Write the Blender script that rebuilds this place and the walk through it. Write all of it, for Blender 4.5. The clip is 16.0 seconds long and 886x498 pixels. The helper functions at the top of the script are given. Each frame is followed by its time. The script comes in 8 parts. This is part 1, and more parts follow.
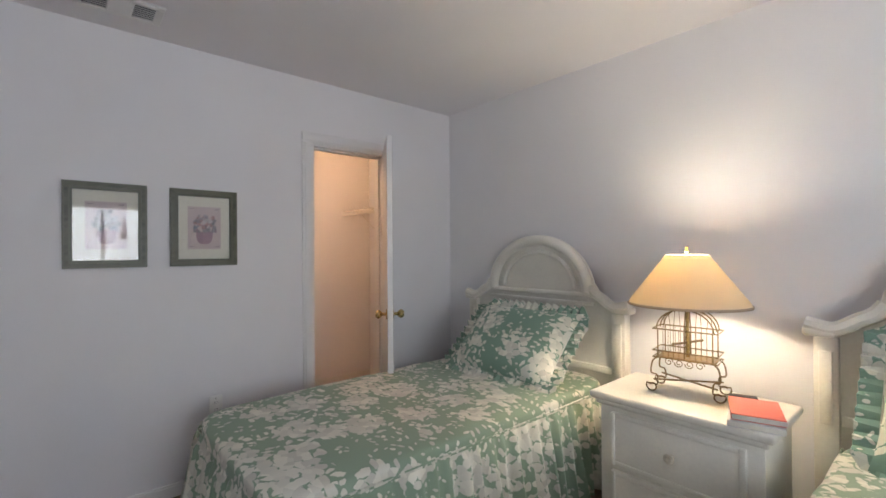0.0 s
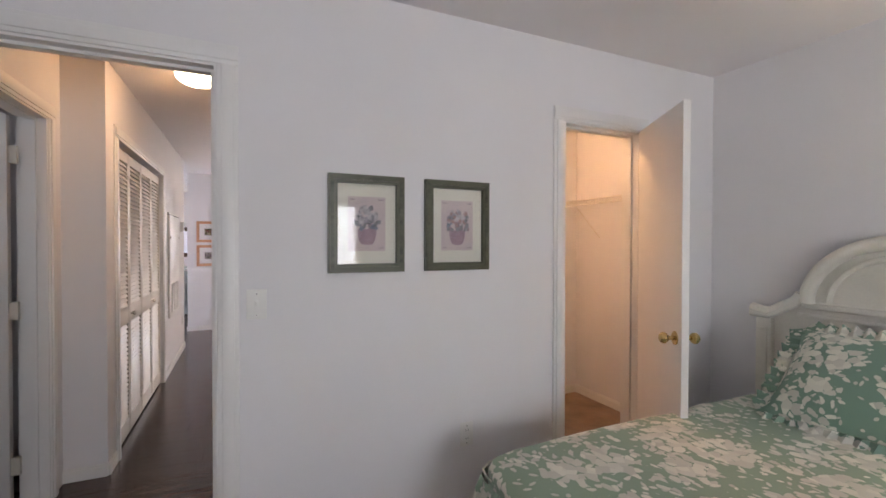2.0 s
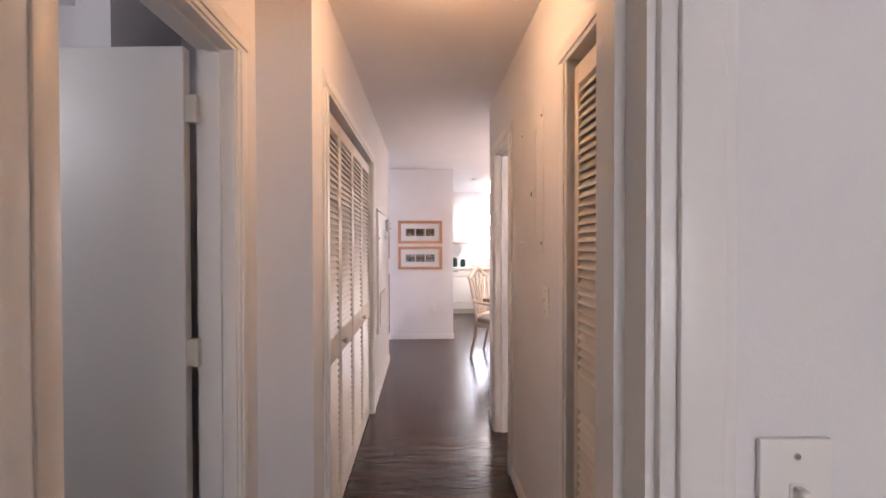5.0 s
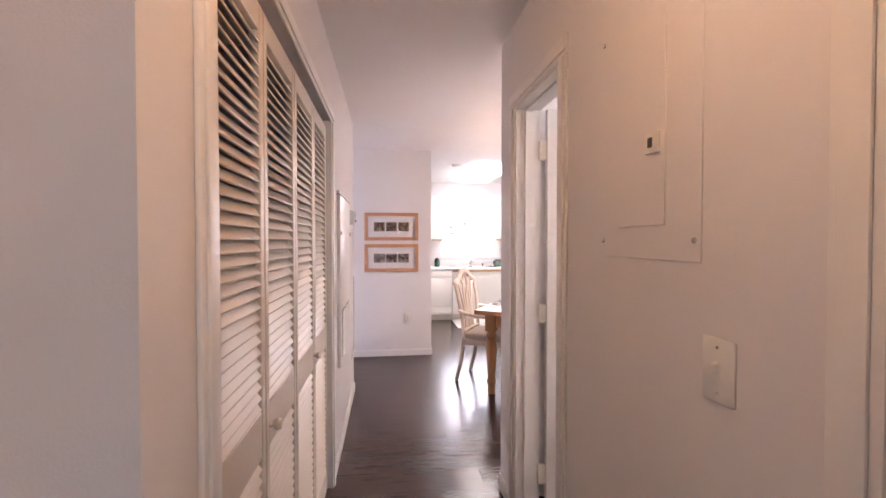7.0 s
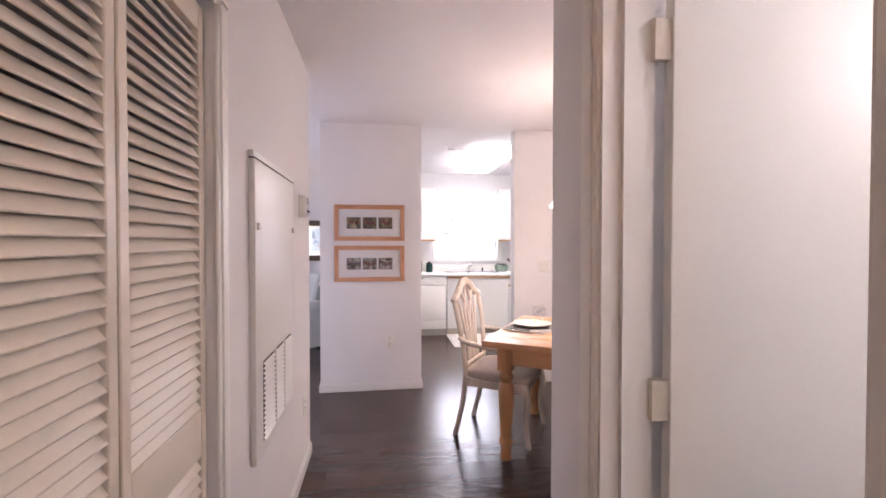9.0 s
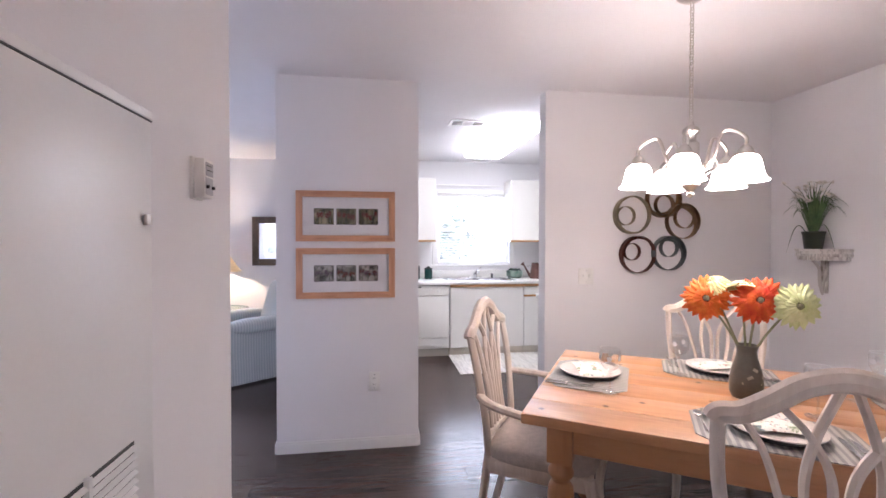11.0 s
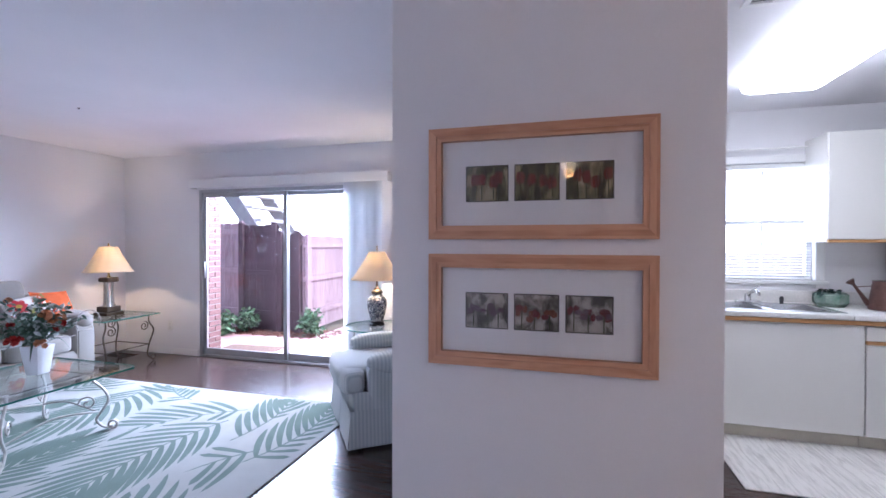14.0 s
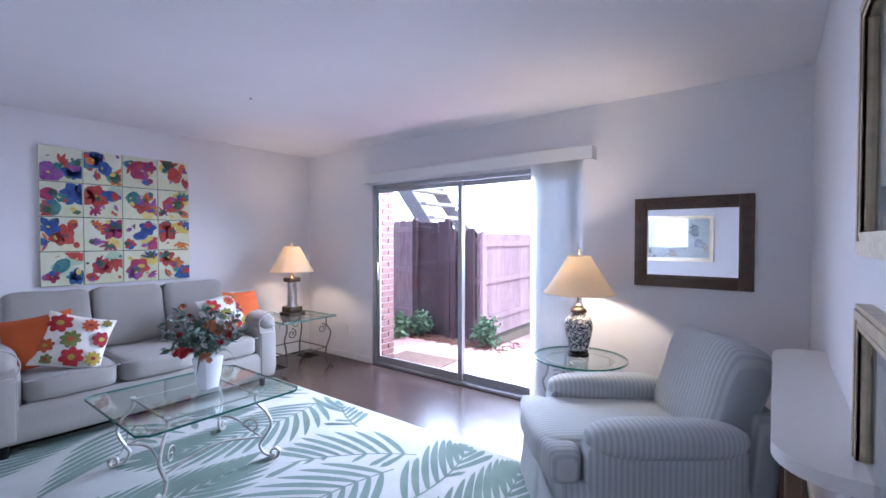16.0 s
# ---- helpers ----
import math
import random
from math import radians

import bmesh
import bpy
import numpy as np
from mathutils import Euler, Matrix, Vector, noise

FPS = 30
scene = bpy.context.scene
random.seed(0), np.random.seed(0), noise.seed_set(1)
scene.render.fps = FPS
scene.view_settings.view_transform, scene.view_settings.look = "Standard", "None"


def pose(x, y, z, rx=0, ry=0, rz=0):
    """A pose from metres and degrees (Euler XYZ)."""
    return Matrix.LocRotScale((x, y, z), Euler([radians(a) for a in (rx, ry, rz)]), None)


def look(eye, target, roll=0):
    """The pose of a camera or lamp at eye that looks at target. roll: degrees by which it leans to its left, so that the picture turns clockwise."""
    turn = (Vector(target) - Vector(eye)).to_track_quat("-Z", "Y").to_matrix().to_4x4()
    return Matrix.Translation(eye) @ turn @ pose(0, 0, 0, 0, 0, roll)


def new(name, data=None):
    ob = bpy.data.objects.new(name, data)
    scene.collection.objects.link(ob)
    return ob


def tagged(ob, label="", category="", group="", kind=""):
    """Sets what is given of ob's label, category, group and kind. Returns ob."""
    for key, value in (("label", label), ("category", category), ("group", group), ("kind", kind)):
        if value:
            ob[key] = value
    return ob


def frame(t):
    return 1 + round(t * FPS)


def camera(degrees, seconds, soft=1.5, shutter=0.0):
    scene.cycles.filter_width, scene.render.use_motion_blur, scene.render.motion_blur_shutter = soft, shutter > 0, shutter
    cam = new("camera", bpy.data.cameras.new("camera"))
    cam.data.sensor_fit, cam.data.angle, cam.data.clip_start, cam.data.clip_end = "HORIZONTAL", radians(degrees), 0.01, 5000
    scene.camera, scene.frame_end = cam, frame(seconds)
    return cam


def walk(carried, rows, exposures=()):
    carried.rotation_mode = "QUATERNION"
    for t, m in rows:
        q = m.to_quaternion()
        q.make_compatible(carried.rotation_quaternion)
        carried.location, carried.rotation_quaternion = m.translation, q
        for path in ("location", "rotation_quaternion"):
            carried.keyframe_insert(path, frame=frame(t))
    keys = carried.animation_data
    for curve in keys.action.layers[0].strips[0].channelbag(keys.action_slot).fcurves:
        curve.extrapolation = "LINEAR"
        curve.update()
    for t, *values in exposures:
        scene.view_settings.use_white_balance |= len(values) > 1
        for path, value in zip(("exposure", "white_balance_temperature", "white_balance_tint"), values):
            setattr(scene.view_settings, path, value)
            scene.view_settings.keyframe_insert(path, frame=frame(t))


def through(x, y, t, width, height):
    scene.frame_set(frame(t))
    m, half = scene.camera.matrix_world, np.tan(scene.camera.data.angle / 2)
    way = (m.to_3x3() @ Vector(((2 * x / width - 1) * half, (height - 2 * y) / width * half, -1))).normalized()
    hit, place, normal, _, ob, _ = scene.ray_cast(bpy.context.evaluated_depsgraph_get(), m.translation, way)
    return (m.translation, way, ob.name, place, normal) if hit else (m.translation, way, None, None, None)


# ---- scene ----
cam = camera(90.7, 16.0, soft=1.6)
PATH = [
    (0, (0.029, 0.133, 1.318), (-1.485, 1.44, 1.326), -0.4),
    (0.5, (-0.181, 0.048, 1.349), (-1.769, 1.263, 1.345), -0.3),
    (1, (-0.411, -0.061, 1.364), (-2.099, 1.012, 1.353), 0.0),
    (1.5, (-0.629, -0.149, 1.373), (-2.392, 0.796, 1.354), 0.0),
    (2, (-0.83, -0.194, 1.371), (-2.653, 0.627, 1.345), 0.1),
    (2.5, (-1.065, -0.233, 1.375), (-2.958, 0.411, 1.352), 0.0),
    (3, (-1.323, -0.297, 1.368), (-3.272, 0.153, 1.353), 0.0),
    (3.5, (-1.562, -0.345, 1.375), (-3.542, -0.067, 1.348), -0.1),
    (4, (-1.808, -0.392, 1.374), (-3.804, -0.277, 1.351), -0.1),
    (4.2, (-1.901, -0.413, 1.374), (-3.9, -0.331, 1.351), -0.1),
    (6.3, (-3.0, -0.642, 1.384), (-4.996, -0.508, 1.346), 0.1),
    (6.5, (-3.106, -0.644, 1.384), (-5.096, -0.452, 1.345), 0.1),
    (7, (-3.379, -0.628, 1.38), (-5.363, -0.375, 1.341), 0.0),
    (7.5, (-3.675, -0.595, 1.38), (-5.657, -0.33, 1.341), 0.0),
    (8, (-3.986, -0.553, 1.381), (-5.968, -0.287, 1.342), 0.0),
    (8.5, (-4.276, -0.52, 1.374), (-6.256, -0.242, 1.337), 0.0),
    (11, (-5.684, -0.375, 1.376), (-7.661, -0.079, 1.345), 0.1),
    (11.5, (-5.975, -0.351, 1.372), (-7.954, -0.06, 1.342), 0.0),
    (12, (-6.258, -0.304, 1.375), (-8.243, -0.06, 1.345), 0.0),
    (12.5, (-6.533, -0.286, 1.36), (-8.53, -0.198, 1.337), 0.1),
    (13, (-6.812, -0.318, 1.366), (-8.809, -0.411, 1.344), 0.0),
    (13.5, (-7.094, -0.386, 1.364), (-9.081, -0.697, 1.345), 0.0),
    (14, (-7.348, -0.500, 1.366), (-9.288, -1.04, 1.343), 0.1),
    (14.5, (-7.591, -0.650, 1.373), (-9.475, -1.371, 1.347), 0.0),
    (15, (-7.828, -0.803, 1.374), (-9.625, -1.718, 1.348), 0.0),
    (15.5, (-8.038, -0.950, 1.389), (-9.715, -2.056, 1.353), 0.1),
    (16, (-8.215, -1.152, 1.405), (-9.808, -2.361, 1.362), 0.0),
]
EXPOSURES = [(0, 1.14, 6150, 8), (1.0, 1.22, 6300, 9), (2.0, 1.5, 6400, 10), (3.5, 1.66, 6500, 12), (6.3, 1.68, 6800, 22), (8.5, 1.55, 6600, 21), (11, 1.17, 5950, 15), (12, 1.07, 5850, 15), (13, 0.86, 5600, 14), (14, 0.64, 5450, 14), (16, 0.52, 5380, 13)]
walk(cam, [(t, look(eye, target, roll)) for t, eye, target, roll in PATH], EXPOSURES)

# ---- world and large lights ----
world = bpy.data.worlds.new("sky")
scene.world = world
world.use_nodes = True
wn, wl = world.node_tree.nodes, world.node_tree.links
sky = wn.new("ShaderNodeTexSky")
sky.sky_type, sky.sun_disc = "NISHITA", False
sky.sun_elevation, sky.sun_rotation = radians(54), radians(3)
wl.new(sky.outputs[0], wn["Background"].inputs[0])
wn["Background"].inputs[1].default_value = 0.15


def lamp(name, kind, at, watts, colour=(1, 1, 1), size=0.1, size_y=0.1, aim=None):
    data = bpy.data.lights.new(name, kind)
    data.energy, data.color = watts, colour
    if kind == "AREA":
        data.shape, data.size, data.size_y = "RECTANGLE", size, size_y
    elif kind == "SUN":
        data.angle = radians(size)
    else:
        data.shadow_soft_size = size
    ob = new(name, data)
    ob.matrix_world = look(at, aim) if aim else Matrix.Translation(at)
    return ob


WARM, SOFT_WARM, DAY = (1, 0.72, 0.45), (1, 0.84, 0.68), (0.76, 0.81, 1.0)
lamp("sun", "SUN", (-13.5, 6, 14), 2.9, (1, 0.95, 0.9), 16, aim=(-13, -4, 0))
lamp("daylight_slider", "AREA", (-12.85, -3.75, 1.85), 235, DAY, 2.3, 1.5, aim=(-9.9, -2.7, 0.05))
lamp("daylight_kitchen", "AREA", (-11.62, 0.9, 1.55), 11, DAY, 0.9, 0.9, aim=(-8, 0.9, 1.3))
lamp("daylight_bedroom", "AREA", (1.80, 0.5, 1.4), 26.5, (0.93, 0.94, 1.0), 1.5, 1.05, aim=(-2, 0.4, 1.3))
lamp("hall_bulb", "POINT", (-3.93, -0.46, 2.29), 2.2, (1, 0.48, 0.18), 0.07)
lamp("closet_bulb", "POINT", (-3.2, 1.5, 2.3), 8, (1, 0.56, 0.28), 0.05)
lamp("bath_bulb", "POINT", (-4.75, 1.35, 2.05), 10, (1, 0.93, 0.88), 0.1)
# unseen point lamp added to brighten room two, which has no window
lamp("bedroom_two_daylight", "POINT", (-3.3, -2.3, 1.9), 3, (0.9, 0.93, 1), 0.2)
lamp("bed_lamp_bulb", "POINT", (-0.73, 2.2, 1.235), 11.5, (1, 0.80, 0.56), 0.04)
lamp("lamp_bulb_corner", "POINT", (-11.1, -5.47, 1.22), 12, (1, 0.70, 0.42), 0.035)
lamp("lamp_bulb_round", "POINT", (-11.3, -2.26, 1.19), 20, (1, 0.76, 0.52), 0.035)

# ---- materials ----


def mat(name, colour, rough=0.6, metal=0.0, vary=0.12, scale=6.0, bump=0.05, fine=60.0, second=None, coat=0.0, sheen=0.0):
    """A painted or plain surface: colour that drifts at two scales, with fine relief."""
    m = bpy.data.materials.new(name)
    m.use_nodes = True
    n, l = m.node_tree.nodes, m.node_tree.links
    b = n["Principled BSDF"]
    co = n.new("ShaderNodeTexCoord")
    big, small = n.new("ShaderNodeTexNoise"), n.new("ShaderNodeTexNoise")
    big.inputs["Scale"].default_value, small.inputs["Scale"].default_value = scale, fine
    big.inputs["Detail"].default_value = 4
    for t in (big, small):
        l.new(co.outputs["Object"], t.inputs["Vector"])
    mix = n.new("ShaderNodeMix")
    mix.data_type = "RGBA"
    c = Vector(colour)
    d = Vector(second) if second else c * (1 - vary)
    mix.inputs[6].default_value, mix.inputs[7].default_value = (*c, 1), (*d, 1)
    blend = n.new("ShaderNodeMath")
    blend.operation = "MULTIPLY_ADD"
    blend.inputs[1].default_value = 0.35
    l.new(small.outputs["Fac"], blend.inputs[0])
    l.new(big.outputs["Fac"], blend.inputs[2])
    ramp = n.new("ShaderNodeMapRange")
    ramp.inputs[1].default_value, ramp.inputs[2].default_value = 0.45, 0.9
    l.new(blend.outputs[0], ramp.inputs[0])
    l.new(ramp.outputs[0], mix.inputs[0])
    l.new(mix.outputs[2], b.inputs["Base Color"])
    b.inputs["Roughness"].default_value, b.inputs["Metallic"].default_value = rough, metal
    b.inputs["Coat Weight"].default_value, b.inputs["Coat Roughness"].default_value = coat, 0.08
    b.inputs["Sheen Weight"].default_value = sheen
    if bump:
        bp = n.new("ShaderNodeBump")
        bp.inputs["Strength"].default_value, bp.inputs["Distance"].default_value = bump, 0.01
        l.new(small.outputs["Fac"], bp.inputs["Height"])
        l.new(bp.outputs[0], b.inputs["Normal"])
    return m


def wood(name, dark, light, axis=(1, 12, 12), rough=0.45, coat=0.0, knots=False, scale=2.0):
    """Wood with its grain along the axis of small scale; each piece differs."""
    m = bpy.data.materials.new(name)
    m.use_nodes = True
    n, l = m.node_tree.nodes, m.node_tree.links
    b = n["Principled BSDF"]
    co, info = n.new("ShaderNodeTexCoord"), n.new("ShaderNodeObjectInfo")
    mp = n.new("ShaderNodeMapping")
    mp.inputs["Scale"].default_value = axis
    l.new(co.outputs["Object"], mp.inputs["Vector"])
    shift = n.new("ShaderNodeVectorMath")
    shift.operation = "ADD"
    ran = n.new("ShaderNodeMath")
    ran.operation = "MULTIPLY"
    ran.inputs[1].default_value = 37.0
    l.new(info.outputs["Random"], ran.inputs[0])
    l.new(mp.outputs[0], shift.inputs[0])
    l.new(ran.outputs[0], shift.inputs[1])
    grain, broad = n.new("ShaderNodeTexNoise"), n.new("ShaderNodeTexNoise")
    grain.inputs["Scale"].default_value, grain.inputs["Detail"].default_value = scale * 4, 6
    broad.inputs["Scale"].default_value, broad.inputs["Distortion"].default_value = scale, 1.2
    l.new(shift.outputs[0], grain.inputs["Vector"])
    l.new(shift.outputs[0], broad.inputs["Vector"])
    add = n.new("ShaderNodeMath")
    add.operation = "MULTIPLY_ADD"
    add.inputs[1].default_value = 0.5
    l.new(grain.outputs["Fac"], add.inputs[0])
    l.new(broad.outputs["Fac"], add.inputs[2])
    tone = n.new("ShaderNodeMath")
    tone.operation = "MULTIPLY_ADD"
    tone.inputs[1].default_value = 0.3
    l.new(info.outputs["Random"], tone.inputs[0])
    l.new(add.outputs[0], tone.inputs[2])
    ramp = n.new("ShaderNodeValToRGB")
    ramp.color_ramp.elements[0].position, ramp.color_ramp.elements[0].color = 0.5, (*dark, 1)
    ramp.color_ramp.elements[1].position, ramp.color_ramp.elements[1].color = 1.0, (*light, 1)
    l.new(tone.outputs[0], ramp.inputs[0])
    out = ramp.outputs[0]
    if knots:
        v = n.new("ShaderNodeTexVoronoi")
        v.voronoi_dimensions = "2D"
        v.inputs["Scale"].default_value = 3.4
        l.new(co.outputs["Object"], v.inputs["Vector"])
        lim = n.new("ShaderNodeMapRange")
        lim.inputs[1].default_value, lim.inputs[2].default_value = 0.022, 0.05
        l.new(v.outputs["Distance"], lim.inputs[0])
        mx = n.new("ShaderNodeMix")
        mx.data_type = "RGBA"
        mx.inputs[6].default_value = (*[c * 0.35 for c in dark], 1)
        l.new(lim.outputs[0], mx.inputs[0])
        l.new(out, mx.inputs[7])
        out = mx.outputs[2]
    l.new(out, b.inputs["Base Color"])
    b.inputs["Roughness"].default_value, b.inputs["Coat Weight"].default_value = rough, coat
    b.inputs["Coat Roughness"].default_value = 0.15
    bp = n.new("ShaderNodeBump")
    bp.inputs["Strength"].default_value, bp.inputs["Distance"].default_value = 0.12, 0.004
    l.new(grain.outputs["Fac"], bp.inputs["Height"])
    l.new(bp.outputs[0], b.inputs["Normal"])
    return m


def pane_mat(name, tint=(1, 1, 1), ior=1.45):
    """Clear thin glass: see-through, with the gloss that the angle gives."""
    m = bpy.data.materials.new(name)
    m.use_nodes = True
    n, l = m.node_tree.nodes, m.node_tree.links
    n.remove(n["Principled BSDF"])
    fr, tr, gl, mx = n.new("ShaderNodeLayerWeight"), n.new("ShaderNodeBsdfTransparent"), n.new("ShaderNodeBsdfGlossy"), n.new("ShaderNodeMixShader")
    steep, lift = n.new("ShaderNodeMath"), n.new("ShaderNodeMath")
    steep.operation, steep.inputs[1].default_value = "POWER", 5.0
    lift.operation, lift.inputs[1].default_value, lift.inputs[2].default_value = "MULTIPLY_ADD", 0.9, ((ior - 1) / (ior + 1)) ** 2
    gl.inputs["Roughness"].default_value = 0.02
    fr.inputs[0].default_value = 0.5
    tr.inputs[0].default_value = (*tint, 1)
    l.new(fr.outputs["Facing"], steep.inputs[0])
    l.new(steep.outputs[0], lift.inputs[0])
    l.new(lift.outputs[0], mx.inputs[0])
    l.new(tr.outputs[0], mx.inputs[1])
    l.new(gl.outputs[0], mx.inputs[2])
    l.new(mx.outputs[0], n["Material Output"].inputs[0])
    return m


def glow(name, colour, strength):
    m = bpy.data.materials.new(name)
    m.use_nodes = True
    b = m.node_tree.nodes["Principled BSDF"]
    b.inputs["Base Color"].default_value = (0.85, 0.85, 0.82, 1)
    b.inputs["Emission Color"].default_value, b.inputs["Emission Strength"].default_value = (*colour, 1), strength
    b.inputs["Roughness"].default_value = 0.35
    return m


def shade_mat(name, colour, through=0.5):
    """Lampshade cloth: part of the bulb's light comes through it."""
    m = bpy.data.materials.new(name)
    m.use_nodes = True
    n, l = m.node_tree.nodes, m.node_tree.links
    b = n["Principled BSDF"]
    b.inputs["Base Color"].default_value, b.inputs["Roughness"].default_value = (*colour, 1), 0.9
    w = n.new("ShaderNodeTexWave")
    w.inputs["Scale"].default_value, w.inputs["Distortion"].default_value = 60, 2
    bp = n.new("ShaderNodeBump")
    bp.inputs["Strength"].default_value, bp.inputs["Distance"].default_value = 0.1, 0.002
    l.new(w.outputs["Fac"], bp.inputs["Height"])
    l.new(bp.outputs[0], b.inputs["Normal"])
    t, mx = n.new("ShaderNodeBsdfTranslucent"), n.new("ShaderNodeMixShader")
    t.inputs[0].default_value = (*colour, 1)
    mx.inputs[0].default_value = through
    l.new(b.outputs[0], mx.inputs[1])
    l.new(t.outputs[0], mx.inputs[2])
    l.new(mx.outputs[0], n["Material Output"].inputs[0])
    return m


def striped(name, a, c, scale, axis=0, rough=0.85):
    """Woven cloth in narrow stripes."""
    m = mat(name, a, rough, vary=0.1, scale=4, fine=180, bump=0.25, sheen=0.2)
    n, l = m.node_tree.nodes, m.node_tree.links
    b = n["Principled BSDF"]
    co, w, mx = n.new("ShaderNodeTexCoord"), n.new("ShaderNodeTexWave"), n.new("ShaderNodeMix")
    w.bands_direction = "XYZ"[axis]
    w.inputs["Scale"].default_value, w.inputs["Distortion"].default_value = scale, 0.25
    l.new(co.outputs["Object"], w.inputs["Vector"])
    rp = n.new("ShaderNodeMapRange")
    rp.inputs[1].default_value, rp.inputs[2].default_value = 0.35, 0.65
    l.new(w.outputs["Fac"], rp.inputs[0])
    mx.data_type = "RGBA"
    old = b.inputs["Base Color"].links[0].from_socket
    l.new(rp.outputs[0], mx.inputs[0])
    l.new(old, mx.inputs[6])
    mx.inputs[7].default_value = (*c, 1)
    l.new(mx.outputs[2], b.inputs["Base Color"])
    return m


def floral(name, ground, petals, accents=(), scale=7.0, cover=0.5, rough=0.85):
    """Cloth or paper with blots of flowers and leaves: bent cells over a plain ground, differing from piece to piece."""
    m = bpy.data.materials.new(name)
    m.use_nodes = True
    n, l = m.node_tree.nodes, m.node_tree.links
    b = n["Principled BSDF"]
    co, info = n.new("ShaderNodeTexCoord"), n.new("ShaderNodeObjectInfo")
    add, warp, off = n.new("ShaderNodeVectorMath"), n.new("ShaderNodeTexNoise"), n.new("ShaderNodeMath")
    off.operation, off.inputs[1].default_value = "MULTIPLY", 53.0
    l.new(info.outputs["Random"], off.inputs[0])
    l.new(co.outputs["Object"], add.inputs[0])
    l.new(off.outputs[0], add.inputs[1])
    warp.inputs["Scale"].default_value, warp.inputs["Detail"].default_value = scale * 1.6, 3
    l.new(add.outputs[0], warp.inputs["Vector"])
    bend = n.new("ShaderNodeMix")
    bend.data_type = "VECTOR"
    bend.inputs[0].default_value = min(0.22, 1.5 / scale)
    l.new(add.outputs[0], bend.inputs[4])
    l.new(warp.outputs["Color"], bend.inputs[5])
    cells, veins = n.new("ShaderNodeTexVoronoi"), n.new("ShaderNodeTexVoronoi")
    cells.inputs["Scale"].default_value, veins.inputs["Scale"].default_value = scale, scale * 2.7
    l.new(bend.outputs[1], cells.inputs["Vector"])
    l.new(bend.outputs[1], veins.inputs["Vector"])
    mask = n.new("ShaderNodeMath")
    mask.operation, mask.inputs[1].default_value = "MULTIPLY_ADD", 0.8
    l.new(veins.outputs["Distance"], mask.inputs[0])
    l.new(cells.outputs["Distance"], mask.inputs[2])
    edge = n.new("ShaderNodeMapRange")
    edge.inputs[1].default_value, edge.inputs[2].default_value = cover + 0.18, cover + 0.14
    l.new(mask.outputs[0], edge.inputs[0])
    colour = n.new("ShaderNodeValToRGB")
    colour.color_ramp.interpolation = "CONSTANT"
    cols = [petals, *accents]
    while len(colour.color_ramp.elements) < len(cols):
        colour.color_ramp.elements.new(0.5)
    for i, c in enumerate(cols):
        colour.color_ramp.elements[i].position, colour.color_ramp.elements[i].color = i / len(cols), (*c, 1)
    sep = n.new("ShaderNodeSeparateColor")
    l.new((cells if accents else veins).outputs["Color"], sep.inputs[0])
    l.new(sep.outputs[0], colour.inputs[0])
    tone, wash = n.new("ShaderNodeMix"), n.new("ShaderNodeTexNoise")
    tone.data_type, tone.blend_type = "RGBA", "MULTIPLY"
    tone.inputs[0].default_value = 0.45
    wash.inputs["Scale"].default_value = scale * 2.2
    l.new(add.outputs[0], wash.inputs["Vector"])
    l.new(colour.outputs[0], tone.inputs[6])
    l.new(wash.outputs["Fac"], tone.inputs[7])
    mx = n.new("ShaderNodeMix")
    mx.data_type = "RGBA"
    mx.inputs[6].default_value = (*ground, 1)
    l.new(edge.outputs[0], mx.inputs[0])
    l.new(tone.outputs[2] if accents else colour.outputs[0], mx.inputs[7])
    l.new(mx.outputs[2], b.inputs["Base Color"])
    b.inputs["Roughness"].default_value = rough
    bp = n.new("ShaderNodeBump")
    bp.inputs["Strength"].default_value, bp.inputs["Distance"].default_value = 0.15, 0.004
    l.new(veins.outputs["Distance"], bp.inputs["Height"])
    l.new(bp.outputs[0], b.inputs["Normal"])
    return m


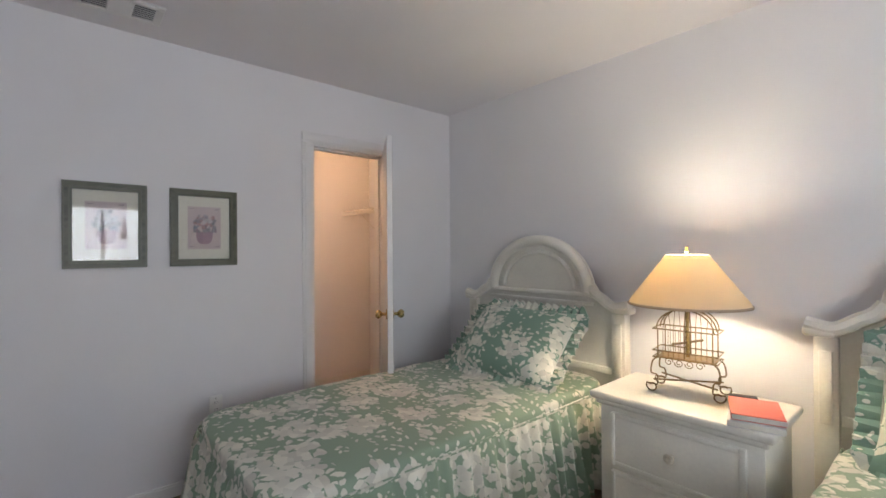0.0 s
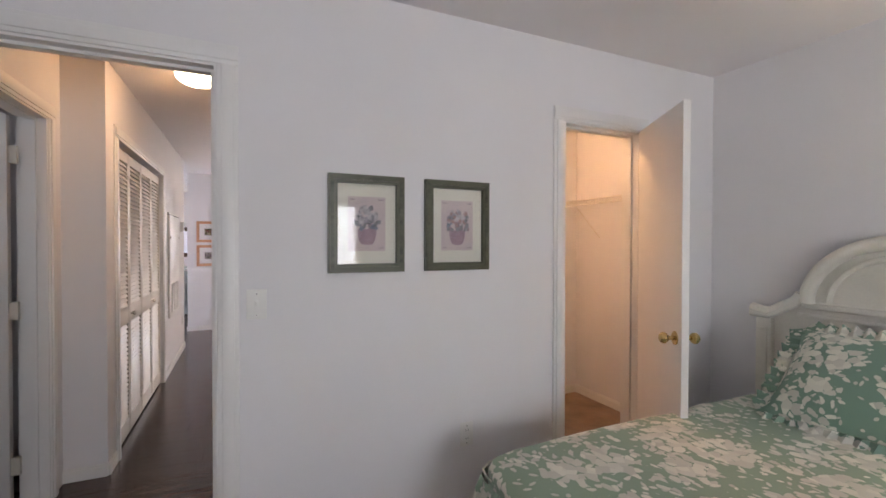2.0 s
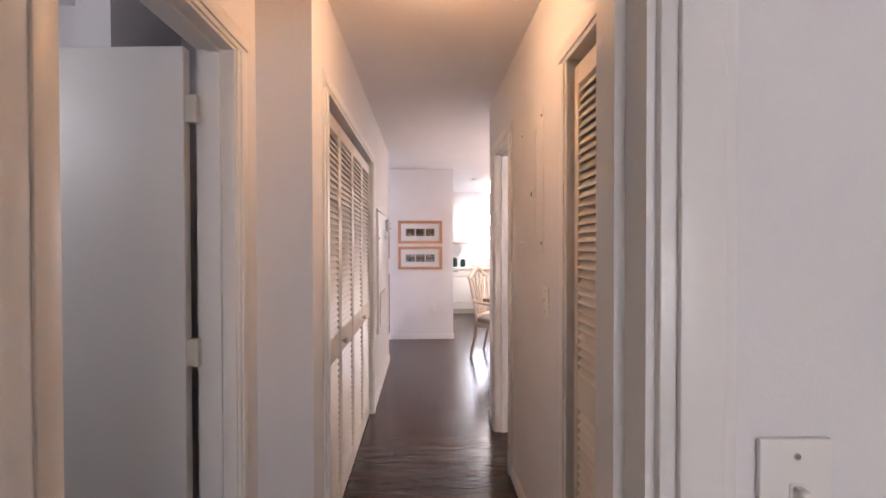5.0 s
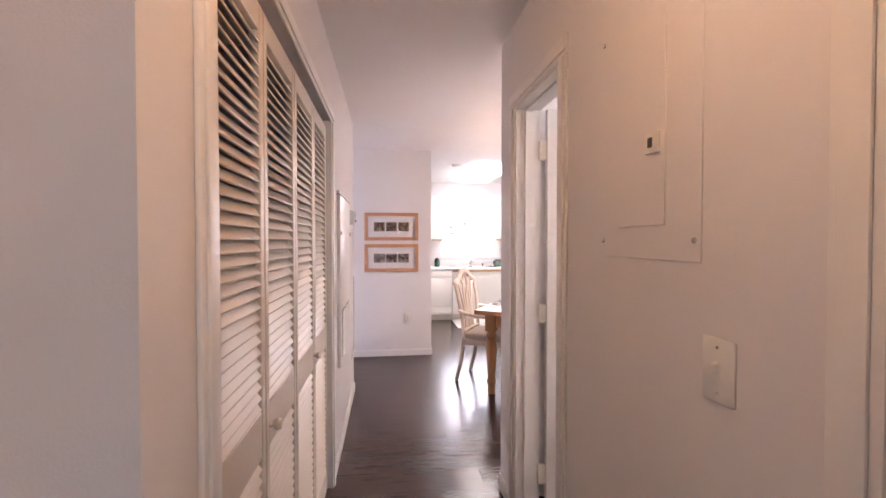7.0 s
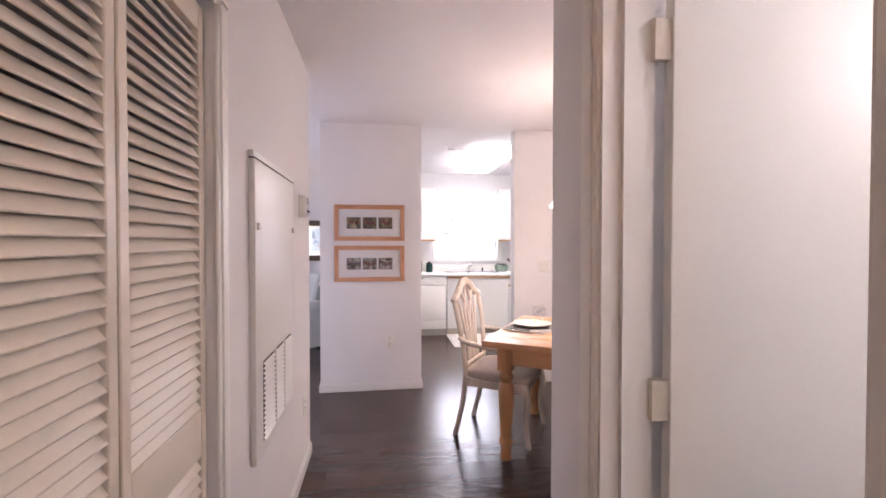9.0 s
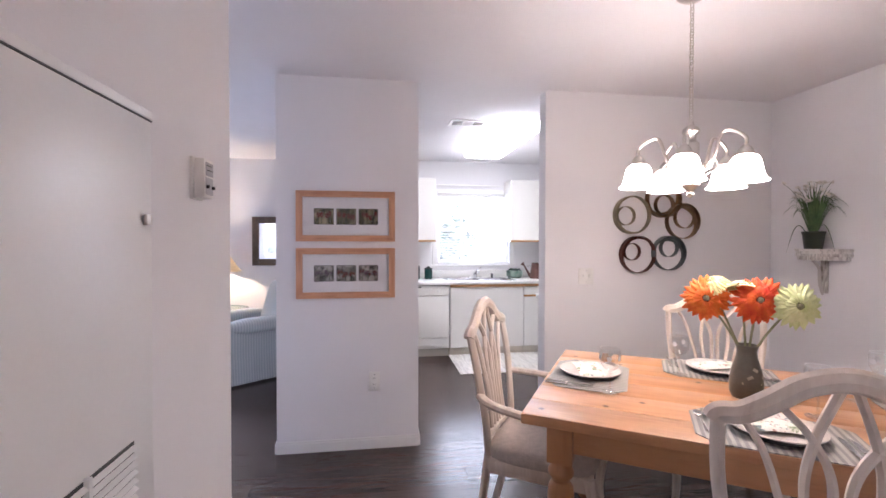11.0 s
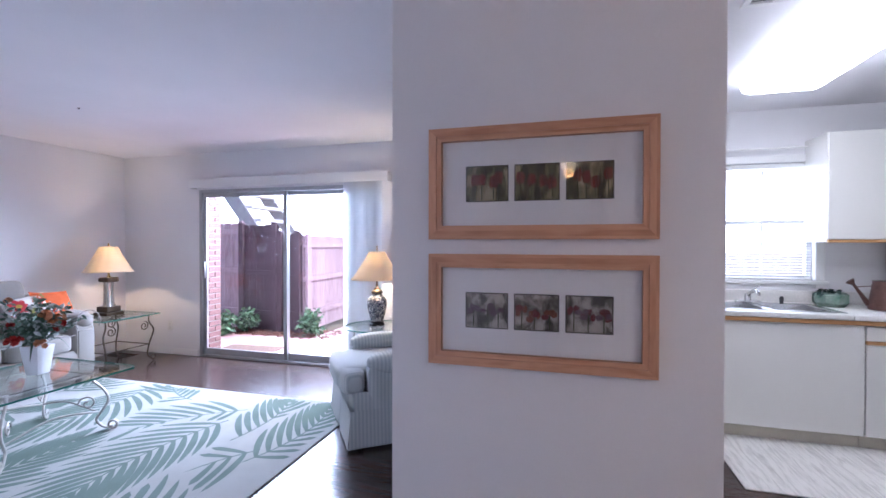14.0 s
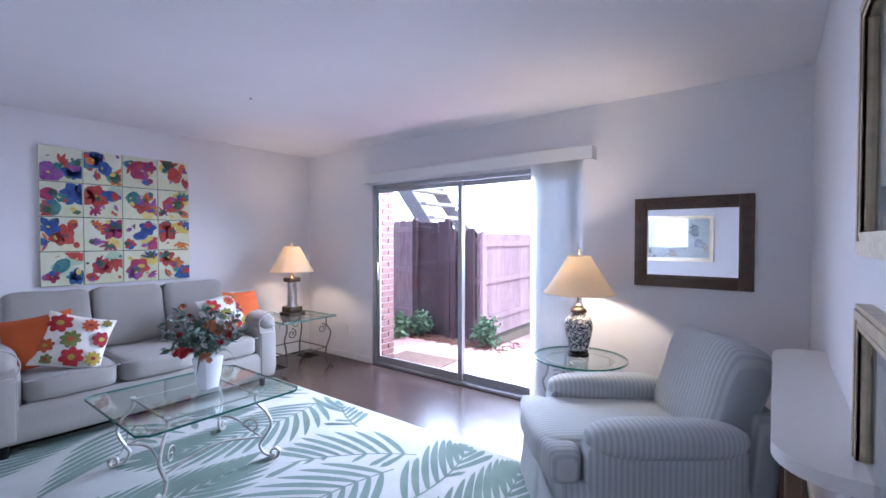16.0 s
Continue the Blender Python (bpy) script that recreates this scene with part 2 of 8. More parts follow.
def leafy(name, ground, petal, cluster=4.5, leaf=24.0, rough=0.85):
    """Cloth with clusters of small pointed leaves and petals, slightly embossed."""
    m = bpy.data.materials.new(name)
    m.use_nodes = True
    n, l = m.node_tree.nodes, m.node_tree.links
    b = n["Principled BSDF"]

    def vec(op, a, c):
        v = n.new("ShaderNodeVectorMath")
        v.operation = op
        l.new(a, v.inputs[0])
        if isinstance(c, tuple):
            v.inputs[1].default_value = c
        else:
            l.new(c, v.inputs[1])
        return v
    co, info, off = n.new("ShaderNodeTexCoord"), n.new("ShaderNodeObjectInfo"), n.new("ShaderNodeMath")
    off.operation, off.inputs[1].default_value = "MULTIPLY", 19.0
    l.new(info.outputs["Random"], off.inputs[0])
    at = vec("ADD", co.outputs["Object"], off.outputs[0])
    cells, groups, wob = n.new("ShaderNodeTexVoronoi"), n.new("ShaderNodeTexVoronoi"), n.new("ShaderNodeTexNoise")
    cells.inputs["Scale"].default_value, groups.inputs["Scale"].default_value = leaf, cluster
    wob.inputs["Scale"].default_value = cluster * 4
    for t in (cells, groups, wob):
        l.new(at.outputs[0], t.inputs["Vector"])
    near = vec("SUBTRACT", at.outputs[0], cells.outputs["Position"])
    axis = vec("SUBTRACT", cells.outputs["Color"], (0.5, 0.5, 0.5))
    spin, ang = n.new("ShaderNodeVectorRotate"), n.new("ShaderNodeMath")
    ang.operation, ang.inputs[1].default_value = "MULTIPLY", 6.283
    sep = n.new("ShaderNodeSeparateColor")
    l.new(cells.outputs["Color"], sep.inputs[0])
    l.new(sep.outputs[0], ang.inputs[0])
    l.new(near.outputs[0], spin.inputs["Vector"])
    l.new(axis.outputs[0], spin.inputs["Axis"])
    l.new(ang.outputs[0], spin.inputs["Angle"])
    size = vec("MULTIPLY", spin.outputs[0], (leaf * 0.72, leaf * 2.1, leaf * 1.3))
    length = n.new("ShaderNodeVectorMath")
    length.operation = "LENGTH"
    l.new(size.outputs[0], length.inputs[0])
    far = n.new("ShaderNodeMath")
    far.operation, far.inputs[1].default_value = "MULTIPLY_ADD", 0.7
    l.new(wob.outputs["Fac"], far.inputs[0])
    l.new(groups.outputs["Distance"], far.inputs[2])
    limit = n.new("ShaderNodeMapRange")
    limit.inputs[1].default_value, limit.inputs[2].default_value = 0.70, 1.02
    limit.inputs[3].default_value, limit.inputs[4].default_value = 1.22, 0.36
    l.new(far.outputs[0], limit.inputs[0])
    gap = n.new("ShaderNodeMath")
    gap.operation = "SUBTRACT"
    l.new(limit.outputs[0], gap.inputs[0])
    l.new(length.outputs["Value"], gap.inputs[1])
    edge = n.new("ShaderNodeMapRange")
    edge.inputs[1].default_value, edge.inputs[2].default_value = -0.03, 0.06
    l.new(gap.outputs[0], edge.inputs[0])
    weave, tone = n.new("ShaderNodeTexNoise"), n.new("ShaderNodeMix")
    weave.inputs["Scale"].default_value = 90
    l.new(at.outputs[0], weave.inputs["Vector"])
    tone.data_type = "RGBA"
    tone.inputs[6].default_value, tone.inputs[7].default_value = (*[c * 0.72 for c in petal], 1), (*petal, 1)
    l.new(sep.outputs[1], tone.inputs[0])
    mx = n.new("ShaderNodeMix")
    mx.data_type = "RGBA"
    mx.inputs[6].default_value = (*ground, 1)
    l.new(edge.outputs[0], mx.inputs[0])
    l.new(tone.outputs[2], mx.inputs[7])
    l.new(mx.outputs[2], b.inputs["Base Color"])
    b.inputs["Roughness"].default_value, b.inputs["Sheen Weight"].default_value = rough, 0.15
    hi = n.new("ShaderNodeMath")
    hi.operation, hi.inputs[1].default_value = "MULTIPLY_ADD", 0.5
    l.new(weave.outputs["Fac"], hi.inputs[0])
    l.new(edge.outputs[0], hi.inputs[2])
    bp = n.new("ShaderNodeBump")
    bp.inputs["Strength"].default_value, bp.inputs["Distance"].default_value = 0.35, 0.004
    l.new(hi.outputs[0], bp.inputs["Height"])
    l.new(bp.outputs[0], b.inputs["Normal"])
    return m


def wash(name, cols, scale=20.0, rough=0.6, stretch=(1, 1, 1)):
    """Soft print: colours that flow into one another, differing from piece to piece."""
    m = bpy.data.materials.new(name)
    m.use_nodes = True
    n, l = m.node_tree.nodes, m.node_tree.links
    co, info, off, mp, tx, rp = n.new("ShaderNodeTexCoord"), n.new("ShaderNodeObjectInfo"), n.new("ShaderNodeMath"), n.new("ShaderNodeMapping"), n.new("ShaderNodeTexNoise"), n.new("ShaderNodeValToRGB")
    off.operation, off.inputs[1].default_value = "MULTIPLY", 31.0
    l.new(info.outputs["Random"], off.inputs[0])
    l.new(off.outputs[0], mp.inputs["Location"])
    mp.inputs["Scale"].default_value = stretch
    l.new(co.outputs["Object"], mp.inputs["Vector"])
    l.new(mp.outputs[0], tx.inputs["Vector"])
    tx.inputs["Scale"].default_value, tx.inputs["Detail"].default_value, tx.inputs["Distortion"].default_value = scale, 2, 0.3
    while len(rp.color_ramp.elements) < len(cols):
        rp.color_ramp.elements.new(0.5)
    for i, c in enumerate(cols):
        rp.color_ramp.elements[i].position, rp.color_ramp.elements[i].color = 0.36 + 0.28 * i / (len(cols) - 1), (*c, 1)
    l.new(tx.outputs["Fac"], rp.inputs[0])
    b = n["Principled BSDF"]
    l.new(rp.outputs[0], b.inputs["Base Color"])
    b.inputs["Roughness"].default_value = rough
    return m


WALL = mat("wall_paint", (0.79, 0.775, 0.785), 0.7, vary=0.05, scale=1.5, fine=220, bump=0.06)
CEIL = mat("ceiling_paint", (0.80, 0.78, 0.795), 0.85, vary=0.04, scale=2, fine=140, bump=0.25)
TRIM = mat("trim_gloss_white", (0.80, 0.79, 0.775), 0.35, vary=0.05, scale=3, fine=90, bump=0.03)
DOORP = mat("door_paint", (0.76, 0.745, 0.72), 0.4, vary=0.05, scale=2, fine=120, bump=0.04)
PLANK = wood("dark_plank", (0.026, 0.0145, 0.012), (0.064, 0.040, 0.033), (14, 1.2, 14), rough=0.24)
SUB = mat("subfloor", (0.03, 0.025, 0.022), 0.9)
CARPET = mat("tan_carpet", (0.34, 0.24, 0.17), 1.0, vary=0.45, scale=5, fine=320, bump=0.8)
BRASS = mat("brass", (0.62, 0.46, 0.20), 0.25, 1.0, bump=0)
NICKEL = mat("brushed_nickel", (0.62, 0.59, 0.55), 0.3, 1.0, bump=0.02)
STEEL = mat("stainless_steel", (0.6, 0.6, 0.6), 0.25, 1.0, bump=0.02)
ALU = mat("aluminium_frame", (0.48, 0.49, 0.50), 0.4, 0.9, bump=0.02)
PLASTIC = mat("white_plastic", (0.80, 0.79, 0.76), 0.4, vary=0.03, bump=0)
GREYDARK = mat("dark_grey", (0.05, 0.05, 0.05), 0.5)
BLACK = mat("black_iron", (0.012, 0.011, 0.010), 0.5, 0.4)
GLASS = pane_mat("window_glass")
PICGLASS = pane_mat("picture_glass")
TABLEGLASS = pane_mat("table_glass", (0.93, 0.975, 0.96), 1.55)
GLASSEDGE = mat("green_glass_edge", (0.03, 0.16, 0.13), 0.08, bump=0)
CRYSTAL = pane_mat("crystal", (0.975, 0.98, 0.985), 2.2)
MIRROR = mat("mirror_silver", (0.92, 0.93, 0.93), 0.01, 1.0, vary=0, bump=0)

# ---- mesh helpers ----


def box(bm, x0, y0, z0, x1, y1, z1, m=None):
    v = [bm.verts.new((x, y, z)) for x in (x0, x1) for y in (y0, y1) for z in (z0, z1)]
    for f in ((0, 1, 3, 2), (4, 6, 7, 5), (0, 4, 5, 1), (2, 3, 7, 6), (0, 2, 6, 4), (1, 5, 7, 3)):
        bm.faces.new([v[i] for i in f])
    if m:
        bmesh.ops.transform(bm, matrix=m, verts=v)
    return v


def bevelled(x0, y0, z0, x1, y1, z1, r=0.004, seg=2, m=None):
    bm = bmesh.new()
    box(bm, x0, y0, z0, x1, y1, z1)
    bmesh.ops.bevel(bm, geom=list(bm.edges), offset=r, segments=seg, affect="EDGES", profile=0.5)
    if m:
        bmesh.ops.transform(bm, matrix=m, verts=bm.verts)
    return bm


def lathe(profile, seg=24, at=(0, 0, 0), bm=None, ripple=0, depth=0.0):
    """Turned shape from (radius, height) pairs; ripple flutes it."""
    bm = bm or bmesh.new()
    rings = []
    for r, z in profile:
        if r < 1e-5:
            rings.append([bm.verts.new((at[0], at[1], at[2] + z))])
            continue
        ring = []
        for i in range(seg):
            a = 2 * math.pi * i / seg
            rr = r * (1 + depth * math.cos(ripple * a)) if ripple else r
            ring.append(bm.verts.new((at[0] + rr * math.cos(a), at[1] + rr * math.sin(a), at[2] + z)))
        rings.append(ring)
    for p, q in zip(rings, rings[1:]):
        for i in range(seg):
            j = (i + 1) % seg
            f = [p[i % len(p)], p[j % len(p)], q[j % len(q)], q[i % len(q)]]
            f = list(dict.fromkeys(f))
            if len(f) > 2:
                bm.faces.new(f)
    return bm


def tube(pts, r=0.01, seg=8, bm=None, closed=False, flat=1.0):
    """A rod swept along points; r may be a list; flat squashes it."""
    bm = bm or bmesh.new()
    pts = [Vector(p) for p in pts]
    rs = r if isinstance(r, (list, tuple)) else [r] * len(pts)
    n, rings, up = len(pts), [], None
    for i, p in enumerate(pts):
        d = (pts[(i + 1) % n] - pts[i - 1]) if closed else (pts[min(i + 1, n - 1)] - pts[max(i - 1, 0)])
        d.normalize()
        if up is None:
            up = d.orthogonal().normalized() if abs(d.z) > 0.9 else Vector((0, 0, 1))
        side = d.cross(up).normalized()
        up = side.cross(d).normalized()
        rings.append([bm.verts.new(p + rs[i] * (math.cos(a) * side + flat * math.sin(a) * up)) for a in (2 * math.pi * k / seg for k in range(seg))])
    for i in range(n if closed else n - 1):
        p, q = rings[i], rings[(i + 1) % n]
        for k in range(seg):
            bm.faces.new((p[k], p[(k + 1) % seg], q[(k + 1) % seg], q[k]))
    if not closed:
        bm.faces.new(rings[0][::-1])
        bm.faces.new(rings[-1])
    return bm


def spline(ctrl, n=8):
    """Points of a smooth curve through ctrl."""
    c = [Vector(p) for p in ctrl]
    c = [2 * c[0] - c[1], *c, 2 * c[-1] - c[-2]]
    out = []
    for i in range(1, len(c) - 2):
        for k in range(n):
            t = k / n
            a, b, d, e = c[i - 1], c[i], c[i + 1], c[i + 2]
            out.append(0.5 * (2 * b + (d - a) * t + (2 * a - 5 * b + 4 * d - e) * t * t + (3 * b - a - 3 * d + e) * t ** 3))
    out.append(c[-2])
    return out


def spiral(centre, r0, r1, a0, a1, plane="xz", n=18):
    out = []
    for i in range(n + 1):
        t = i / n
        a, r = radians(a0 + (a1 - a0) * t), r0 + (r1 - r0) * t
        u, v = r * math.cos(a), r * math.sin(a)
        out.append(Vector(centre) + (Vector((u, 0, v)) if plane == "xz" else Vector((0, u, v)) if plane == "yz" else Vector((u, v, 0))))
    return out


def puffed(cx, cy, cz, hx, hy, hz, n=6.0, cuts=6, wrinkle=0.0, m=None, bm=None):
    """A stuffed block: a box with its edges and faces rounded."""
    own = bmesh.new()
    bmesh.ops.create_cube(own, size=2)
    bmesh.ops.subdivide_edges(own, edges=list(own.edges), cuts=cuts, use_grid_fill=True)
    for v in own.verts:
        p = v.co
        k = (abs(p.x) ** n + abs(p.y) ** n + abs(p.z) ** n) ** (1 / n)
        p = p / k
        w = wrinkle * noise.noise(Vector((cx + p.x * hx * 5, cy + p.y * hy * 5, cz + p.z * hz * 5)))
        v.co = Vector((p.x * hx, p.y * hy, p.z * hz)) + p.normalized() * w
        v.co += Vector((cx, cy, cz))
    if m:
        bmesh.ops.transform(own, matrix=m, verts=own.verts)
    if bm is None:
        return own
    join(bm, own)
    return bm


def join(bm, other):
    keep = {v: bm.verts.new(v.co) for v in other.verts}
    for f in other.faces:
        bm.faces.new([keep[v] for v in f.verts])
    other.free()
    return bm


def pillow(w, h, t, m, n=14, sag=0.01):
    """A throw pillow: two bulging sheets that meet in a seam, with drawn-out corners."""
    bm = bmesh.new()
    rows = []
    for s in (1, -1):
        g = []
        for i in range(n + 1):
            row = []
            for j in range(n + 1):
                u, v = 2 * i / n - 1, 2 * j / n - 1
                e = max(0.0, (1 - abs(u) ** 2.6) * (1 - abs(v) ** 2.6)) ** 0.6
                pinch = 1 - 0.07 * (1 - abs(u) ** 2) * abs(v) ** 3
                pinch2 = 1 - 0.07 * (1 - abs(v) ** 2) * abs(u) ** 3
                z = s * t / 2 * e + sag * noise.noise(Vector((u * 2 + s, v * 2, t * 9)))* e
                row.append(bm.verts.new((u * w / 2 * pinch2, v * h / 2 * pinch, z)))
            g.append(row)
        rows.append(g)
        for i in range(n):
            for j in range(n):
                f = [g[i][j], g[i + 1][j], g[i + 1][j + 1], g[i][j + 1]]
                bm.faces.new(f if s > 0 else f[::-1])
    bmesh.ops.remove_doubles(bm, verts=bm.verts, dist=1e-5)
    bmesh.ops.transform(bm, matrix=m, verts=bm.verts)
    return bm


def outline(points, z0, z1, m=None):
    """A plate of the given outline, from z0 to z1."""
    bm = bmesh.new()
    low, high = [bm.verts.new((x, y, z0)) for x, y in points], [bm.verts.new((x, y, z1)) for x, y in points]
    bm.faces.new(low[::-1])
    bm.faces.new(high)
    for i in range(len(points)):
        j = (i + 1) % len(points)
        bm.faces.new((low[i], low[j], high[j], high[i]))
    if m:
        bmesh.ops.transform(bm, matrix=m, verts=bm.verts)
    return bm


def mesh_of(name, bm, material, smooth=True):
    bmesh.ops.recalc_face_normals(bm, faces=bm.faces)
    me = bpy.data.meshes.new(name)
    bm.to_mesh(me)
    bm.free()
    me.materials.append(material)
    if smooth:
        for p in me.polygons:
            p.use_smooth = True
        me.set_sharp_from_angle(angle=radians(38))
    return me


def part(name, bm, material, parent, label=""):
    ob = new(name, mesh_of(name, bm, material))
    ob.parent = parent
    return tagged(ob, label)


def thing(name, at, turn=0, label="", category="", group="", kind=""):
    ob = new(name)
    ob.empty_display_size = 0.1
    ob.matrix_basis = pose(*at, 0, 0, turn)
    return tagged(ob, label, category, group, kind)


def solid(name, bm, material, label="", category="", kind="structure", at=(0, 0, 0), turn=0):
    ob = new(name, mesh_of(name, bm, material))
    ob.matrix_basis = pose(*at, 0, 0, turn)
    return tagged(ob, label, category, "", kind)


H = 2.45
# ---- the large structure ----


def wall_run(name, along, face, back, a0, a1, holes=(), label="white painted wall", top=H):
    """A straight wall with openings (from, to, bottom, top) through it."""
    bm = bmesh.new()
    lo, hi = min(face, back), max(face, back)

    def seg(p, q, z0, z1):
        if q - p > 1e-4 and z1 - z0 > 1e-4:
            if along == "x":
                box(bm, p, lo, z0, q, hi, z1)
            else:
                box(bm, lo, p, z0, hi, q, z1)
    at = a0
    for p, q, z0, z1 in sorted(holes):
        seg(at, p, 0, top)
        seg(p, q, 0, z0)
        seg(p, q, z1, top)
        at = q
    seg(at, a1, 0, top)
    return solid(name, bm, WALL, label, "wall")


DW, CW = 2.035, 0.07
# the hall's south face, its return and the closet opening in it
SY, RX, CX0, CX1 = -0.938, -3.972, -5.85, -4.205
wall_run("wall_bedroom_west", "y", -2.715, -2.835, -1.147, 2.58, [(-0.998, -0.289, 0, 2.06), (1.365, 1.93, 0, 2.035)], "off-white bedroom wall with two doorways")
wall_run("wall_bedroom_north", "x", 2.58, 2.70, -4.12, 1.85, (), "off-white bedroom wall behind the beds")
wall_run("wall_bedroom_south", "x", -1.147, -1.267, -2.715, 1.85)
wall_run("wall_bedroom_east", "y", 1.7, 1.85, -1.147, 2.58, [(-0.3, 1.3, 0.85, 1.95)])
wall_run("wall_closet_west", "y", -4.0, -4.12, 0.85, 2.58)
wall_run("wall_closet_south", "x", 0.85, 0.73, -4.12, -2.835)
wall_run("wall_hall_south_low", "x", -1.147, -1.267, RX, -2.835, [(-3.80, -3.07, 0, DW)], "warm white hall wall with a doorway")
wall_run("wall_hall_south", "x", SY, SY - 0.12, -7.478, RX, [(CX0, CX1, 0, DW)], "white hall wall with a louvred closet")
bm = bmesh.new()
box(bm, RX - 0.12, -1.267, 0, RX, SY - 0.12, H)
solid("wall_hall_return", bm, WALL, "short white return of the hall wall", "wall")
wall_run("wall_hall_north", "x", 0.0, 0.12, -5.749, -2.835, [(-3.855, -2.94, 0, DW), (-5.48, -4.915, 0, DW)], "warm white hall wall with a doorway")
wall_run("wall_dining_east", "y", -5.749, -5.629, 0.12, 2.74)
wall_run("wall_dining_north", "x", 2.62, 2.74, -11.58, -5.749, (), "cream-lit dining room wall")
wall_run("wall_dining_west", "y", -8.645, -8.765, 0.80, 2.62, (), "white wall between dining room and kitchen")
wall_run("wall_pier", "y", -8.625, -8.745, -1.02, -0.102, (), "white wall end with two framed prints")
wall_run("wall_partition", "x", -0.975, -0.855, -11.66, -8.745, (), "white wall between living room and kitchen")
wall_run("wall_kitchen_west", "y", -11.46, -11.58, -0.855, 2.62, [(0.41, 1.40, 1.08, 2.02)], "white kitchen wall with a window")
wall_run("wall_living_west", "y", -11.657, -11.79, -6.05, -0.855, [(-4.76, -2.40, 0, 2.01)], "white living room wall with a glass sliding door")
wall_run("wall_living_south", "x", -5.925, -6.05, -11.657, -7.36, (), "white living room wall behind the sofa")
wall_run("wall_living_east", "y", -7.478, -7.358, -5.925, SY - 0.12)
# small rooms behind doors
wall_run("wall_room_two_south", "x", -3.6, -3.72, -4.6, -2.2)
wall_run("wall_room_two_east", "y", -2.35, -2.23, -3.6, -1.267)
wall_run("wall_room_two_west", "y", -4.35, -4.47, -3.6, -1.267)
wall_run("wall_bath_north", "x", 1.75, 1.87, -5.629, -4.12)
wall_run("wall_bath_east", "y", -4.24, -4.12, 0.12, 0.73)
wall_run("wall_louvre_closet_back", "x", -1.62, -1.74, -6.04, -3.9)
wall_run("wall_louvre_closet_end", "y", -5.92, -6.04, -1.62, SY - 0.12)
bm = bmesh.new()
for x0, y0, x1, y1 in ((-11.79, -6.05, -7.36, -1.02), (-11.79, -1.02, -5.63, 2.74), (-7.36, -1.03, -5.63, -1.02), (-5.63, -3.72, -2.23, 2.74), (-7.36, -1.74, -5.63, -1.03), (-2.23, -1.267, 1.85, 2.7)):
    box(bm, x0, y0, H, x1, y1, H + 0.12)
solid("ceiling", bm, CEIL, "white textured flat ceiling", "ceiling")
bm = bmesh.new()
for x0, y0, x1, y1 in ((-11.70, -6.0, -7.36, -1.02), (-11.58, -1.02, -2.78, 2.7), (-7.36, -3.7, -2.23, -1.02)):
    box(bm, x0, y0, -0.15, x1, y1, -0.012)
solid("floor_slab", bm, SUB, "dark floor under the planks", "floor")
bm = bmesh.new()
box(bm, -4.0, 0.85, -0.011, -2.72, 2.58, 0.006)
box(bm, -2.72, -1.147, -0.15, 1.7, 2.58, 0.006)
solid("floor_bedroom", bm, CARPET, "tan carpet in bedroom and closet", "floor")


def casing(name, along, face, side, a0, a1, top, label="white painted door casing"):
    """Two uprights and a head, stepped and rounded, on one face of a wall."""
    ob = thing(name, (0, 0, 0), 0, label, "door casing", "", "structure")

    def strip(p, q, z0, z1):
        for k, (d, inset) in enumerate(((0.011, 0.0), (0.018, 0.016))):
            lo, hi = (face, face + side * d)
            ins = inset
            P, Q, A, B = (p + ins, q - ins, z0, z1) if z1 - z0 > q - p else (p, q, z0 + ins, z1 - ins)
            y0, y1 = min(lo, hi), max(lo, hi)
            if k:
                y0, y1 = (y0 + 0.0105, y1) if side > 0 else (y0, y1 - 0.0105)
            b = bevelled(P, y0, A, Q, y1, B, 0.003, 2) if along == "x" else bevelled(y0, P, A, y1, Q, B, 0.003, 2)
            part("casing_strip", b, TRIM, ob)
    strip(a0 - CW, a0 + 0.006, 0, top - 0.006)
    strip(a1 - 0.006, a1 + CW, 0, top - 0.006)
    strip(a0 - CW, a1 + CW, top - 0.005, top + CW)
    return ob


def jamb(name, along, f0, f1, a0, a1, top):
    """The lining of an opening, with a stop."""
    bm = bmesh.new()
    lo, hi = min(f0, f1) - 0.002, max(f0, f1) + 0.002
    mid = (lo + hi) / 2
    for p, q, z0, z1 in ((a0, a0 + 0.015, 0, top - 0.015), (a1 - 0.015, a1, 0, top - 0.015), (a0, a1, top - 0.015, top)):
        box(bm, *((p, lo, z0, q, hi, z1) if along == "x" else (lo, p, z0, hi, q, z1)))
    for p, q, z0, z1 in ((a0 + 0.0145, a0 + 0.027, 0, top - 0.027), (a1 - 0.027, a1 - 0.0145, 0, top - 0.027), (a0 + 0.0145, a1 - 0.0145, top - 0.027, top - 0.0145)):
        box(bm, *((p, mid - 0.018, z0, q, mid + 0.018, z1) if along == "x" else (mid - 0.018, p, z0, mid + 0.018, q, z1)))
    return solid(name, bm, TRIM, "white door jamb with stop", "door jamb")


for nm, al, f, bk, a0, a1, tp, ff, fb in (
        ("bedroom", "y", -2.715, -2.835, -0.998, -0.289, 2.06, True, True), ("closet", "y", -2.715, -2.835, 1.365, 1.93, 2.035, True, False),
        ("room_two", "x", -1.147, -1.267, -3.80, -3.07, DW, True, False), ("bath", "x", 0.0, 0.12, -5.48, -4.915, DW, True, False)):
    jamb("door_jamb_" + nm, al, f, bk, a0, a1, tp)
    s = 1 if f > bk else -1
    if ff:
        casing("door_casing_" + nm, al, f, s, a0, a1, tp)
    if fb:
        casing("door_casing_" + nm + "_back", al, bk, -s, a0, a1, tp)


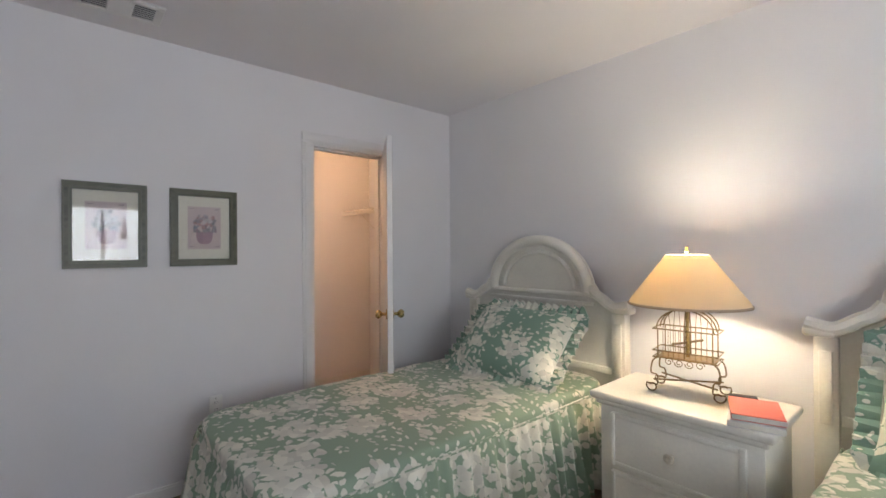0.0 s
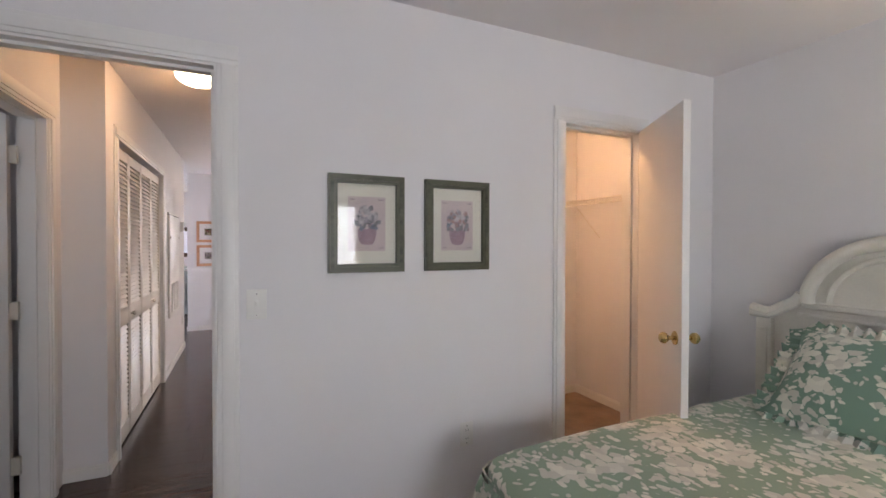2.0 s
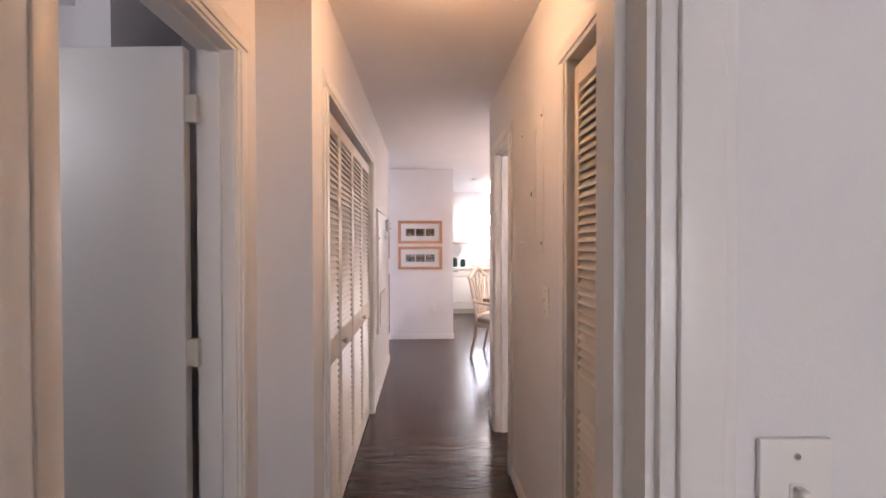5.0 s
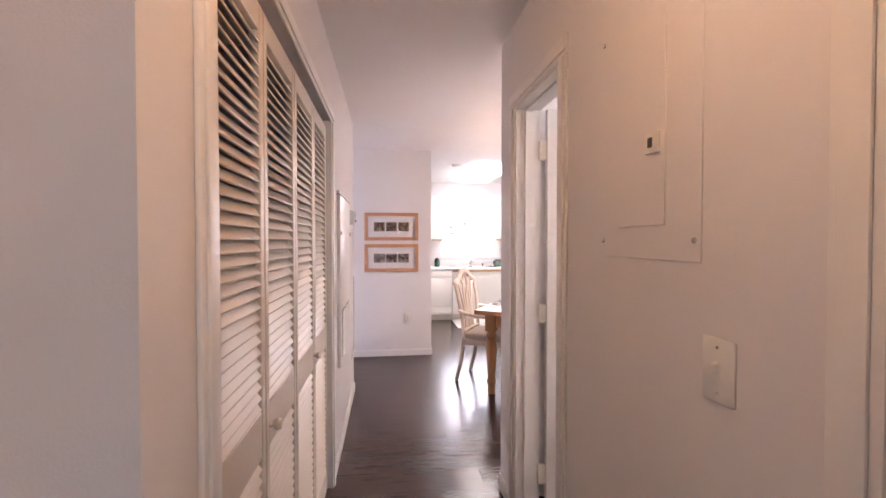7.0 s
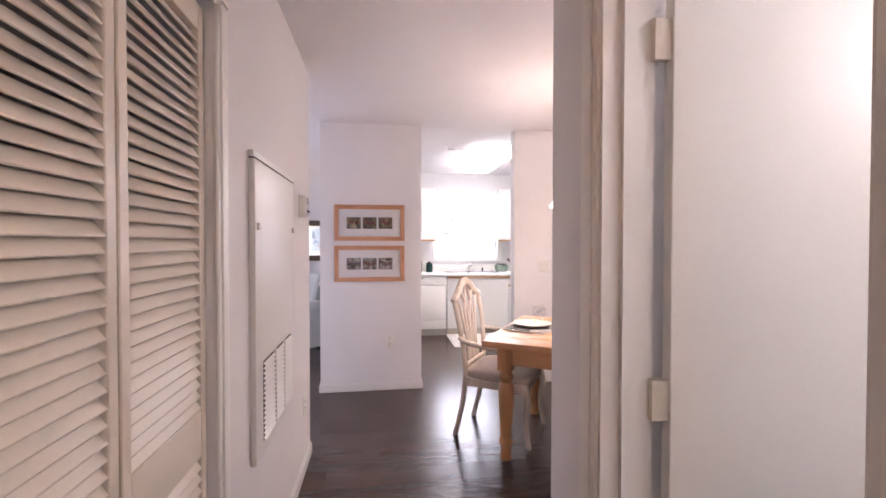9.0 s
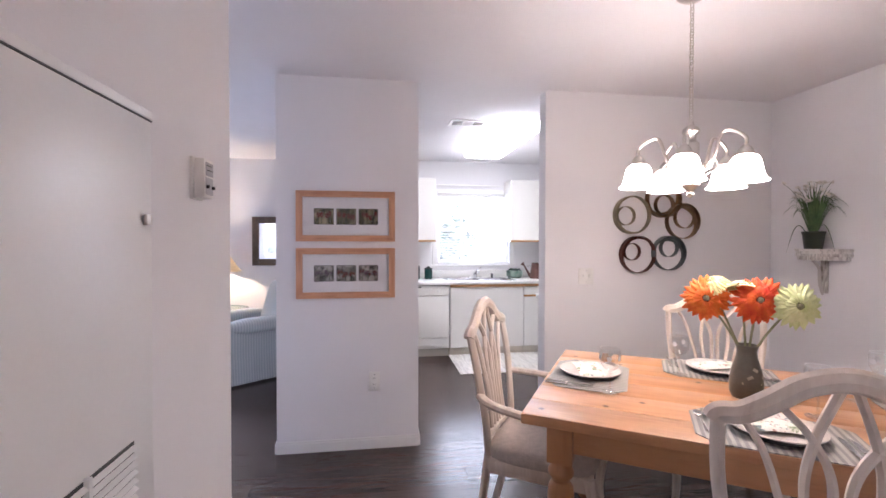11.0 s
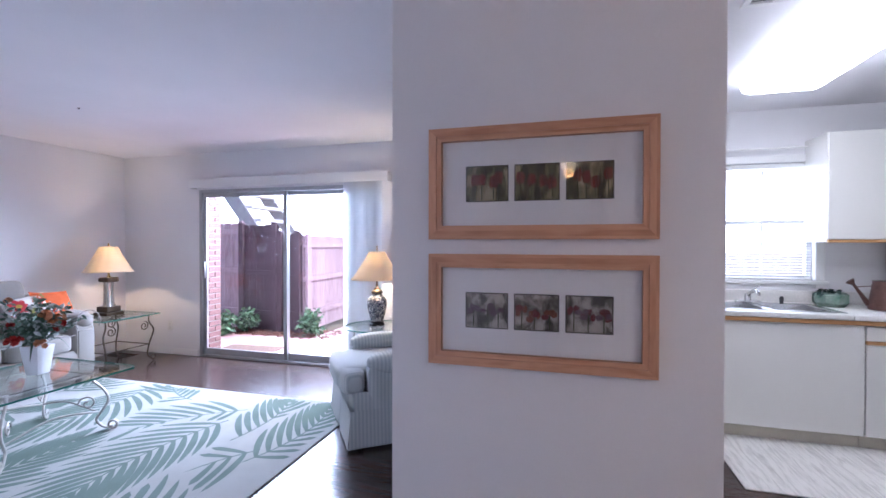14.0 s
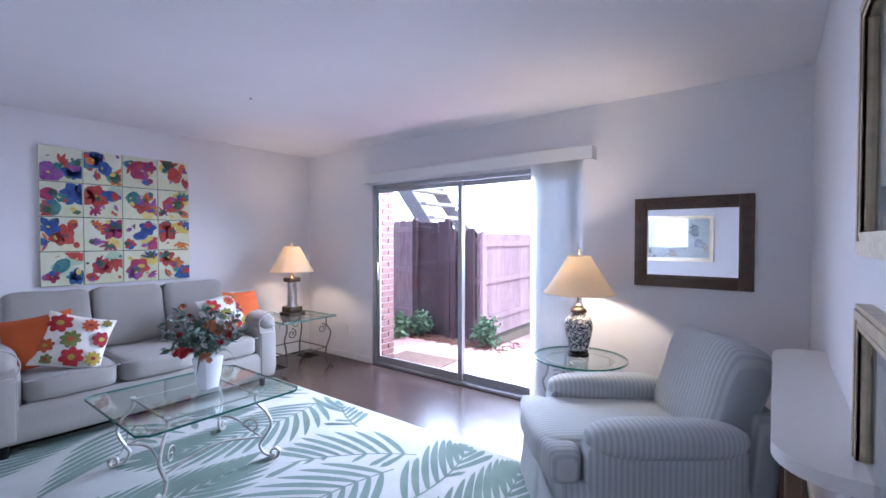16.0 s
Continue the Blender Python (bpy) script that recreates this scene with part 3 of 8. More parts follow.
def baseboard(name, along, face, side, a0, a1, h=0.075):
    bm = bmesh.new()
    y0, y1 = sorted((face, face + side * 0.013))
    b = (lambda p, q, z0, z1, y0, y1: box(bm, p, y0, z0, q, y1, z1)) if along == "x" else (lambda p, q, z0, z1, y0, y1: box(bm, y0, p, z0, y1, q, z1))
    b(a0, a1, 0.002, h - 0.012, y0, y1)
    y0, y1 = sorted((face, face + side * 0.008))
    b(a0, a1, h - 0.012, h, y0, y1)
    return solid(name, bm, TRIM, "white painted baseboard", "baseboard")


for i, (al, f, s, a0, a1) in enumerate((
        ("y", -2.715, 1, -0.21, 1.29), ("y", -2.715, 1, 1.98, 2.58), ("x", 2.58, -1, -2.715, 1.7), ("y", RX, 1, -1.147, SY), ("x", SY, 1, -7.478, CX0 - CW),
        ("x", SY, 1, CX1 + CW, RX), ("x", 0, -1, -4.84, -3.93), ("x", 0, -1, -5.749, -5.555), ("y", -7.478, -1, -5.925, SY), ("x", -5.925, 1, -11.657, -7.478), ("y", -11.657, 1, -5.925, -4.78), ("y", -11.657, 1, -2.38, -1.02),
        ("x", -0.975, -1, -11.657, -8.745), ("x", -1.02, -1, -8.745, -8.625), ("y", -8.625, 1, -1.02, -0.102), ("x", -0.102, 1, -8.745, -8.625), ("y", -8.645, 1, 0.80, 2.62), ("x", 0.80, -1, -8.765, -8.645), ("x", 2.62, -1, -8.645, -5.749),
        ("y", -5.749, -1, 0, 2.62), ("y", -4.0, 1, 0.85, 2.58), ("x", 2.58, -1, -4.0, -2.835))):
    baseboard("baseboard_%d" % (i + 1), al, f, s, a0, a1)


def door_leaf(name, at, turn, width, knob=None, label="", flip=1, top=2.02, paint=None):
    """A flush door leaf that runs along local +x from its hinges at the origin."""
    d = thing(name, at, turn, label, "door", "", "structure")
    part("leaf", bevelled(0.02, -0.0175, 0.012, width, 0.0175, top, 0.0025, 1), paint or DOORP, d)
    for z in (0.22, 1.02, 1.82):
        b = tube([(0, 0.02 * flip, z - 0.045), (0, 0.02 * flip, z + 0.045)], 0.006, 8)
        box(b, -0.016, -0.010, z - 0.045, 0.022, 0.010, z + 0.045)
        part("hinge", b, mat_hinge, d, "painted metal hinge")
    if knob:
        for s in (1, -1):
            k = lathe([(0, 0.072), (0.016, 0.071), (0.026, 0.06), (0.027, 0.048), (0.019, 0.036), (0.010, 0.03), (0.010, 0.008), (0.031, 0.006), (0.033, 0.0), (0, 0)], 20)
            bmesh.ops.transform(k, matrix=pose(width - 0.065, s * 0.017, 0.93, -90 * s, 0, 0), verts=k.verts)
            part("door_knob", k, BRASS, d, "polished brass knob")
    return d


BEIGE = mat("beige_door_paint", (0.58, 0.51, 0.41), 0.45, vary=0.06, scale=2, fine=120, bump=0.05)
mat_hinge = mat("painted_hinge", (0.70, 0.66, 0.58), 0.4, bump=0.02)
door_leaf("door_bedroom", (-2.70, -1.02, 0), 1, 0.70, None, "beige painted flush bedroom door, standing open", 1, 2.02, BEIGE)
door_leaf("door_closet", (-2.70, 1.918, 0), -30, 0.60, True, "white flush closet door with brass knob, half open")
door_leaf("door_room_two", (-3.775, -1.275, 0), -94, 0.71, None, "white flush door standing open into a room", -1)
door_leaf("door_bath", (-5.455, 0.128, 0), 84, 0.55, None, "bright white flush door, open into the bathroom")


# the tan of the warm hall light is mixed into this paint
CREAMP = mat("louvre_paint_warm_lit", (0.69, 0.62, 0.535), 0.42, vary=0.08, scale=3, fine=90, bump=0.04)


def louvre_door(name, at, turn, width, knob_x=None, label="louvred bifold closet door panel with warm light in its colour"):
    """A panel along local +x with louvres above and below a middle rail; its face looks to local -y."""
    d = thing(name, at, turn, label, "closet door", "bifold closet doors")
    st = 0.034
    for x0, x1 in ((0.002, st), (width - st, width - 0.002)):
        part("stile", bevelled(x0, -0.014, 0.015, x1, 0.014, 2.0, 0.003, 1), CREAMP, d)
    for z0, z1 in ((0.015, 0.13), (0.80, 0.925), (1.93, 2.0)):
        part("rail", bevelled(st, -0.013, z0, width - st, 0.013, z1, 0.002, 1), CREAMP, d)
    slat = None
    for z0, z1 in ((0.135, 0.798), (0.927, 1.928)):
        n = int((z1 - z0) / 0.0302)
        for i in range(n):
            z = z0 + (z1 - z0) * (i + 0.5) / n
            if slat is None:
                b = bevelled(st - 0.004, -0.0190, -0.0030, width - st + 0.004, 0.0190, 0.0030, 0.002, 1)
                slat = mesh_of("slat", b, CREAMP)
            s = new("slat", slat)
            s.parent = d
            s.matrix_basis = pose(0, 0, z, 54, 0, 0)
    if knob_x:
        k = lathe([(0, 0.036), (0.012, 0.034), (0.017, 0.026), (0.013, 0.014), (0.007, 0.01), (0.009, 0), (0, 0)], 16)
        bmesh.ops.transform(k, matrix=pose(knob_x, -0.014, 0.862, 90, 0, 0), verts=k.verts)
        part("knob", k, CREAMP, d, "small wooden knob in the same warm-lit tint")
    return d


# panels of the south closet look north (+y), so they are turned half round
w4 = (CX1 - CX0 - 0.03) / 4
for i, kx in enumerate((None, 0.03, w4 - 0.03, None)):
    louvre_door("louvre_door", (CX1 - 0.015 - i * w4, SY - 0.034, 0), 180, w4 - 0.004, kx)
for i in range(2):
    louvre_door("louvre_door", (-3.84 + i * 0.445, 0.03, 0), 0, 0.44, None)
casing("closet_casing_south", "x", SY, 1, CX0, CX1, DW, "white casing round the louvred closet")
casing("closet_casing_north", "x", 0.0, -1, -3.855, -2.94, DW, "white casing round the louvred closet")

# ---- bedroom ----
SPREAD = leafy("green_floral_cloth", (0.27, 0.355, 0.255), (0.78, 0.76, 0.66), 5.6, 27)
SHAM = leafy("green_floral_sham", (0.20, 0.31, 0.235), (0.78, 0.77, 0.67), 6.0, 29)
CREAM = mat("antique_cream_paint", (0.82, 0.79, 0.71), 0.42, vary=0.12, scale=5, fine=80, bump=0.06)
LINEN = mat("white_linen", (0.78, 0.75, 0.70), 0.9, bump=0.2, fine=150)


def arch(w, r, n=22):
    return [(w * math.cos(math.pi * i / n), r * math.sin(math.pi * i / n)) for i in range(n + 1)]


def bed(at, name_label):
    """A twin bed whose head stands at local y = 0 and whose foot points to -y."""
    b = thing("bed", at, 0, name_label, "bed", "twin beds")
    # headboard: panel with an arched crown and a cornice that steps down to the posts
    shape = [(-0.56, 0.25), (0.56, 0.25), (0.56, 0.96), (0.47, 1.0), (0.42, 1.045)]
    shape += [(0.40 * math.cos(math.pi * i / 24), 1.06 + 0.345 * math.sin(math.pi * i / 24)) for i in range(25)]
    shape += [(-0.42, 1.045), (-0.47, 1.0), (-0.56, 0.96)]
    up = pose(0, 0, 0, 90, 0, 0)
    part("headboard_panel", outline(shape, 0.0, 0.035, up), CREAM, b, "cream arched headboard panel")
    crown = [(x, -0.05, 1.06 + z) for x, z in arch(0.375, 0.322, 26)]
    part("arch_moulding", tube(crown, 0.034, 10), CREAM, b)
    part("arch_moulding", tube([(x * 0.75, -0.045, 1.075 + z * 0.72) for x, z in arch(0.375, 0.322, 26)], 0.016, 8), CREAM, b)
    part("arch_rim", tube([(x * 1.09, -0.035, 1.058 + z * 1.075) for x, z in arch(0.375, 0.322, 26)], 0.013, 8), CREAM, b)
    for s in (1, -1):
        sc = spline([(s * 0.40, -0.045, 1.10), (s * 0.43, -0.05, 1.06), (s * 0.48, -0.055, 1.03), (s * 0.55, -0.06, 0.99), (s * 0.64, -0.06, 1.005)], 6)
        part("cornice_scroll", tube(sc, 0.03, 8), CREAM, b)
        part("cornice_cap", bevelled(s * 0.595 - 0.055, -0.085, 0.955, s * 0.595 + 0.055, 0.0, 0.995, 0.014, 3), CREAM, b)
        part("post", bevelled(s * 0.575 - 0.04, -0.07, 0.0, s * 0.575 + 0.04, -0.001, 0.955, 0.006, 2), CREAM, b)
        part("post_fillet", bevelled(s * 0.575 - 0.022, -0.08, 0.60, s * 0.575 + 0.022, -0.066, 0.90, 0.006, 2), CREAM, b)
    part("cross_moulding", bevelled(-0.40, -0.065, 1.03, 0.40, -0.03, 1.06, 0.01, 3), CREAM, b)
    part("cross_moulding", bevelled(-0.42, -0.055, 0.985, 0.42, -0.034, 1.005, 0.006, 2), CREAM, b)
    part("base_rail", bevelled(-0.53, -0.055, 0.60, 0.53, -0.034, 0.64, 0.006, 2), CREAM, b)
    part("mattress", puffed(0, -1.0, 0.42, 0.485, 0.93, 0.13, 8, 5), LINEN, b)
    # bedspread: quilted top with soft edges and a gathered skirt
    part("bedspread_top", puffed(0, -1.0, 0.50, 0.52, 0.965, 0.085, 9, 14, 0.012), SPREAD, b, "green quilted bedspread with cream flowers")
    path = []
    x1, y0, y1, rr = 0.515, -0.05, -1.955, 0.10
    for i in range(60):
        path.append((x1, y0 + (y1 + rr - y0) * i / 60, 1, 0))
    for i in range(8):
        a = math.pi / 2 * i / 8
        path.append((x1 - rr + rr * math.cos(a), y1 + rr - rr * math.sin(a), math.cos(a), -math.sin(a)))
    for i in range(40):
        path.append((x1 - rr - 2 * (x1 - rr) * i / 40, y1, 0, -1))
    for i in range(8):
        a = math.pi / 2 * i / 8
        path.append((-x1 + rr - rr * math.sin(a), y1 + rr - rr * math.cos(a), -math.sin(a), -math.cos(a)))
    for i in range(61):
        path.append((-x1, y1 + rr + (y0 - y1 - rr) * i / 60, -1, 0))
    fine = []
    for (a, c) in zip(path, path[1:]):
        for k in range(3):
            fine.append([p + (q - p) * k / 3 for p, q in zip(a, c)])
    bm = bmesh.new()
    rows = []
    for k in range(8):
        t = k / 7
        row = []
        for i, (x, y, nx, ny) in enumerate(fine):
            w = noise.noise(Vector((i * 0.11, t * 0.7, 3)))
            fold = (0.5 + 0.5 * math.sin(i * 0.82 + 2.6 * w)) * 0.068 + 0.03 * w
            out = 0.006 + 0.03 * t + fold * (0.25 + 0.75 * t) * (0.15 if k == 0 else 1)
            row.append(bm.verts.new((x + nx * out, y + ny * out, 0.535 - 0.015 * (k == 0) - 0.46 * t + 0.012 * w * t)))
        rows.append(row)
    for p, q in zip(rows, rows[1:]):
        for i in range(len(p) - 1):
            bm.faces.new((p[i], p[i + 1], q[i + 1], q[i]))
    part("bedspread_skirt", bm, SPREAD, b, "gathered green floral bedspread skirt")
    part("seam_piping", tube([(x * 1.012, y * 1.0, 0.532) for x, y, *_ in path[::3]], 0.004, 6), SPREAD, b)
    return b


bed((-1.765, 2.545, 0), "cream arched twin bed made up in green floral bedspread")
bed((0.27, 2.545, 0), "second cream twin bed with the same green floral bedspread")


def sham(at, turn, lean, lift):
    p = thing("pillow", at, turn, "green and cream floral pillow sham with ruffled edge", "pillow", "pillows on the beds")
    tilt = pose(0, 0, lift, lean, 0, 0)
    lie = tilt @ pose(0, 0, 0, 0, 0, 0)
    part("sham", pillow(0.74, 0.52, 0.19, lie), SHAM, p)
    bm = bmesh.new()
    ring = []
    per = [(0.352, -0.245 + 0.49 * i / 20, 1, 0) for i in range(20)] + [(0.352 - 0.704 * i / 30, 0.245, 0, 1) for i in range(30)] + [(-0.352, 0.245 - 0.49 * i / 20, -1, 0) for i in range(20)] + [(-0.352 + 0.704 * i / 30, -0.245, 0, -1) for i in range(30)]
    big = []
    for a, c in zip(per, per[1:] + per[:1]):
        for k in range(2):
            big.append([u + (v - u) * k / 2 for u, v in zip(a, c)])
    for i, (x, y, nx, ny) in enumerate(big):
        w = 0.016 * math.sin(i * 1.57) + 0.008 * noise.noise(Vector((i * 0.4, 1, 2)))
        ring.append((bm.verts.new((x, y, 0)), bm.verts.new((x + nx * 0.062, y + ny * 0.062, w)), bm.verts.new((x + nx * 0.064, y + ny * 0.064, w - 0.003)), bm.verts.new((x, y, -0.004))))
    for a, c in zip(ring, ring[1:] + ring[:1]):
        for k in range(4):
            bm.faces.new((a[k], c[k], c[(k + 1) % 4], a[(k + 1) % 4]))
    bmesh.ops.transform(bm, matrix=lie, verts=bm.verts)
    part("ruffle", bm, SHAM, p, "ruffled floral trim")
    return p


sham((-1.70, 2.17, 0.58), 3, 42, 0.195)
sham((0.225, 2.24, 0.58), -3, 56, 0.225)
pw = thing("white_pillow", (-1.655, 2.34, 0.575), -4, "white bed pillow behind the floral sham", "pillow", "pillows on the beds")
part("pillowcase", pillow(0.60, 0.36, 0.14, pose(0, 0, 0.15, 48, 0, 0)), LINEN, pw)

ns = thing("nightstand", (-0.705, 2.17, 0), 0, "cream painted nightstand with two drawers", "nightstand")
part("body", bevelled(-0.31, -0.195, 0.06, 0.31, 0.195, 0.645, 0.006, 2), CREAM, ns)
part("plinth", bevelled(-0.325, -0.21, 0.0, 0.325, 0.20, 0.07, 0.012, 3), CREAM, ns)
part("top", bevelled(-0.345, -0.235, 0.648, 0.345, 0.215, 0.682, 0.013, 4), CREAM, ns)
part("top_moulding", bevelled(-0.325, -0.212, 0.622, 0.325, 0.203, 0.65, 0.010, 3), CREAM, ns)
for z0, z1 in ((0.37, 0.60), (0.10, 0.345)):
    dr = part("drawer", bevelled(-0.255, -0.207, z0, 0.255, -0.18, z1, 0.005, 2), CREAM, ns)
    bm = bmesh.new()
    for x0, a0, x1, a1 in ((-0.255, z0, -0.235, z1), (0.235, z0, 0.255, z1), (-0.234, z0, 0.234, z0 + 0.02), (-0.234, z1 - 0.02, 0.234, z1)):
        join(bm, bevelled(x0, -0.216, a0, x1, -0.2055, a1, 0.005, 2))
    part("drawer_moulding", bm, CREAM, dr)
    k = lathe([(0, 0.038), (0.014, 0.036), (0.021, 0.027), (0.016, 0.014), (0.010, 0.008), (0.013, 0), (0, 0)], 18)
    bmesh.ops.transform(k, matrix=pose(0, -0.206, (z0 + z1) / 2, 90, 0, 0), verts=k.verts)
    part("knob", k, mat("aged_white_knob", (0.72, 0.68, 0.58), 0.3, second=(0.4, 0.33, 0.22)), dr, "round white knob")

# wire bird-cage lamp
IRON = mat("antique_gold_iron", (0.22, 0.155, 0.08), 0.45, 0.7, vary=0.4, scale=30, bump=0.1)
lp = thing("birdcage_lamp", (-0.725, 2.195, 0.682), 8, "antique gold birdcage table lamp with a cream cone shade", "table lamp")
cage_z0, cage_z1 = 0.16, 0.285
for x in (-0.105, 0.105):
    for y in (-0.055, 0.055):
        leg = spline([(x * 1.0, y, cage_z0), (x * 1.2, y * 1.15, cage_z0 - 0.02), (x * 1.26, y * 1.2, cage_z0 - 0.07), (x * 1.04, y * 1.15, 0.08), (x * 1.0, y * 1.25, 0.04)], 6)
        sg = 1 if x > 0 else -1
        leg += spiral((x * 1.0 + sg * 0.022, y * 1.25, 0.03), 0.026, 0.010, 155 if sg < 0 else 25, -330 if sg > 0 else 510, "xz", 14)
        part("leg", tube(leg, 0.0034, 6), IRON, lp)
part("stretcher", tube([(-0.122, -0.066, 0.06), (0.122, 0.066, 0.06)], 0.004, 6), IRON, lp)
part("stretcher", tube([(0.122, -0.066, 0.06), (-0.122, 0.066, 0.06)], 0.004, 6), IRON, lp)
for z in (cage_z0, cage_z0 + 0.03, cage_z1):
    part("cage_rail", tube([(-0.125, -0.066, z), (0.125, -0.066, z), (0.125, 0.066, z), (-0.125, 0.066, z)], 0.0032, 6, closed=True), IRON, lp)
part("cage_floor", bevelled(-0.115, -0.06, cage_z0 - 0.004, 0.115, 0.06, cage_z0 + 0.004, 0.002, 1), IRON, lp)
for i in range(11):
    x = -0.105 + 0.021 * i
    for y in (-0.06, 0.06):
        top = cage_z1 + 0.085 * math.sqrt(max(0.0, 1 - (x / 0.11) ** 2))
        part("cage_wire", tube([(x, y, cage_z0), (x, y, cage_z1)] + ([(x, y * 0.55, top)] if i % 2 else []), 0.0013 if i not in (0, 5, 10) else 0.0028, 5), IRON, lp)
for y in (-0.06, 0, 0.06):
    part("cage_arch", tube([(0.11 * math.cos(math.pi * i / 14), y, cage_z1 + 0.09 * math.sin(math.pi * i / 14)) for i in range(15)], 0.003, 6), IRON, lp)
part("cage_perch", tube([(-0.05, -0.05, 0.22), (0.05, 0.05, 0.235)], 0.005, 6), IRON, lp)
for s in (-1, 1):
    part("lace_scroll", tube(spiral((s * 0.06, -0.066, 0.145), 0.018, 0.005, 0, 500, "xz", 16), 0.002, 5), IRON, lp)
    part("lace_scroll", tube(spiral((s * 0.02, -0.066, 0.145), 0.018, 0.005, 180, 680, "xz", 16), 0.002, 5), IRON, lp)
part("stem", tube([(0, 0, cage_z0), (0, 0, 0.62)], 0.007, 8), BRASS, lp)
SHADE_TAN = shade_mat("tan_lampshade", (0.84, 0.71, 0.50), 0.38)
part("shade", lathe([(0.238, 0.392), (0.236, 0.398), (0.230, 0.412), (0.084, 0.61), (0.080, 0.612), (0.080, 0.606), (0.225, 0.408), (0.233, 0.394), (0.238, 0.392)], 48), SHADE_TAN, lp, "tan cone lampshade with dark edge")
part("shade_trim", lathe([(0.240, 0.390), (0.242, 0.396), (0.238, 0.401), (0.236, 0.394), (0.240, 0.390)], 48), mat("shade_braid", (0.42, 0.35, 0.27), 0.8), lp, "dark braid edge")
part("spider", tube([(-0.082, 0, 0.605), (0.082, 0, 0.605)], 0.002, 5), BRASS, lp)
part("finial", lathe([(0, 0.648), (0.008, 0.643), (0.005, 0.632), (0.011, 0.624), (0.004, 0.617), (0, 0.614)], 12), BRASS, lp)
for col, z, lab, s in (((0.70, 0.68, 0.66), 0.0, "grey-white paper book on the nightstand", 1.0), ((0.68, 0.16, 0.12), 0.026, "coral red book lying on another book", 0.94)):
    bk = thing("book", (-0.445, 2.06, 0.682 + z), 18 if z else 14, lab, "book", "books on the nightstand")
    part("cover", bevelled(-0.085 * s, -0.115 * s, 0, 0.085 * s, 0.115 * s, 0.024, 0.003, 2), mat("book_cover", col, 0.5), bk)
    part("page_block", bevelled(-0.082 * s, -0.1165 * s, 0.004, 0.0865 * s, 0.112 * s, 0.020, 0.001, 1), mat("paper", (0.75, 0.72, 0.64), 0.9), bk, "cream paper block")
tr = thing("trinket_box", (-0.53, 2.24, 0.682), 20, "small black trinket box behind the books", "box")
part("body", bevelled(-0.05, -0.03, 0, 0.05, 0.03, 0.03, 0.006, 2), BLACK, tr)

GREENFRAME = wood("green_stained_wood", (0.045, 0.045, 0.026), (0.105, 0.105, 0.065), (3, 14, 14), 0.4)
MATBOARD = mat("cream_mat_board", (0.74, 0.72, 0.63), 0.9, vary=0.04, fine=200, bump=0.05)


def framed(name, at, turn, w, h, fw, material, label, group, depth=0.022, board=None):
    """A frame on a wall whose face looks to local -y; its middle is at the origin."""
    f = thing(name, at, turn, label, "framed print", group)
    flat_mat, up_mat = material if isinstance(material, tuple) else (material, material)
    W2, H2 = w / 2, h / 2
    for k in range(4):
        m = up_mat if k % 2 else flat_mat

        def bar(o, i, y0, y1):
            """One mitred side between the outer inset o and the inner inset i."""
            if k == 0:
                q = [(-W2 + o, -H2 + o), (W2 - o, -H2 + o), (W2 - i, -H2 + i), (-W2 + i, -H2 + i)]
            elif k == 1:
                q = [(W2 - o, -H2 + o), (W2 - o, H2 - o), (W2 - i, H2 - i), (W2 - i, -H2 + i)]
            elif k == 2:
                q = [(W2 - o, H2 - o), (-W2 + o, H2 - o), (-W2 + i, H2 - i), (W2 - i, H2 - i)]
            else:
                q = [(-W2 + o, H2 - o), (-W2 + o, -H2 + o), (-W2 + i, -H2 + i), (-W2 + i, H2 - i)]
            return outline(q, y0, y1, pose(0, 0, 0, 90, 0, 0))
        side = part("frame_bar", bar(0.0, fw, 0.001, depth), m, f)
        part("bead", bar(fw * 0.22, fw * 0.62, depth - 0.001, depth + 0.004), m, side)
        part("bead", bar(fw * 0.80, fw, depth - 0.006, depth + 0.002), m, side)
    bm = bmesh.new()
    box(bm, -w / 2 + fw, -0.006, -h / 2 + fw, w / 2 - fw, -0.002, h / 2 - fw)
    part("mat_board", bm, board or MATBOARD, f, "cream mat board")
    bm = bmesh.new()
    box(bm, -w / 2 + fw, -0.016, -h / 2 + fw, w / 2 - fw, -0.0145, h / 2 - fw)
    g = part("pane", bm, PICGLASS, f, "clear picture glass")
    g.visible_shadow = False
    return f


LILAC = mat("lilac_print_paper", (0.56, 0.47, 0.49), 0.9, vary=0.15, scale=14, second=(0.62, 0.53, 0.50))
BASKET = mat("basket_ink", (0.42, 0.29, 0.33), 0.9, scale=30, fine=160, second=(0.30, 0.20, 0.26))
INKS = {k: mat("print_ink_" + k, c, 0.9, vary=0.5, scale=40, fine=120) for k, c in dict(basket=(0.40, 0.28, 0.32), pale=(0.62, 0.58, 0.60), blue=(0.28, 0.31, 0.38), rose=(0.56, 0.38, 0.37), leaf=(0.36, 0.35, 0.37), line=(0.40, 0.32, 0.34), band=(0.52, 0.42, 0.45), mist=(0.47, 0.43, 0.48)).items()}


def flat(points, y, dy=0.0008):
    return outline(points, y, y + dy, pose(0, 0, 0, 90, 0, 0))


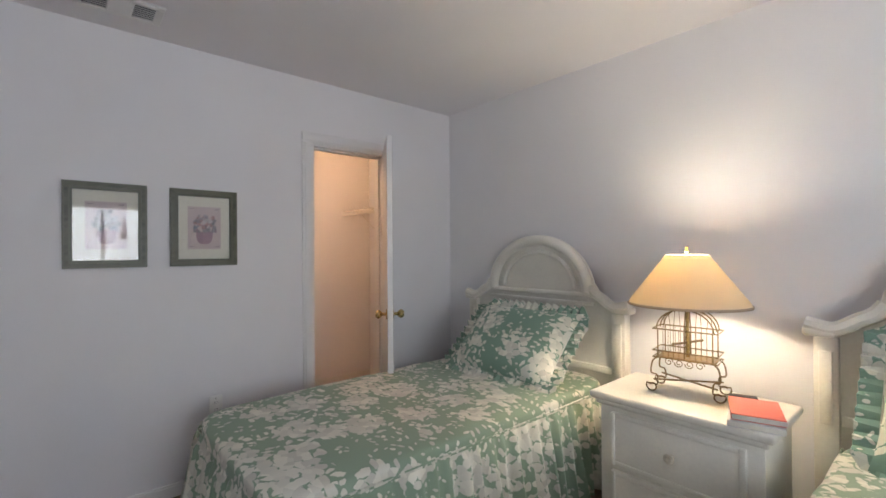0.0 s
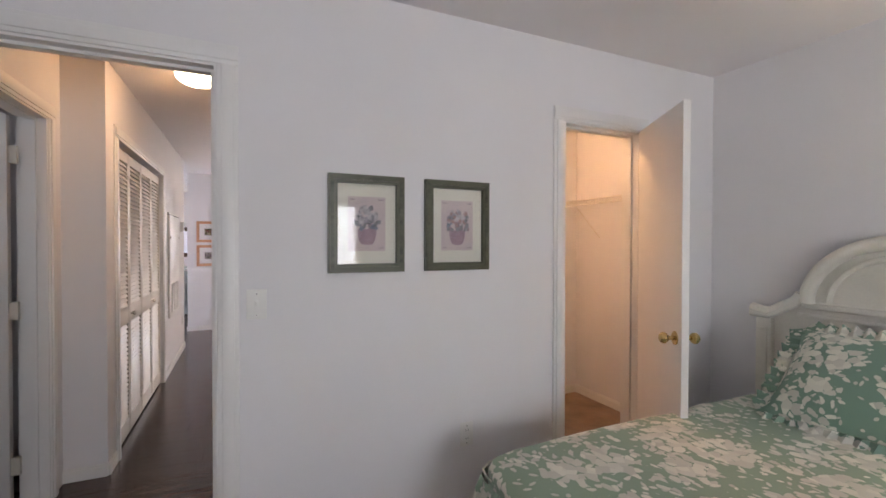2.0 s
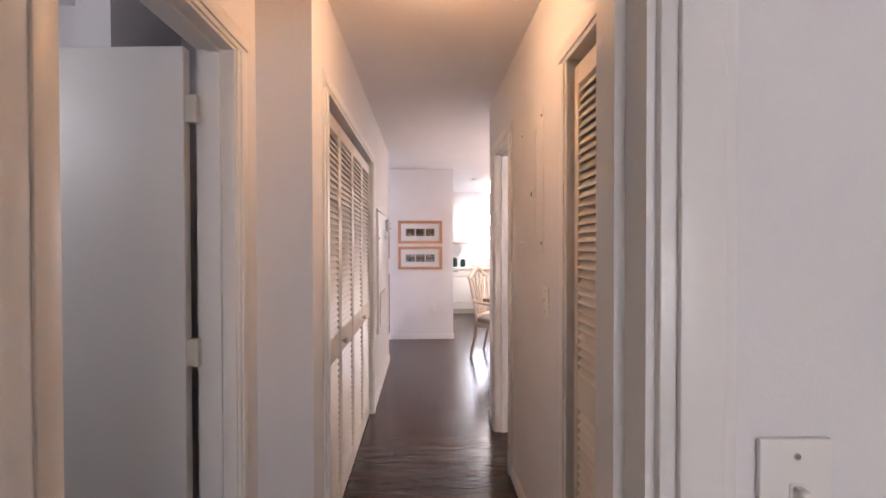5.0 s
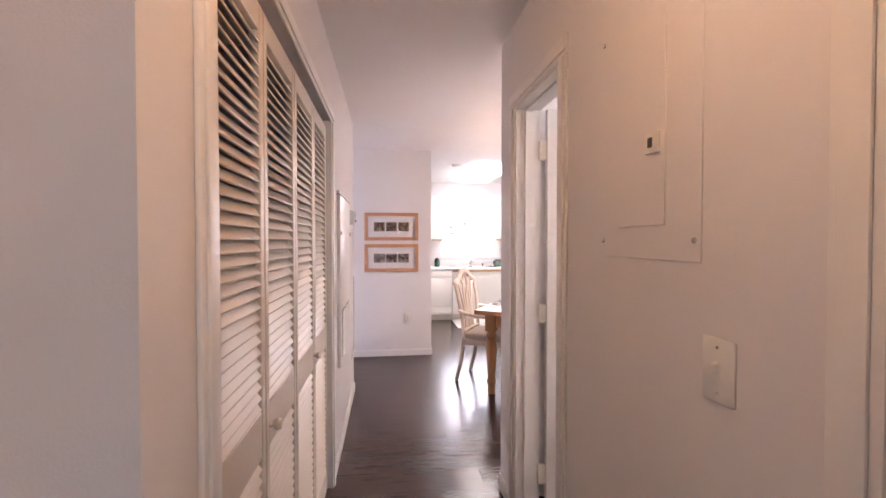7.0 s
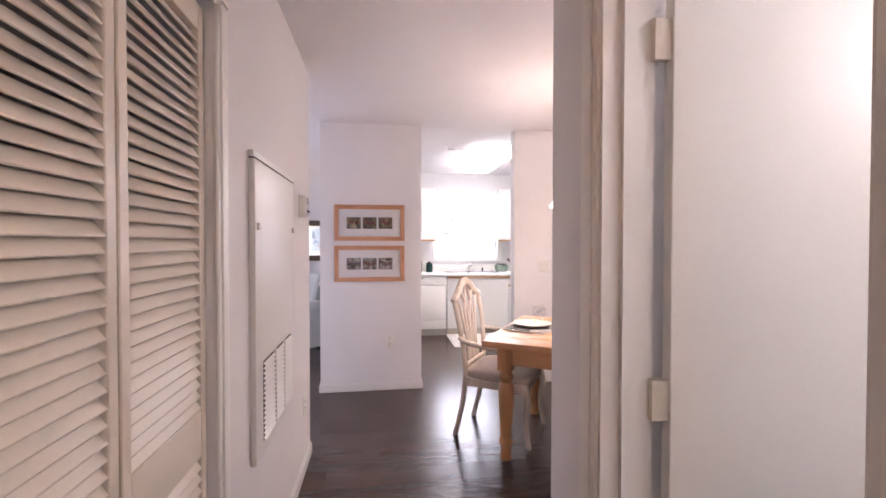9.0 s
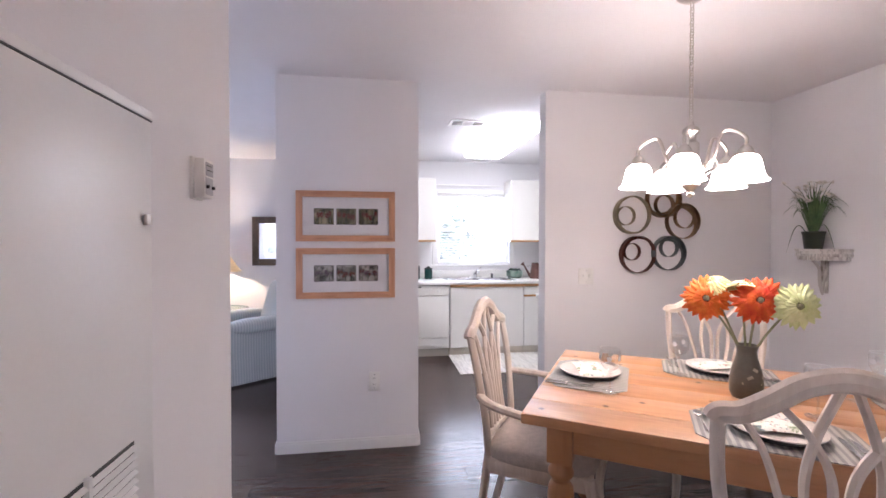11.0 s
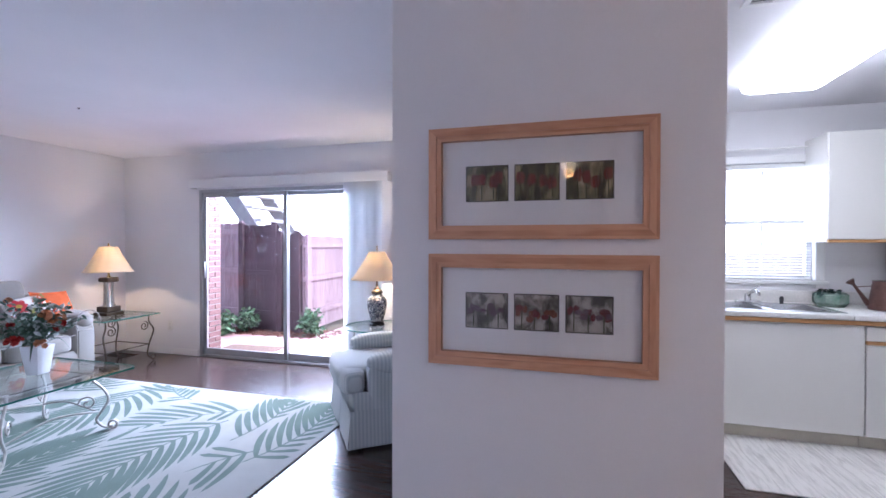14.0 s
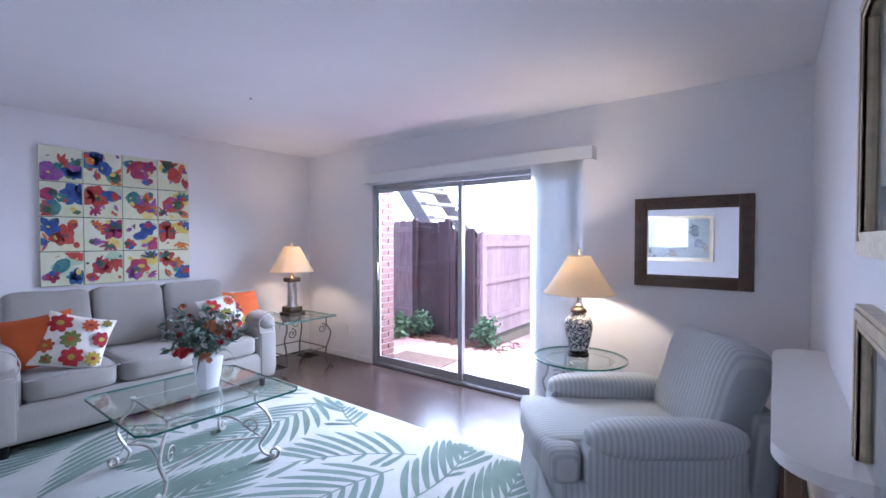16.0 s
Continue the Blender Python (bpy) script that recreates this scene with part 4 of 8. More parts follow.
def blot(cx, cz, r, n=14, rough=0.25, seed=0.0):
    return [(cx + r * (1 + rough * noise.noise(Vector((math.cos(6.283 * i / n) * 2 + seed, math.sin(6.283 * i / n) * 2, seed)))) * math.cos(6.283 * i / n), cz + r * (1 + rough * noise.noise(Vector((math.cos(6.283 * i / n) * 2, math.sin(6.283 * i / n) * 2 + seed, seed + 5)))) * math.sin(6.283 * i / n)) for i in range(n)]


def botanical(y, bloom, label, seed):
    f = framed("picture", (-2.715, y, 1.455), 90, 0.336, 0.422, 0.038, GREENFRAME, label, "green framed prints")
    rnd = random.Random(seed)
    part("print", flat([(-0.083, -0.118), (0.083, -0.118), (0.083, 0.118), (-0.083, 0.118)], 0.0062), LILAC, f, "lilac botanical print")
    part("basket", flat([(-0.024, -0.088), (0.0, -0.092), (0.024, -0.088), (0.036, -0.070), (0.041, -0.045), (0.041, -0.022), (-0.041, -0.022), (-0.041, -0.045), (-0.036, -0.070)], 0.0072), BASKET, f, "faded woven basket in the print")
    for i in range(5):
        z = -0.078 + 0.011 * i
        w = 0.029 + 0.0024 * i
        part("basket_band", flat([(-w, z), (0, z - 0.003), (w, z), (w, z + 0.0025), (0, z - 0.0005), (-w, z + 0.0025)], 0.0082), INKS["band"], f)
    for i in range(22):
        x = rnd.uniform(-0.056, 0.056)
        part("leaf", flat(blot(x, rnd.uniform(-0.024, 0.012) + 0.004 * math.cos(x * 28), rnd.uniform(0.006, 0.012), 10, 1.0, i + seed), 0.0080 + 0.0001 * i), INKS[("blue", "leaf", "basket", "leaf")[i % 4]], f)
    for i in range(34):
        a, r = rnd.uniform(0, 6.283), 0.050 * math.sqrt(rnd.random())
        part("bloom", flat(blot(r * math.cos(a), 0.036 + 0.78 * r * math.sin(a), rnd.uniform(0.006, 0.013), 12, 1.0, i * 3 + seed), 0.0104 + 0.0001 * i), INKS[(bloom, "pale", bloom, "leaf", "mist", "pale")[i % 6]], f)
    for sx in (-1, 1):
        for z in (-0.105, 0.105):
            part("corner_flourish", flat([(sx * 0.050, z - 0.002), (sx * 0.072, z - 0.002), (sx * 0.074, z + 0.003), (sx * 0.052, z + 0.001)], 0.0072), INKS["line"], f)


botanical(0.288, "pale", "green wood framed print of pale flowers in a basket", 3)
botanical(0.726, "rose", "green wood framed print of pink flowers in a basket", 8)


def wall_plate(name, at, turn, w, h, label, cat, toggles=0, sockets=0):
    """A cover plate whose face looks to local -y."""
    p = thing(name, at, turn, label, cat)
    part("plate", bevelled(-w / 2, -0.007, -h / 2, w / 2, 0, h / 2, 0.003, 2), PLASTIC, p)
    for i in range(toggles):
        x = (i - (toggles - 1) / 2) * 0.046
        part("toggle", bevelled(x - 0.005, -0.019, -0.004, x + 0.005, -0.006, 0.014, 0.002, 1), PLASTIC, p)
        part("surround", bevelled(x - 0.008, -0.0085, -0.016, x + 0.008, -0.006, 0.016, 0.001, 1), PLASTIC, p)
    for s in (-1, 1):
        part("screw", lathe([(0, 0.002), (0.003, 0.0015), (0.0035, 0)], 8, bm=None), STEEL, p).matrix_basis = pose(0, -0.007, s * h * 0.36, 90, 0, 0)
    for i in range(sockets):
        z = (i - (sockets - 1) / 2) * 0.039
        r = part("socket", bevelled(-0.017, -0.0095, z - 0.015, 0.017, -0.006, z + 0.015, 0.004, 2), PLASTIC, p)
        for x in (-0.006, 0.006):
            part("slot", bevelled(x - 0.0012, -0.0105, z - 0.004, x + 0.0012, -0.009, z + 0.005, 0.0004, 1), GREYDARK, r)
    return p


wall_plate("light_switch", (-2.715, -0.156, 1.128), 90, 0.074, 0.118, "white toggle light switch beside the bedroom door", "light switch", 1)
wall_plate("outlet", (-2.715, 0.78, 0.445), 90, 0.07, 0.115, "white wall outlet low on the bedroom wall", "outlet", 0, 2)
wall_plate("light_switch", (-4.133, 0.0, 1.133), 0, 0.08, 0.122, "white toggle light switch on the hall wall", "light switch", 1)
wall_plate("outlet", (-8.625, -0.396, 0.45), 90, 0.072, 0.125, "white wall outlet below the framed prints", "outlet", 0, 2)
wall_plate("light_switch", (-8.645, 1.107, 1.133), 90, 0.115, 0.115, "white double light switch beside the kitchen opening", "light switch", 2)
wall_plate("outlet", (-7.25, SY, 0.40), 180, 0.07, 0.115, "white wall outlet low on the hall wall", "outlet", 0, 2)


def ceiling_vent(at, turn, w, d, label):
    v = thing("ceiling_vent", at, turn, label, "air vent", "ceiling vents")
    for x0, y0, x1, y1 in ((-w / 2, -d / 2, w / 2, -d / 2 + 0.03), (-w / 2, d / 2 - 0.03, w / 2, d / 2), (-w / 2, -d / 2 + 0.03, -w / 2 + 0.03, d / 2 - 0.03), (w / 2 - 0.03, -d / 2 + 0.03, w / 2, d / 2 - 0.03)):
        part("frame", bevelled(x0, y0, -0.012, x1, y1, -0.001, 0.003, 1), TRIM, v)
    bm = bmesh.new()
    box(bm, -w / 2 + 0.03, -d / 2 + 0.03, -0.003, w / 2 - 0.03, d / 2 - 0.03, -0.0015)
    part("backing", bm, GREYDARK, v)
    n = 3
    for k in range(n):
        x0, x1 = -w / 2 + 0.03 + (w - 0.06) * k / n, -w / 2 + 0.03 + (w - 0.06) * (k + 1) / n
        part("divider", bevelled(x1 - 0.004, -d / 2 + 0.03, -0.011, x1 + 0.004, d / 2 - 0.03, -0.003, 0.001, 1), TRIM, v)
        for i in range(7):
            y = -d / 2 + 0.04 + (d - 0.08) * i / 6
            s = part("slat", bevelled(x0 + 0.004, -0.0075, -0.001, x1 - 0.004, 0.0075, 0.001, 0.0005, 1), TRIM, v)
            s.matrix_basis = pose(0, y, -0.008, 40 if k != 1 else -40, 0, 0)
    return v


ceiling_vent((-2.43, 0.325, H), 90, 0.33, 0.20, "white metal air vent in the bedroom ceiling")
ceiling_vent((-9.55, 0.43, H), 90, 0.34, 0.19, "white metal air vent in the kitchen ceiling")

# closet: wire shelf with rod and brace
cs = thing("closet_shelf", (0, 0, 0), 0, "white wire closet shelf with hanging rod", "closet shelf")
WIRE = mat("white_coated_wire", (0.78, 0.75, 0.70), 0.4, bump=0)
for y in (2.27, 2.42, 2.56):
    part("rail_wire", tube([(-3.99, y, 1.72), (-2.85, y, 1.72)], 0.004, 6), WIRE, cs)
part("hanging_rod", tube([(-3.99, 2.265, 1.68), (-2.85, 2.265, 1.68)], 0.006, 8), WIRE, cs)
for i in range(38):
    x = -3.98 + 0.03 * i
    part("cross_wire", tube([(x, 2.57, 1.724), (x, 2.27, 1.724), (x, 2.265, 1.68)], 0.0018, 5), WIRE, cs)
for x in (-3.7, -3.1):
    part("brace", tube([(x, 2.28, 1.71), (x, 2.57, 1.42)], 0.006, 6, flat=0.5), WIRE, cs)

# bedroom window behind the walk's start
bw = thing("window_bedroom", (1.7, 0.5, 1.4), 0, "bedroom window with white slatted blinds and sheer curtain", "window", "", "structure")
for y0, z0, y1, z1 in ((-0.8, -0.55, -0.75, 0.55), (0.75, -0.55, 0.8, 0.55), (-0.75, -0.55, 0.75, -0.5), (-0.75, 0.5, 0.75, 0.55), (-0.02, -0.5, 0.02, 0.5)):
    part("window_frame", bevelled(0.01, y0, z0, 0.06, y1, z1, 0.004, 1), TRIM, bw)
for i in range(34):
    s = part("blind_slat", bevelled(-0.012, -0.745, -0.001, 0.012, 0.745, 0.001, 0.0005, 1), PLASTIC, bw)
    s.matrix_basis = pose(-0.005, 0, -0.5 + 0.03 * i, 0, 25, 0)
orn = thing("tassel", (1.66, 0.72, 1.62), 0, "small plum tassel hanging before the window", "ornament")
part("cord", tube([(0, 0, 0.30), (0, 0, 0.1)], 0.003, 5), INKS["basket"], orn)
part("skirt", lathe([(0, 0.12), (0.012, 0.11), (0.018, 0.08), (0.05, -0.12), (0, -0.12)], 14), INKS["basket"], orn)

# ---- hall ----
hl = thing("ceiling_light", (-3.93, -0.46, H), 0, "round glass dome ceiling light, switched on", "ceiling light")
part("canopy", lathe([(0.0, 0.0), (0.115, -0.001), (0.118, -0.018), (0.108, -0.032), (0.10, -0.036), (0, -0.036)], 36), mat("cream_metal", (0.66, 0.58, 0.46), 0.35, 0.3), hl, "cream metal canopy")
dome = [(0.104, -0.037)] + [(0.125 * math.cos(a), -0.052 - 0.06 * math.sin(a)) for a in (math.pi / 2 * i / 9 for i in range(9))] + [(0, -0.112)]
gl = part("glass_dome", lathe(dome, 36), glow("lit_opal_glass_warm", (1, 0.80, 0.55), 4.0), hl, "glowing opal glass dome")

ep = thing("electrical_panel", (-4.39, 0.0, 1.66), 0, "painted-over electrical panel with latch in the hall wall", "electrical panel")
part("cover", bevelled(-0.215, -0.0025, -0.325, 0.205, 0, 0.325, 0.001, 1), WALL, ep)
part("door", bevelled(-0.11, -0.006, -0.245, 0.09, -0.002, 0.245, 0.0015, 1), WALL, ep)
lt = part("latch", bevelled(0.022, -0.014, -0.075, 0.075, -0.0055, -0.025, 0.003, 2), PLASTIC, ep, "small white latch")
part("latch_slot", bevelled(0.038, -0.016, -0.062, 0.055, -0.0135, -0.038, 0.002, 1), GREYDARK, lt)
for x in (-0.195, 0.185):
    for z in (-0.28, 0.28):
        s = part("screw", lathe([(0, 0.004), (0.006, 0.003), (0.007, 0)], 10), STEEL, ep)
        s.matrix_basis = pose(x, -0.0025, z, 90, 0, 0)

ra = thing("return_air_panel", (-6.50, SY, 0.0), 180, "large white return air door with grille and catches", "air return")
part("door", bevelled(-0.34, -0.022, 0.58, 0.34, 0, 1.665, 0.004, 2), TRIM, ra)
# flush dark strip draws the shadow line along the door's top
part("reveal", bevelled(-0.346, -0.0218, 1.6655, 0.346, -0.0005, 1.669, 0.0005, 1), GREYDARK, ra, "dark strip drawn as the shadow over the door")
part("frame_top", bevelled(-0.352, -0.020, 1.6692, 0.352, -0.0005, 1.692, 0.003, 1), TRIM, ra)
for i in range(16):
    z = 0.64 + 0.0185 * i
    s = part("grille_slat", bevelled(-0.25, -0.007, -0.0012, 0.25, 0.007, 0.0012, 0.0005, 1), TRIM, ra)
    s.matrix_basis = pose(0.0, -0.027, z, 35, 0, 0)
# thin dark sheet put in as the shade between the slats
bm = bmesh.new()
box(bm, -0.25, -0.0232, 0.632, 0.25, -0.0222, 0.93)
part("grille_shadow", bm, GREYDARK, ra, "dark sheet standing for the shade behind the grille")
for x in (-0.0835, 0.0835):
    part("mullion", bevelled(x - 0.005, -0.034, 0.63, x + 0.005, -0.0225, 0.935, 0.001, 1), TRIM, ra)
for x in (-0.31, 0.31):
    part("catch", bevelled(x - 0.012, -0.032, 1.415, x + 0.012, -0.0215, 1.44, 0.003, 2), NICKEL, ra, "small metal catch")

th = thing("thermostat", (-7.15, SY, 1.572), 180, "off-white plastic thermostat with lever on the hall wall", "thermostat")
part("base", bevelled(-0.04, -0.012, -0.065, 0.04, 0, 0.065, 0.003, 2), PLASTIC, th)
part("cover", bevelled(-0.036, -0.042, -0.06, 0.038, -0.011, 0.06, 0.004, 2), PLASTIC, th)
SCALE = mat("grey_scale_plate", (0.33, 0.33, 0.35), 0.4)
part("dial_window", bevelled(-0.029, -0.0435, 0.008, 0.031, -0.0415, 0.050, 0.001, 1), SCALE, th, "grey scale window")
part("lower_plate", bevelled(-0.029, -0.0432, -0.050, 0.031, -0.0415, 0.003, 0.001, 1), mat("pale_grey_plate", (0.46, 0.46, 0.48), 0.4), th, "pale grey lower plate")
for i, (x0, x1) in enumerate(((-0.022, 0.026), (-0.024, 0.018))):
    part("scale_mark", bevelled(x0, -0.0445, 0.024 + 0.014 * i, x1, -0.043, 0.0268 + 0.014 * i, 0.0003, 1), GREYDARK, th)
part("cover_rib", bevelled(-0.034, -0.0455, 0.003, 0.036, -0.0415, 0.0075, 0.001, 1), PLASTIC, th)
for x in (-0.022, 0.024):
    k = lathe([(0, 0.008), (0.005, 0.0075), (0.0058, 0.0), (0, 0)], 12)
    bmesh.ops.transform(k, matrix=pose(x, -0.0430, -0.026, 90, 0, 0), verts=k.verts)
    part("lever", k, BLACK, th, "small black slide knob")
for i in range(5):
    part("side_slot", bevelled(0.0375, -0.036, -0.04 + 0.018 * i, 0.0392, -0.018, -0.037 + 0.018 * i, 0.0003, 1), GREYDARK, th)

OAK = wood("oak_frame", (0.46, 0.21, 0.11), (0.64, 0.35, 0.21), (2, 12, 12), 0.42)
OAKV = wood("oak_frame_upright", (0.46, 0.21, 0.11), (0.64, 0.35, 0.21), (12, 12, 2), 0.42)
WHITEMAT = mat("white_mat_board", (0.78, 0.77, 0.78), 0.9, vary=0.03, fine=200, bump=0.05)
PHOTO = [wash("tulip_bed_photo", ((0.022, 0.024, 0.014), (0.075, 0.070, 0.036), (0.20, 0.175, 0.10), (0.40, 0.34, 0.22)), 26, 0.5, (1.6, 1, 0.6)), wash("iris_bed_photo", ((0.05, 0.05, 0.045), (0.16, 0.15, 0.135), (0.36, 0.33, 0.30), (0.46, 0.43, 0.40)), 24, 0.5, (1.3, 1, 0.9))]
BLOOMS = [[mat("tulip_red_%d" % i, c, 0.5, vary=0.5, scale=60, fine=160, bump=0) for i, c in enumerate(((0.20, 0.022, 0.018), (0.13, 0.028, 0.022), (0.24, 0.06, 0.04)))],
          [mat("iris_ink_%d" % i, c, 0.5, vary=0.5, scale=60, fine=160, bump=0) for i, c in enumerate(((0.17, 0.035, 0.045), (0.17, 0.11, 0.15), (0.22, 0.075, 0.05)))]]
STALK = mat("stalk_ink", (0.035, 0.055, 0.022), 0.6, vary=0.4, scale=60, bump=0)


def flower_photo(parent, x, k, number):
    """A dark-edged photograph with blurred blooms on stalks; k 0 is of tulips, 1 of irises."""
    rnd = random.Random(10 * k + number)
    part("print_border", flat([(x - 0.063, -0.054), (x + 0.063, -0.054), (x + 0.063, 0.051), (x - 0.063, 0.051)], 0.0062), GREYDARK, parent)
    pr = part("print", outline([(-0.060, -0.051), (0.060, -0.051), (0.060, 0.048), (-0.060, 0.048)], 0.0072, 0.008, pose(0, 0, 0, 90, 0, 0)), PHOTO[k], parent, "small flower photograph")
    pr.location = (x, 0, 0)
    n = 4 if k == 0 else 3

    def bloom(cx, cz, w, h, seed, lift, ink):
        pts = [(cx + (x - cx) * w / 0.01, cz + (z - cz) * h / 0.01) for x, z in blot(cx, cz, 0.01, 12, 0.7, seed)]
        pts = [(min(0.058, max(-0.058, x)), min(0.046, max(-0.049, z))) for x, z in pts]
        part("petal", flat(pts, lift, 0.0002), ink, pr)
    for i in range(n):
        cx = -0.040 + 0.080 * i / (n - 1) + rnd.uniform(-0.008, 0.008)
        cz = rnd.uniform(-0.010, 0.018)
        lift = 0.0083 + 0.0012 * i
        part("stalk", flat([(cx - 0.0015, -0.049), (cx + 0.0015, -0.049), (cx + 0.002, cz), (cx - 0.001, cz)], lift, 0.0002), STALK, pr)
        if k == 0:
            for q in range(3):
                bloom(cx + (q - 1) * 0.0055, cz - 0.002 * (q != 1), 0.0065, rnd.uniform(0.014, 0.019), q + i * 3 + number, lift + 0.0003 * (q + 1), BLOOMS[0][(i + q) % 3])
        else:
            for q in range(6):
                a = rnd.uniform(-0.5, 3.6)
                bloom(cx + 0.013 * math.cos(a), cz + 0.012 * math.sin(a) - 0.006, rnd.uniform(0.006, 0.012), rnd.uniform(0.006, 0.012), q + i * 5 + number, lift + 0.00018 * (q + 1), BLOOMS[1][(1, 2, 0)[number] if q % 2 else (1, 0, 1)[number]])


for z, k, lab in ((1.544, 0, "oak framed print with three red tulip pictures"), (1.1725, 1, "oak framed print with three iris pictures")):
    f = framed("picture", (-8.625, -0.5775, z), 90, 0.634, 0.328, 0.040, (OAK, OAKV), lab, "oak framed prints", board=WHITEMAT)
    for i in range(3):
        flower_photo(f, -0.143 + 0.143 * i, k, i)

# ---- dining room ----
PINE = wood("honey_pine", (0.40, 0.185, 0.082), (0.55, 0.285, 0.14), (1.2, 9, 9), 0.42, 0.10, True)
PINEV = wood("honey_pine_upright", (0.34, 0.15, 0.065), (0.48, 0.24, 0.11), (9, 9, 1.2), 0.42, 0.10)
PICKLED = wood("pickled_wood", (0.60, 0.49, 0.40), (0.76, 0.665, 0.57), (9, 9, 1.5), 0.4, 0.1)
SEATC = mat("beige_seat_cloth", (0.60, 0.515, 0.45), 0.95, vary=0.18, scale=40, fine=160, bump=0.4)
TABLE_TURN = 57.3

dt = thing("dining_table", (-7.20, 1.09, 0), TABLE_TURN, "honey pine farmhouse table with turned legs and knots", "dining table")
for i in range(6):
    y0 = -0.52 + i * 0.17333
    part("tabletop_board", bevelled(-0.80, y0 + 0.0004, 0.722, 0.80, y0 + 0.17293, 0.760, 0.0010 if 0 < i < 5 else 0.004, 2), PINE, dt)
for y in (-0.41, 0.41):
    part("apron", bevelled(-0.66, y - 0.012, 0.60, 0.66, y + 0.012, 0.721, 0.003, 1), PINE, dt)
for x in (-0.66, 0.66):
    part("apron", bevelled(x - 0.012, -0.39, 0.60, x + 0.012, 0.39, 0.7205, 0.003, 1), PINE, dt)
for x in (-0.675, 0.675):
    for y in (-0.405, 0.405):
        leg = bevelled(x - 0.046, y - 0.046, 0.565, x + 0.046, y + 0.046, 0.721, 0.004, 2)
        lathe([(0, 0.566), (0.034, 0.566), (0.038, 0.545), (0.047, 0.53), (0.047, 0.515), (0.036, 0.50), (0.033, 0.488), (0.045, 0.47), (0.049, 0.43), (0.047, 0.36), (0.040, 0.25), (0.035, 0.17), (0.033, 0.135), (0.044, 0.12), (0.044, 0.10), (0.034, 0.088), (0.031, 0.05), (0.036, 0.015), (0.034, 0), (0, 0)], 24, (x, y, 0), leg)
        part("leg", leg, PINEV, dt)


def dining_chair(at, turn, arms, label):
    """A shield-back chair that looks to local +y; its back stands at y = -0.24."""
    c = thing("dining_chair", at, turn, label, "chair", "chairs round the table")
    part("seat", puffed(0, 0.0, 0.455, 0.245, 0.235, 0.04, 5, 6), SEATC, c, "beige upholstered seat")
    for s in (-1, 1):
        part("seat_rail", bevelled(s * 0.225 - 0.015, -0.21, 0.375, s * 0.225 + 0.015, 0.205, 0.435, 0.005, 2), PICKLED, c)
        lg = spline([(s * 0.225, 0.205, 0.43), (s * 0.235, 0.225, 0.33), (s * 0.222, 0.21, 0.18), (s * 0.235, 0.235, 0.015)], 6)
        part("leg", tube(lg, [0.026 - 0.010 * i / (len(lg) - 1) for i in range(len(lg))], 8), PICKLED, c)
        rl = spline([(s * 0.185, -0.31, 0.002), (s * 0.187, -0.255, 0.22), (s * 0.19, -0.225, 0.44)], 6)
        part("leg", tube(rl, 0.019, 8), PICKLED, c)
        st = spline([(s * 0.19, -0.225, 0.44), (s * 0.205, -0.235, 0.60), (s * 0.232, -0.262, 0.80), (s * 0.238, -0.29, 0.94), (s * 0.235, -0.298, 0.972)], 6)
        part("stile", tube(st, 0.0185, 8, flat=0.75), PICKLED, c)
    for y in (0.20, -0.215):
        part("seat_rail", bevelled(-0.21, y - 0.014, 0.375, 0.21, y + 0.014, 0.435, 0.005, 2), PICKLED, c)
    crest = spline([(-0.247, -0.298, 0.955), (-0.235, -0.299, 0.972), (-0.19, -0.303, 0.982), (-0.135, -0.308, 1.018), (-0.075, -0.311, 1.062), (0, -0.312, 1.082), (0.075, -0.311, 1.062), (0.135, -0.308, 1.018), (0.19, -0.303, 0.982), (0.235, -0.299, 0.972), (0.247, -0.298, 0.955)], 6)
    part("crest_rail", tube(crest, 0.024, 8, flat=1.15), PICKLED, c)
    part("lower_rail", tube([(-0.195, -0.228, 0.50), (0, -0.238, 0.50), (0.195, -0.228, 0.50)], 0.017, 8), PICKLED, c)
    for s in (-1, 1):
        for path in (((0.018, 0.50), (0.016, 0.68), (0.018, 0.84), (0.060, 0.94), (0.125, 1.015)),
                     ((0.058, 0.50), (0.050, 0.66), (0.068, 0.82), (0.052, 0.94), (0.012, 1.065)),
                     ((0.098, 0.50), (0.088, 0.66), (0.118, 0.80), (0.150, 0.90), (0.195, 0.975))):
            sp = spline([(s * x, -0.236 - 0.13 * max(0.0, z - 0.5), z) for x, z in path], 6)
            part("splat", tube(sp, 0.0115, 6, flat=0.62), PICKLED, c)
    if arms:
        for s in (-1, 1):
            ar = spline([(s * 0.225, -0.255, 0.70), (s * 0.275, -0.18, 0.685), (s * 0.30, -0.02, 0.67), (s * 0.29, 0.13, 0.665), (s * 0.268, 0.165, 0.655)], 6)
            part("arm", tube(ar, 0.021, 8, flat=0.8), PICKLED, c)
            part("arm_post", tube(spline([(s * 0.285, 0.13, 0.655), (s * 0.255, 0.08, 0.55), (s * 0.24, 0.10, 0.42)], 6), 0.016, 8), PICKLED, c)
    return c


dining_chair((-7.605, 0.405, 0), -32.7, True, "pickled wood armchair with shield back and beige seat")
dining_chair((-7.735, 1.42, 0), -122.7, False, "pickled wood side chair with shield back beyond the table")
dining_chair((-6.735, 0.79, 0), 57.3, False, "pale pickled wood side chair with pierced shield back")

STONEWARE = floral("flowered_stoneware", (0.76, 0.70, 0.65), (0.64, 0.50, 0.45), ((0.46, 0.50, 0.54), (0.58, 0.60, 0.48)), 24, 0.36, 0.22)
DARKPLATE = mat("dark_charger", (0.05, 0.04, 0.035), 0.35)
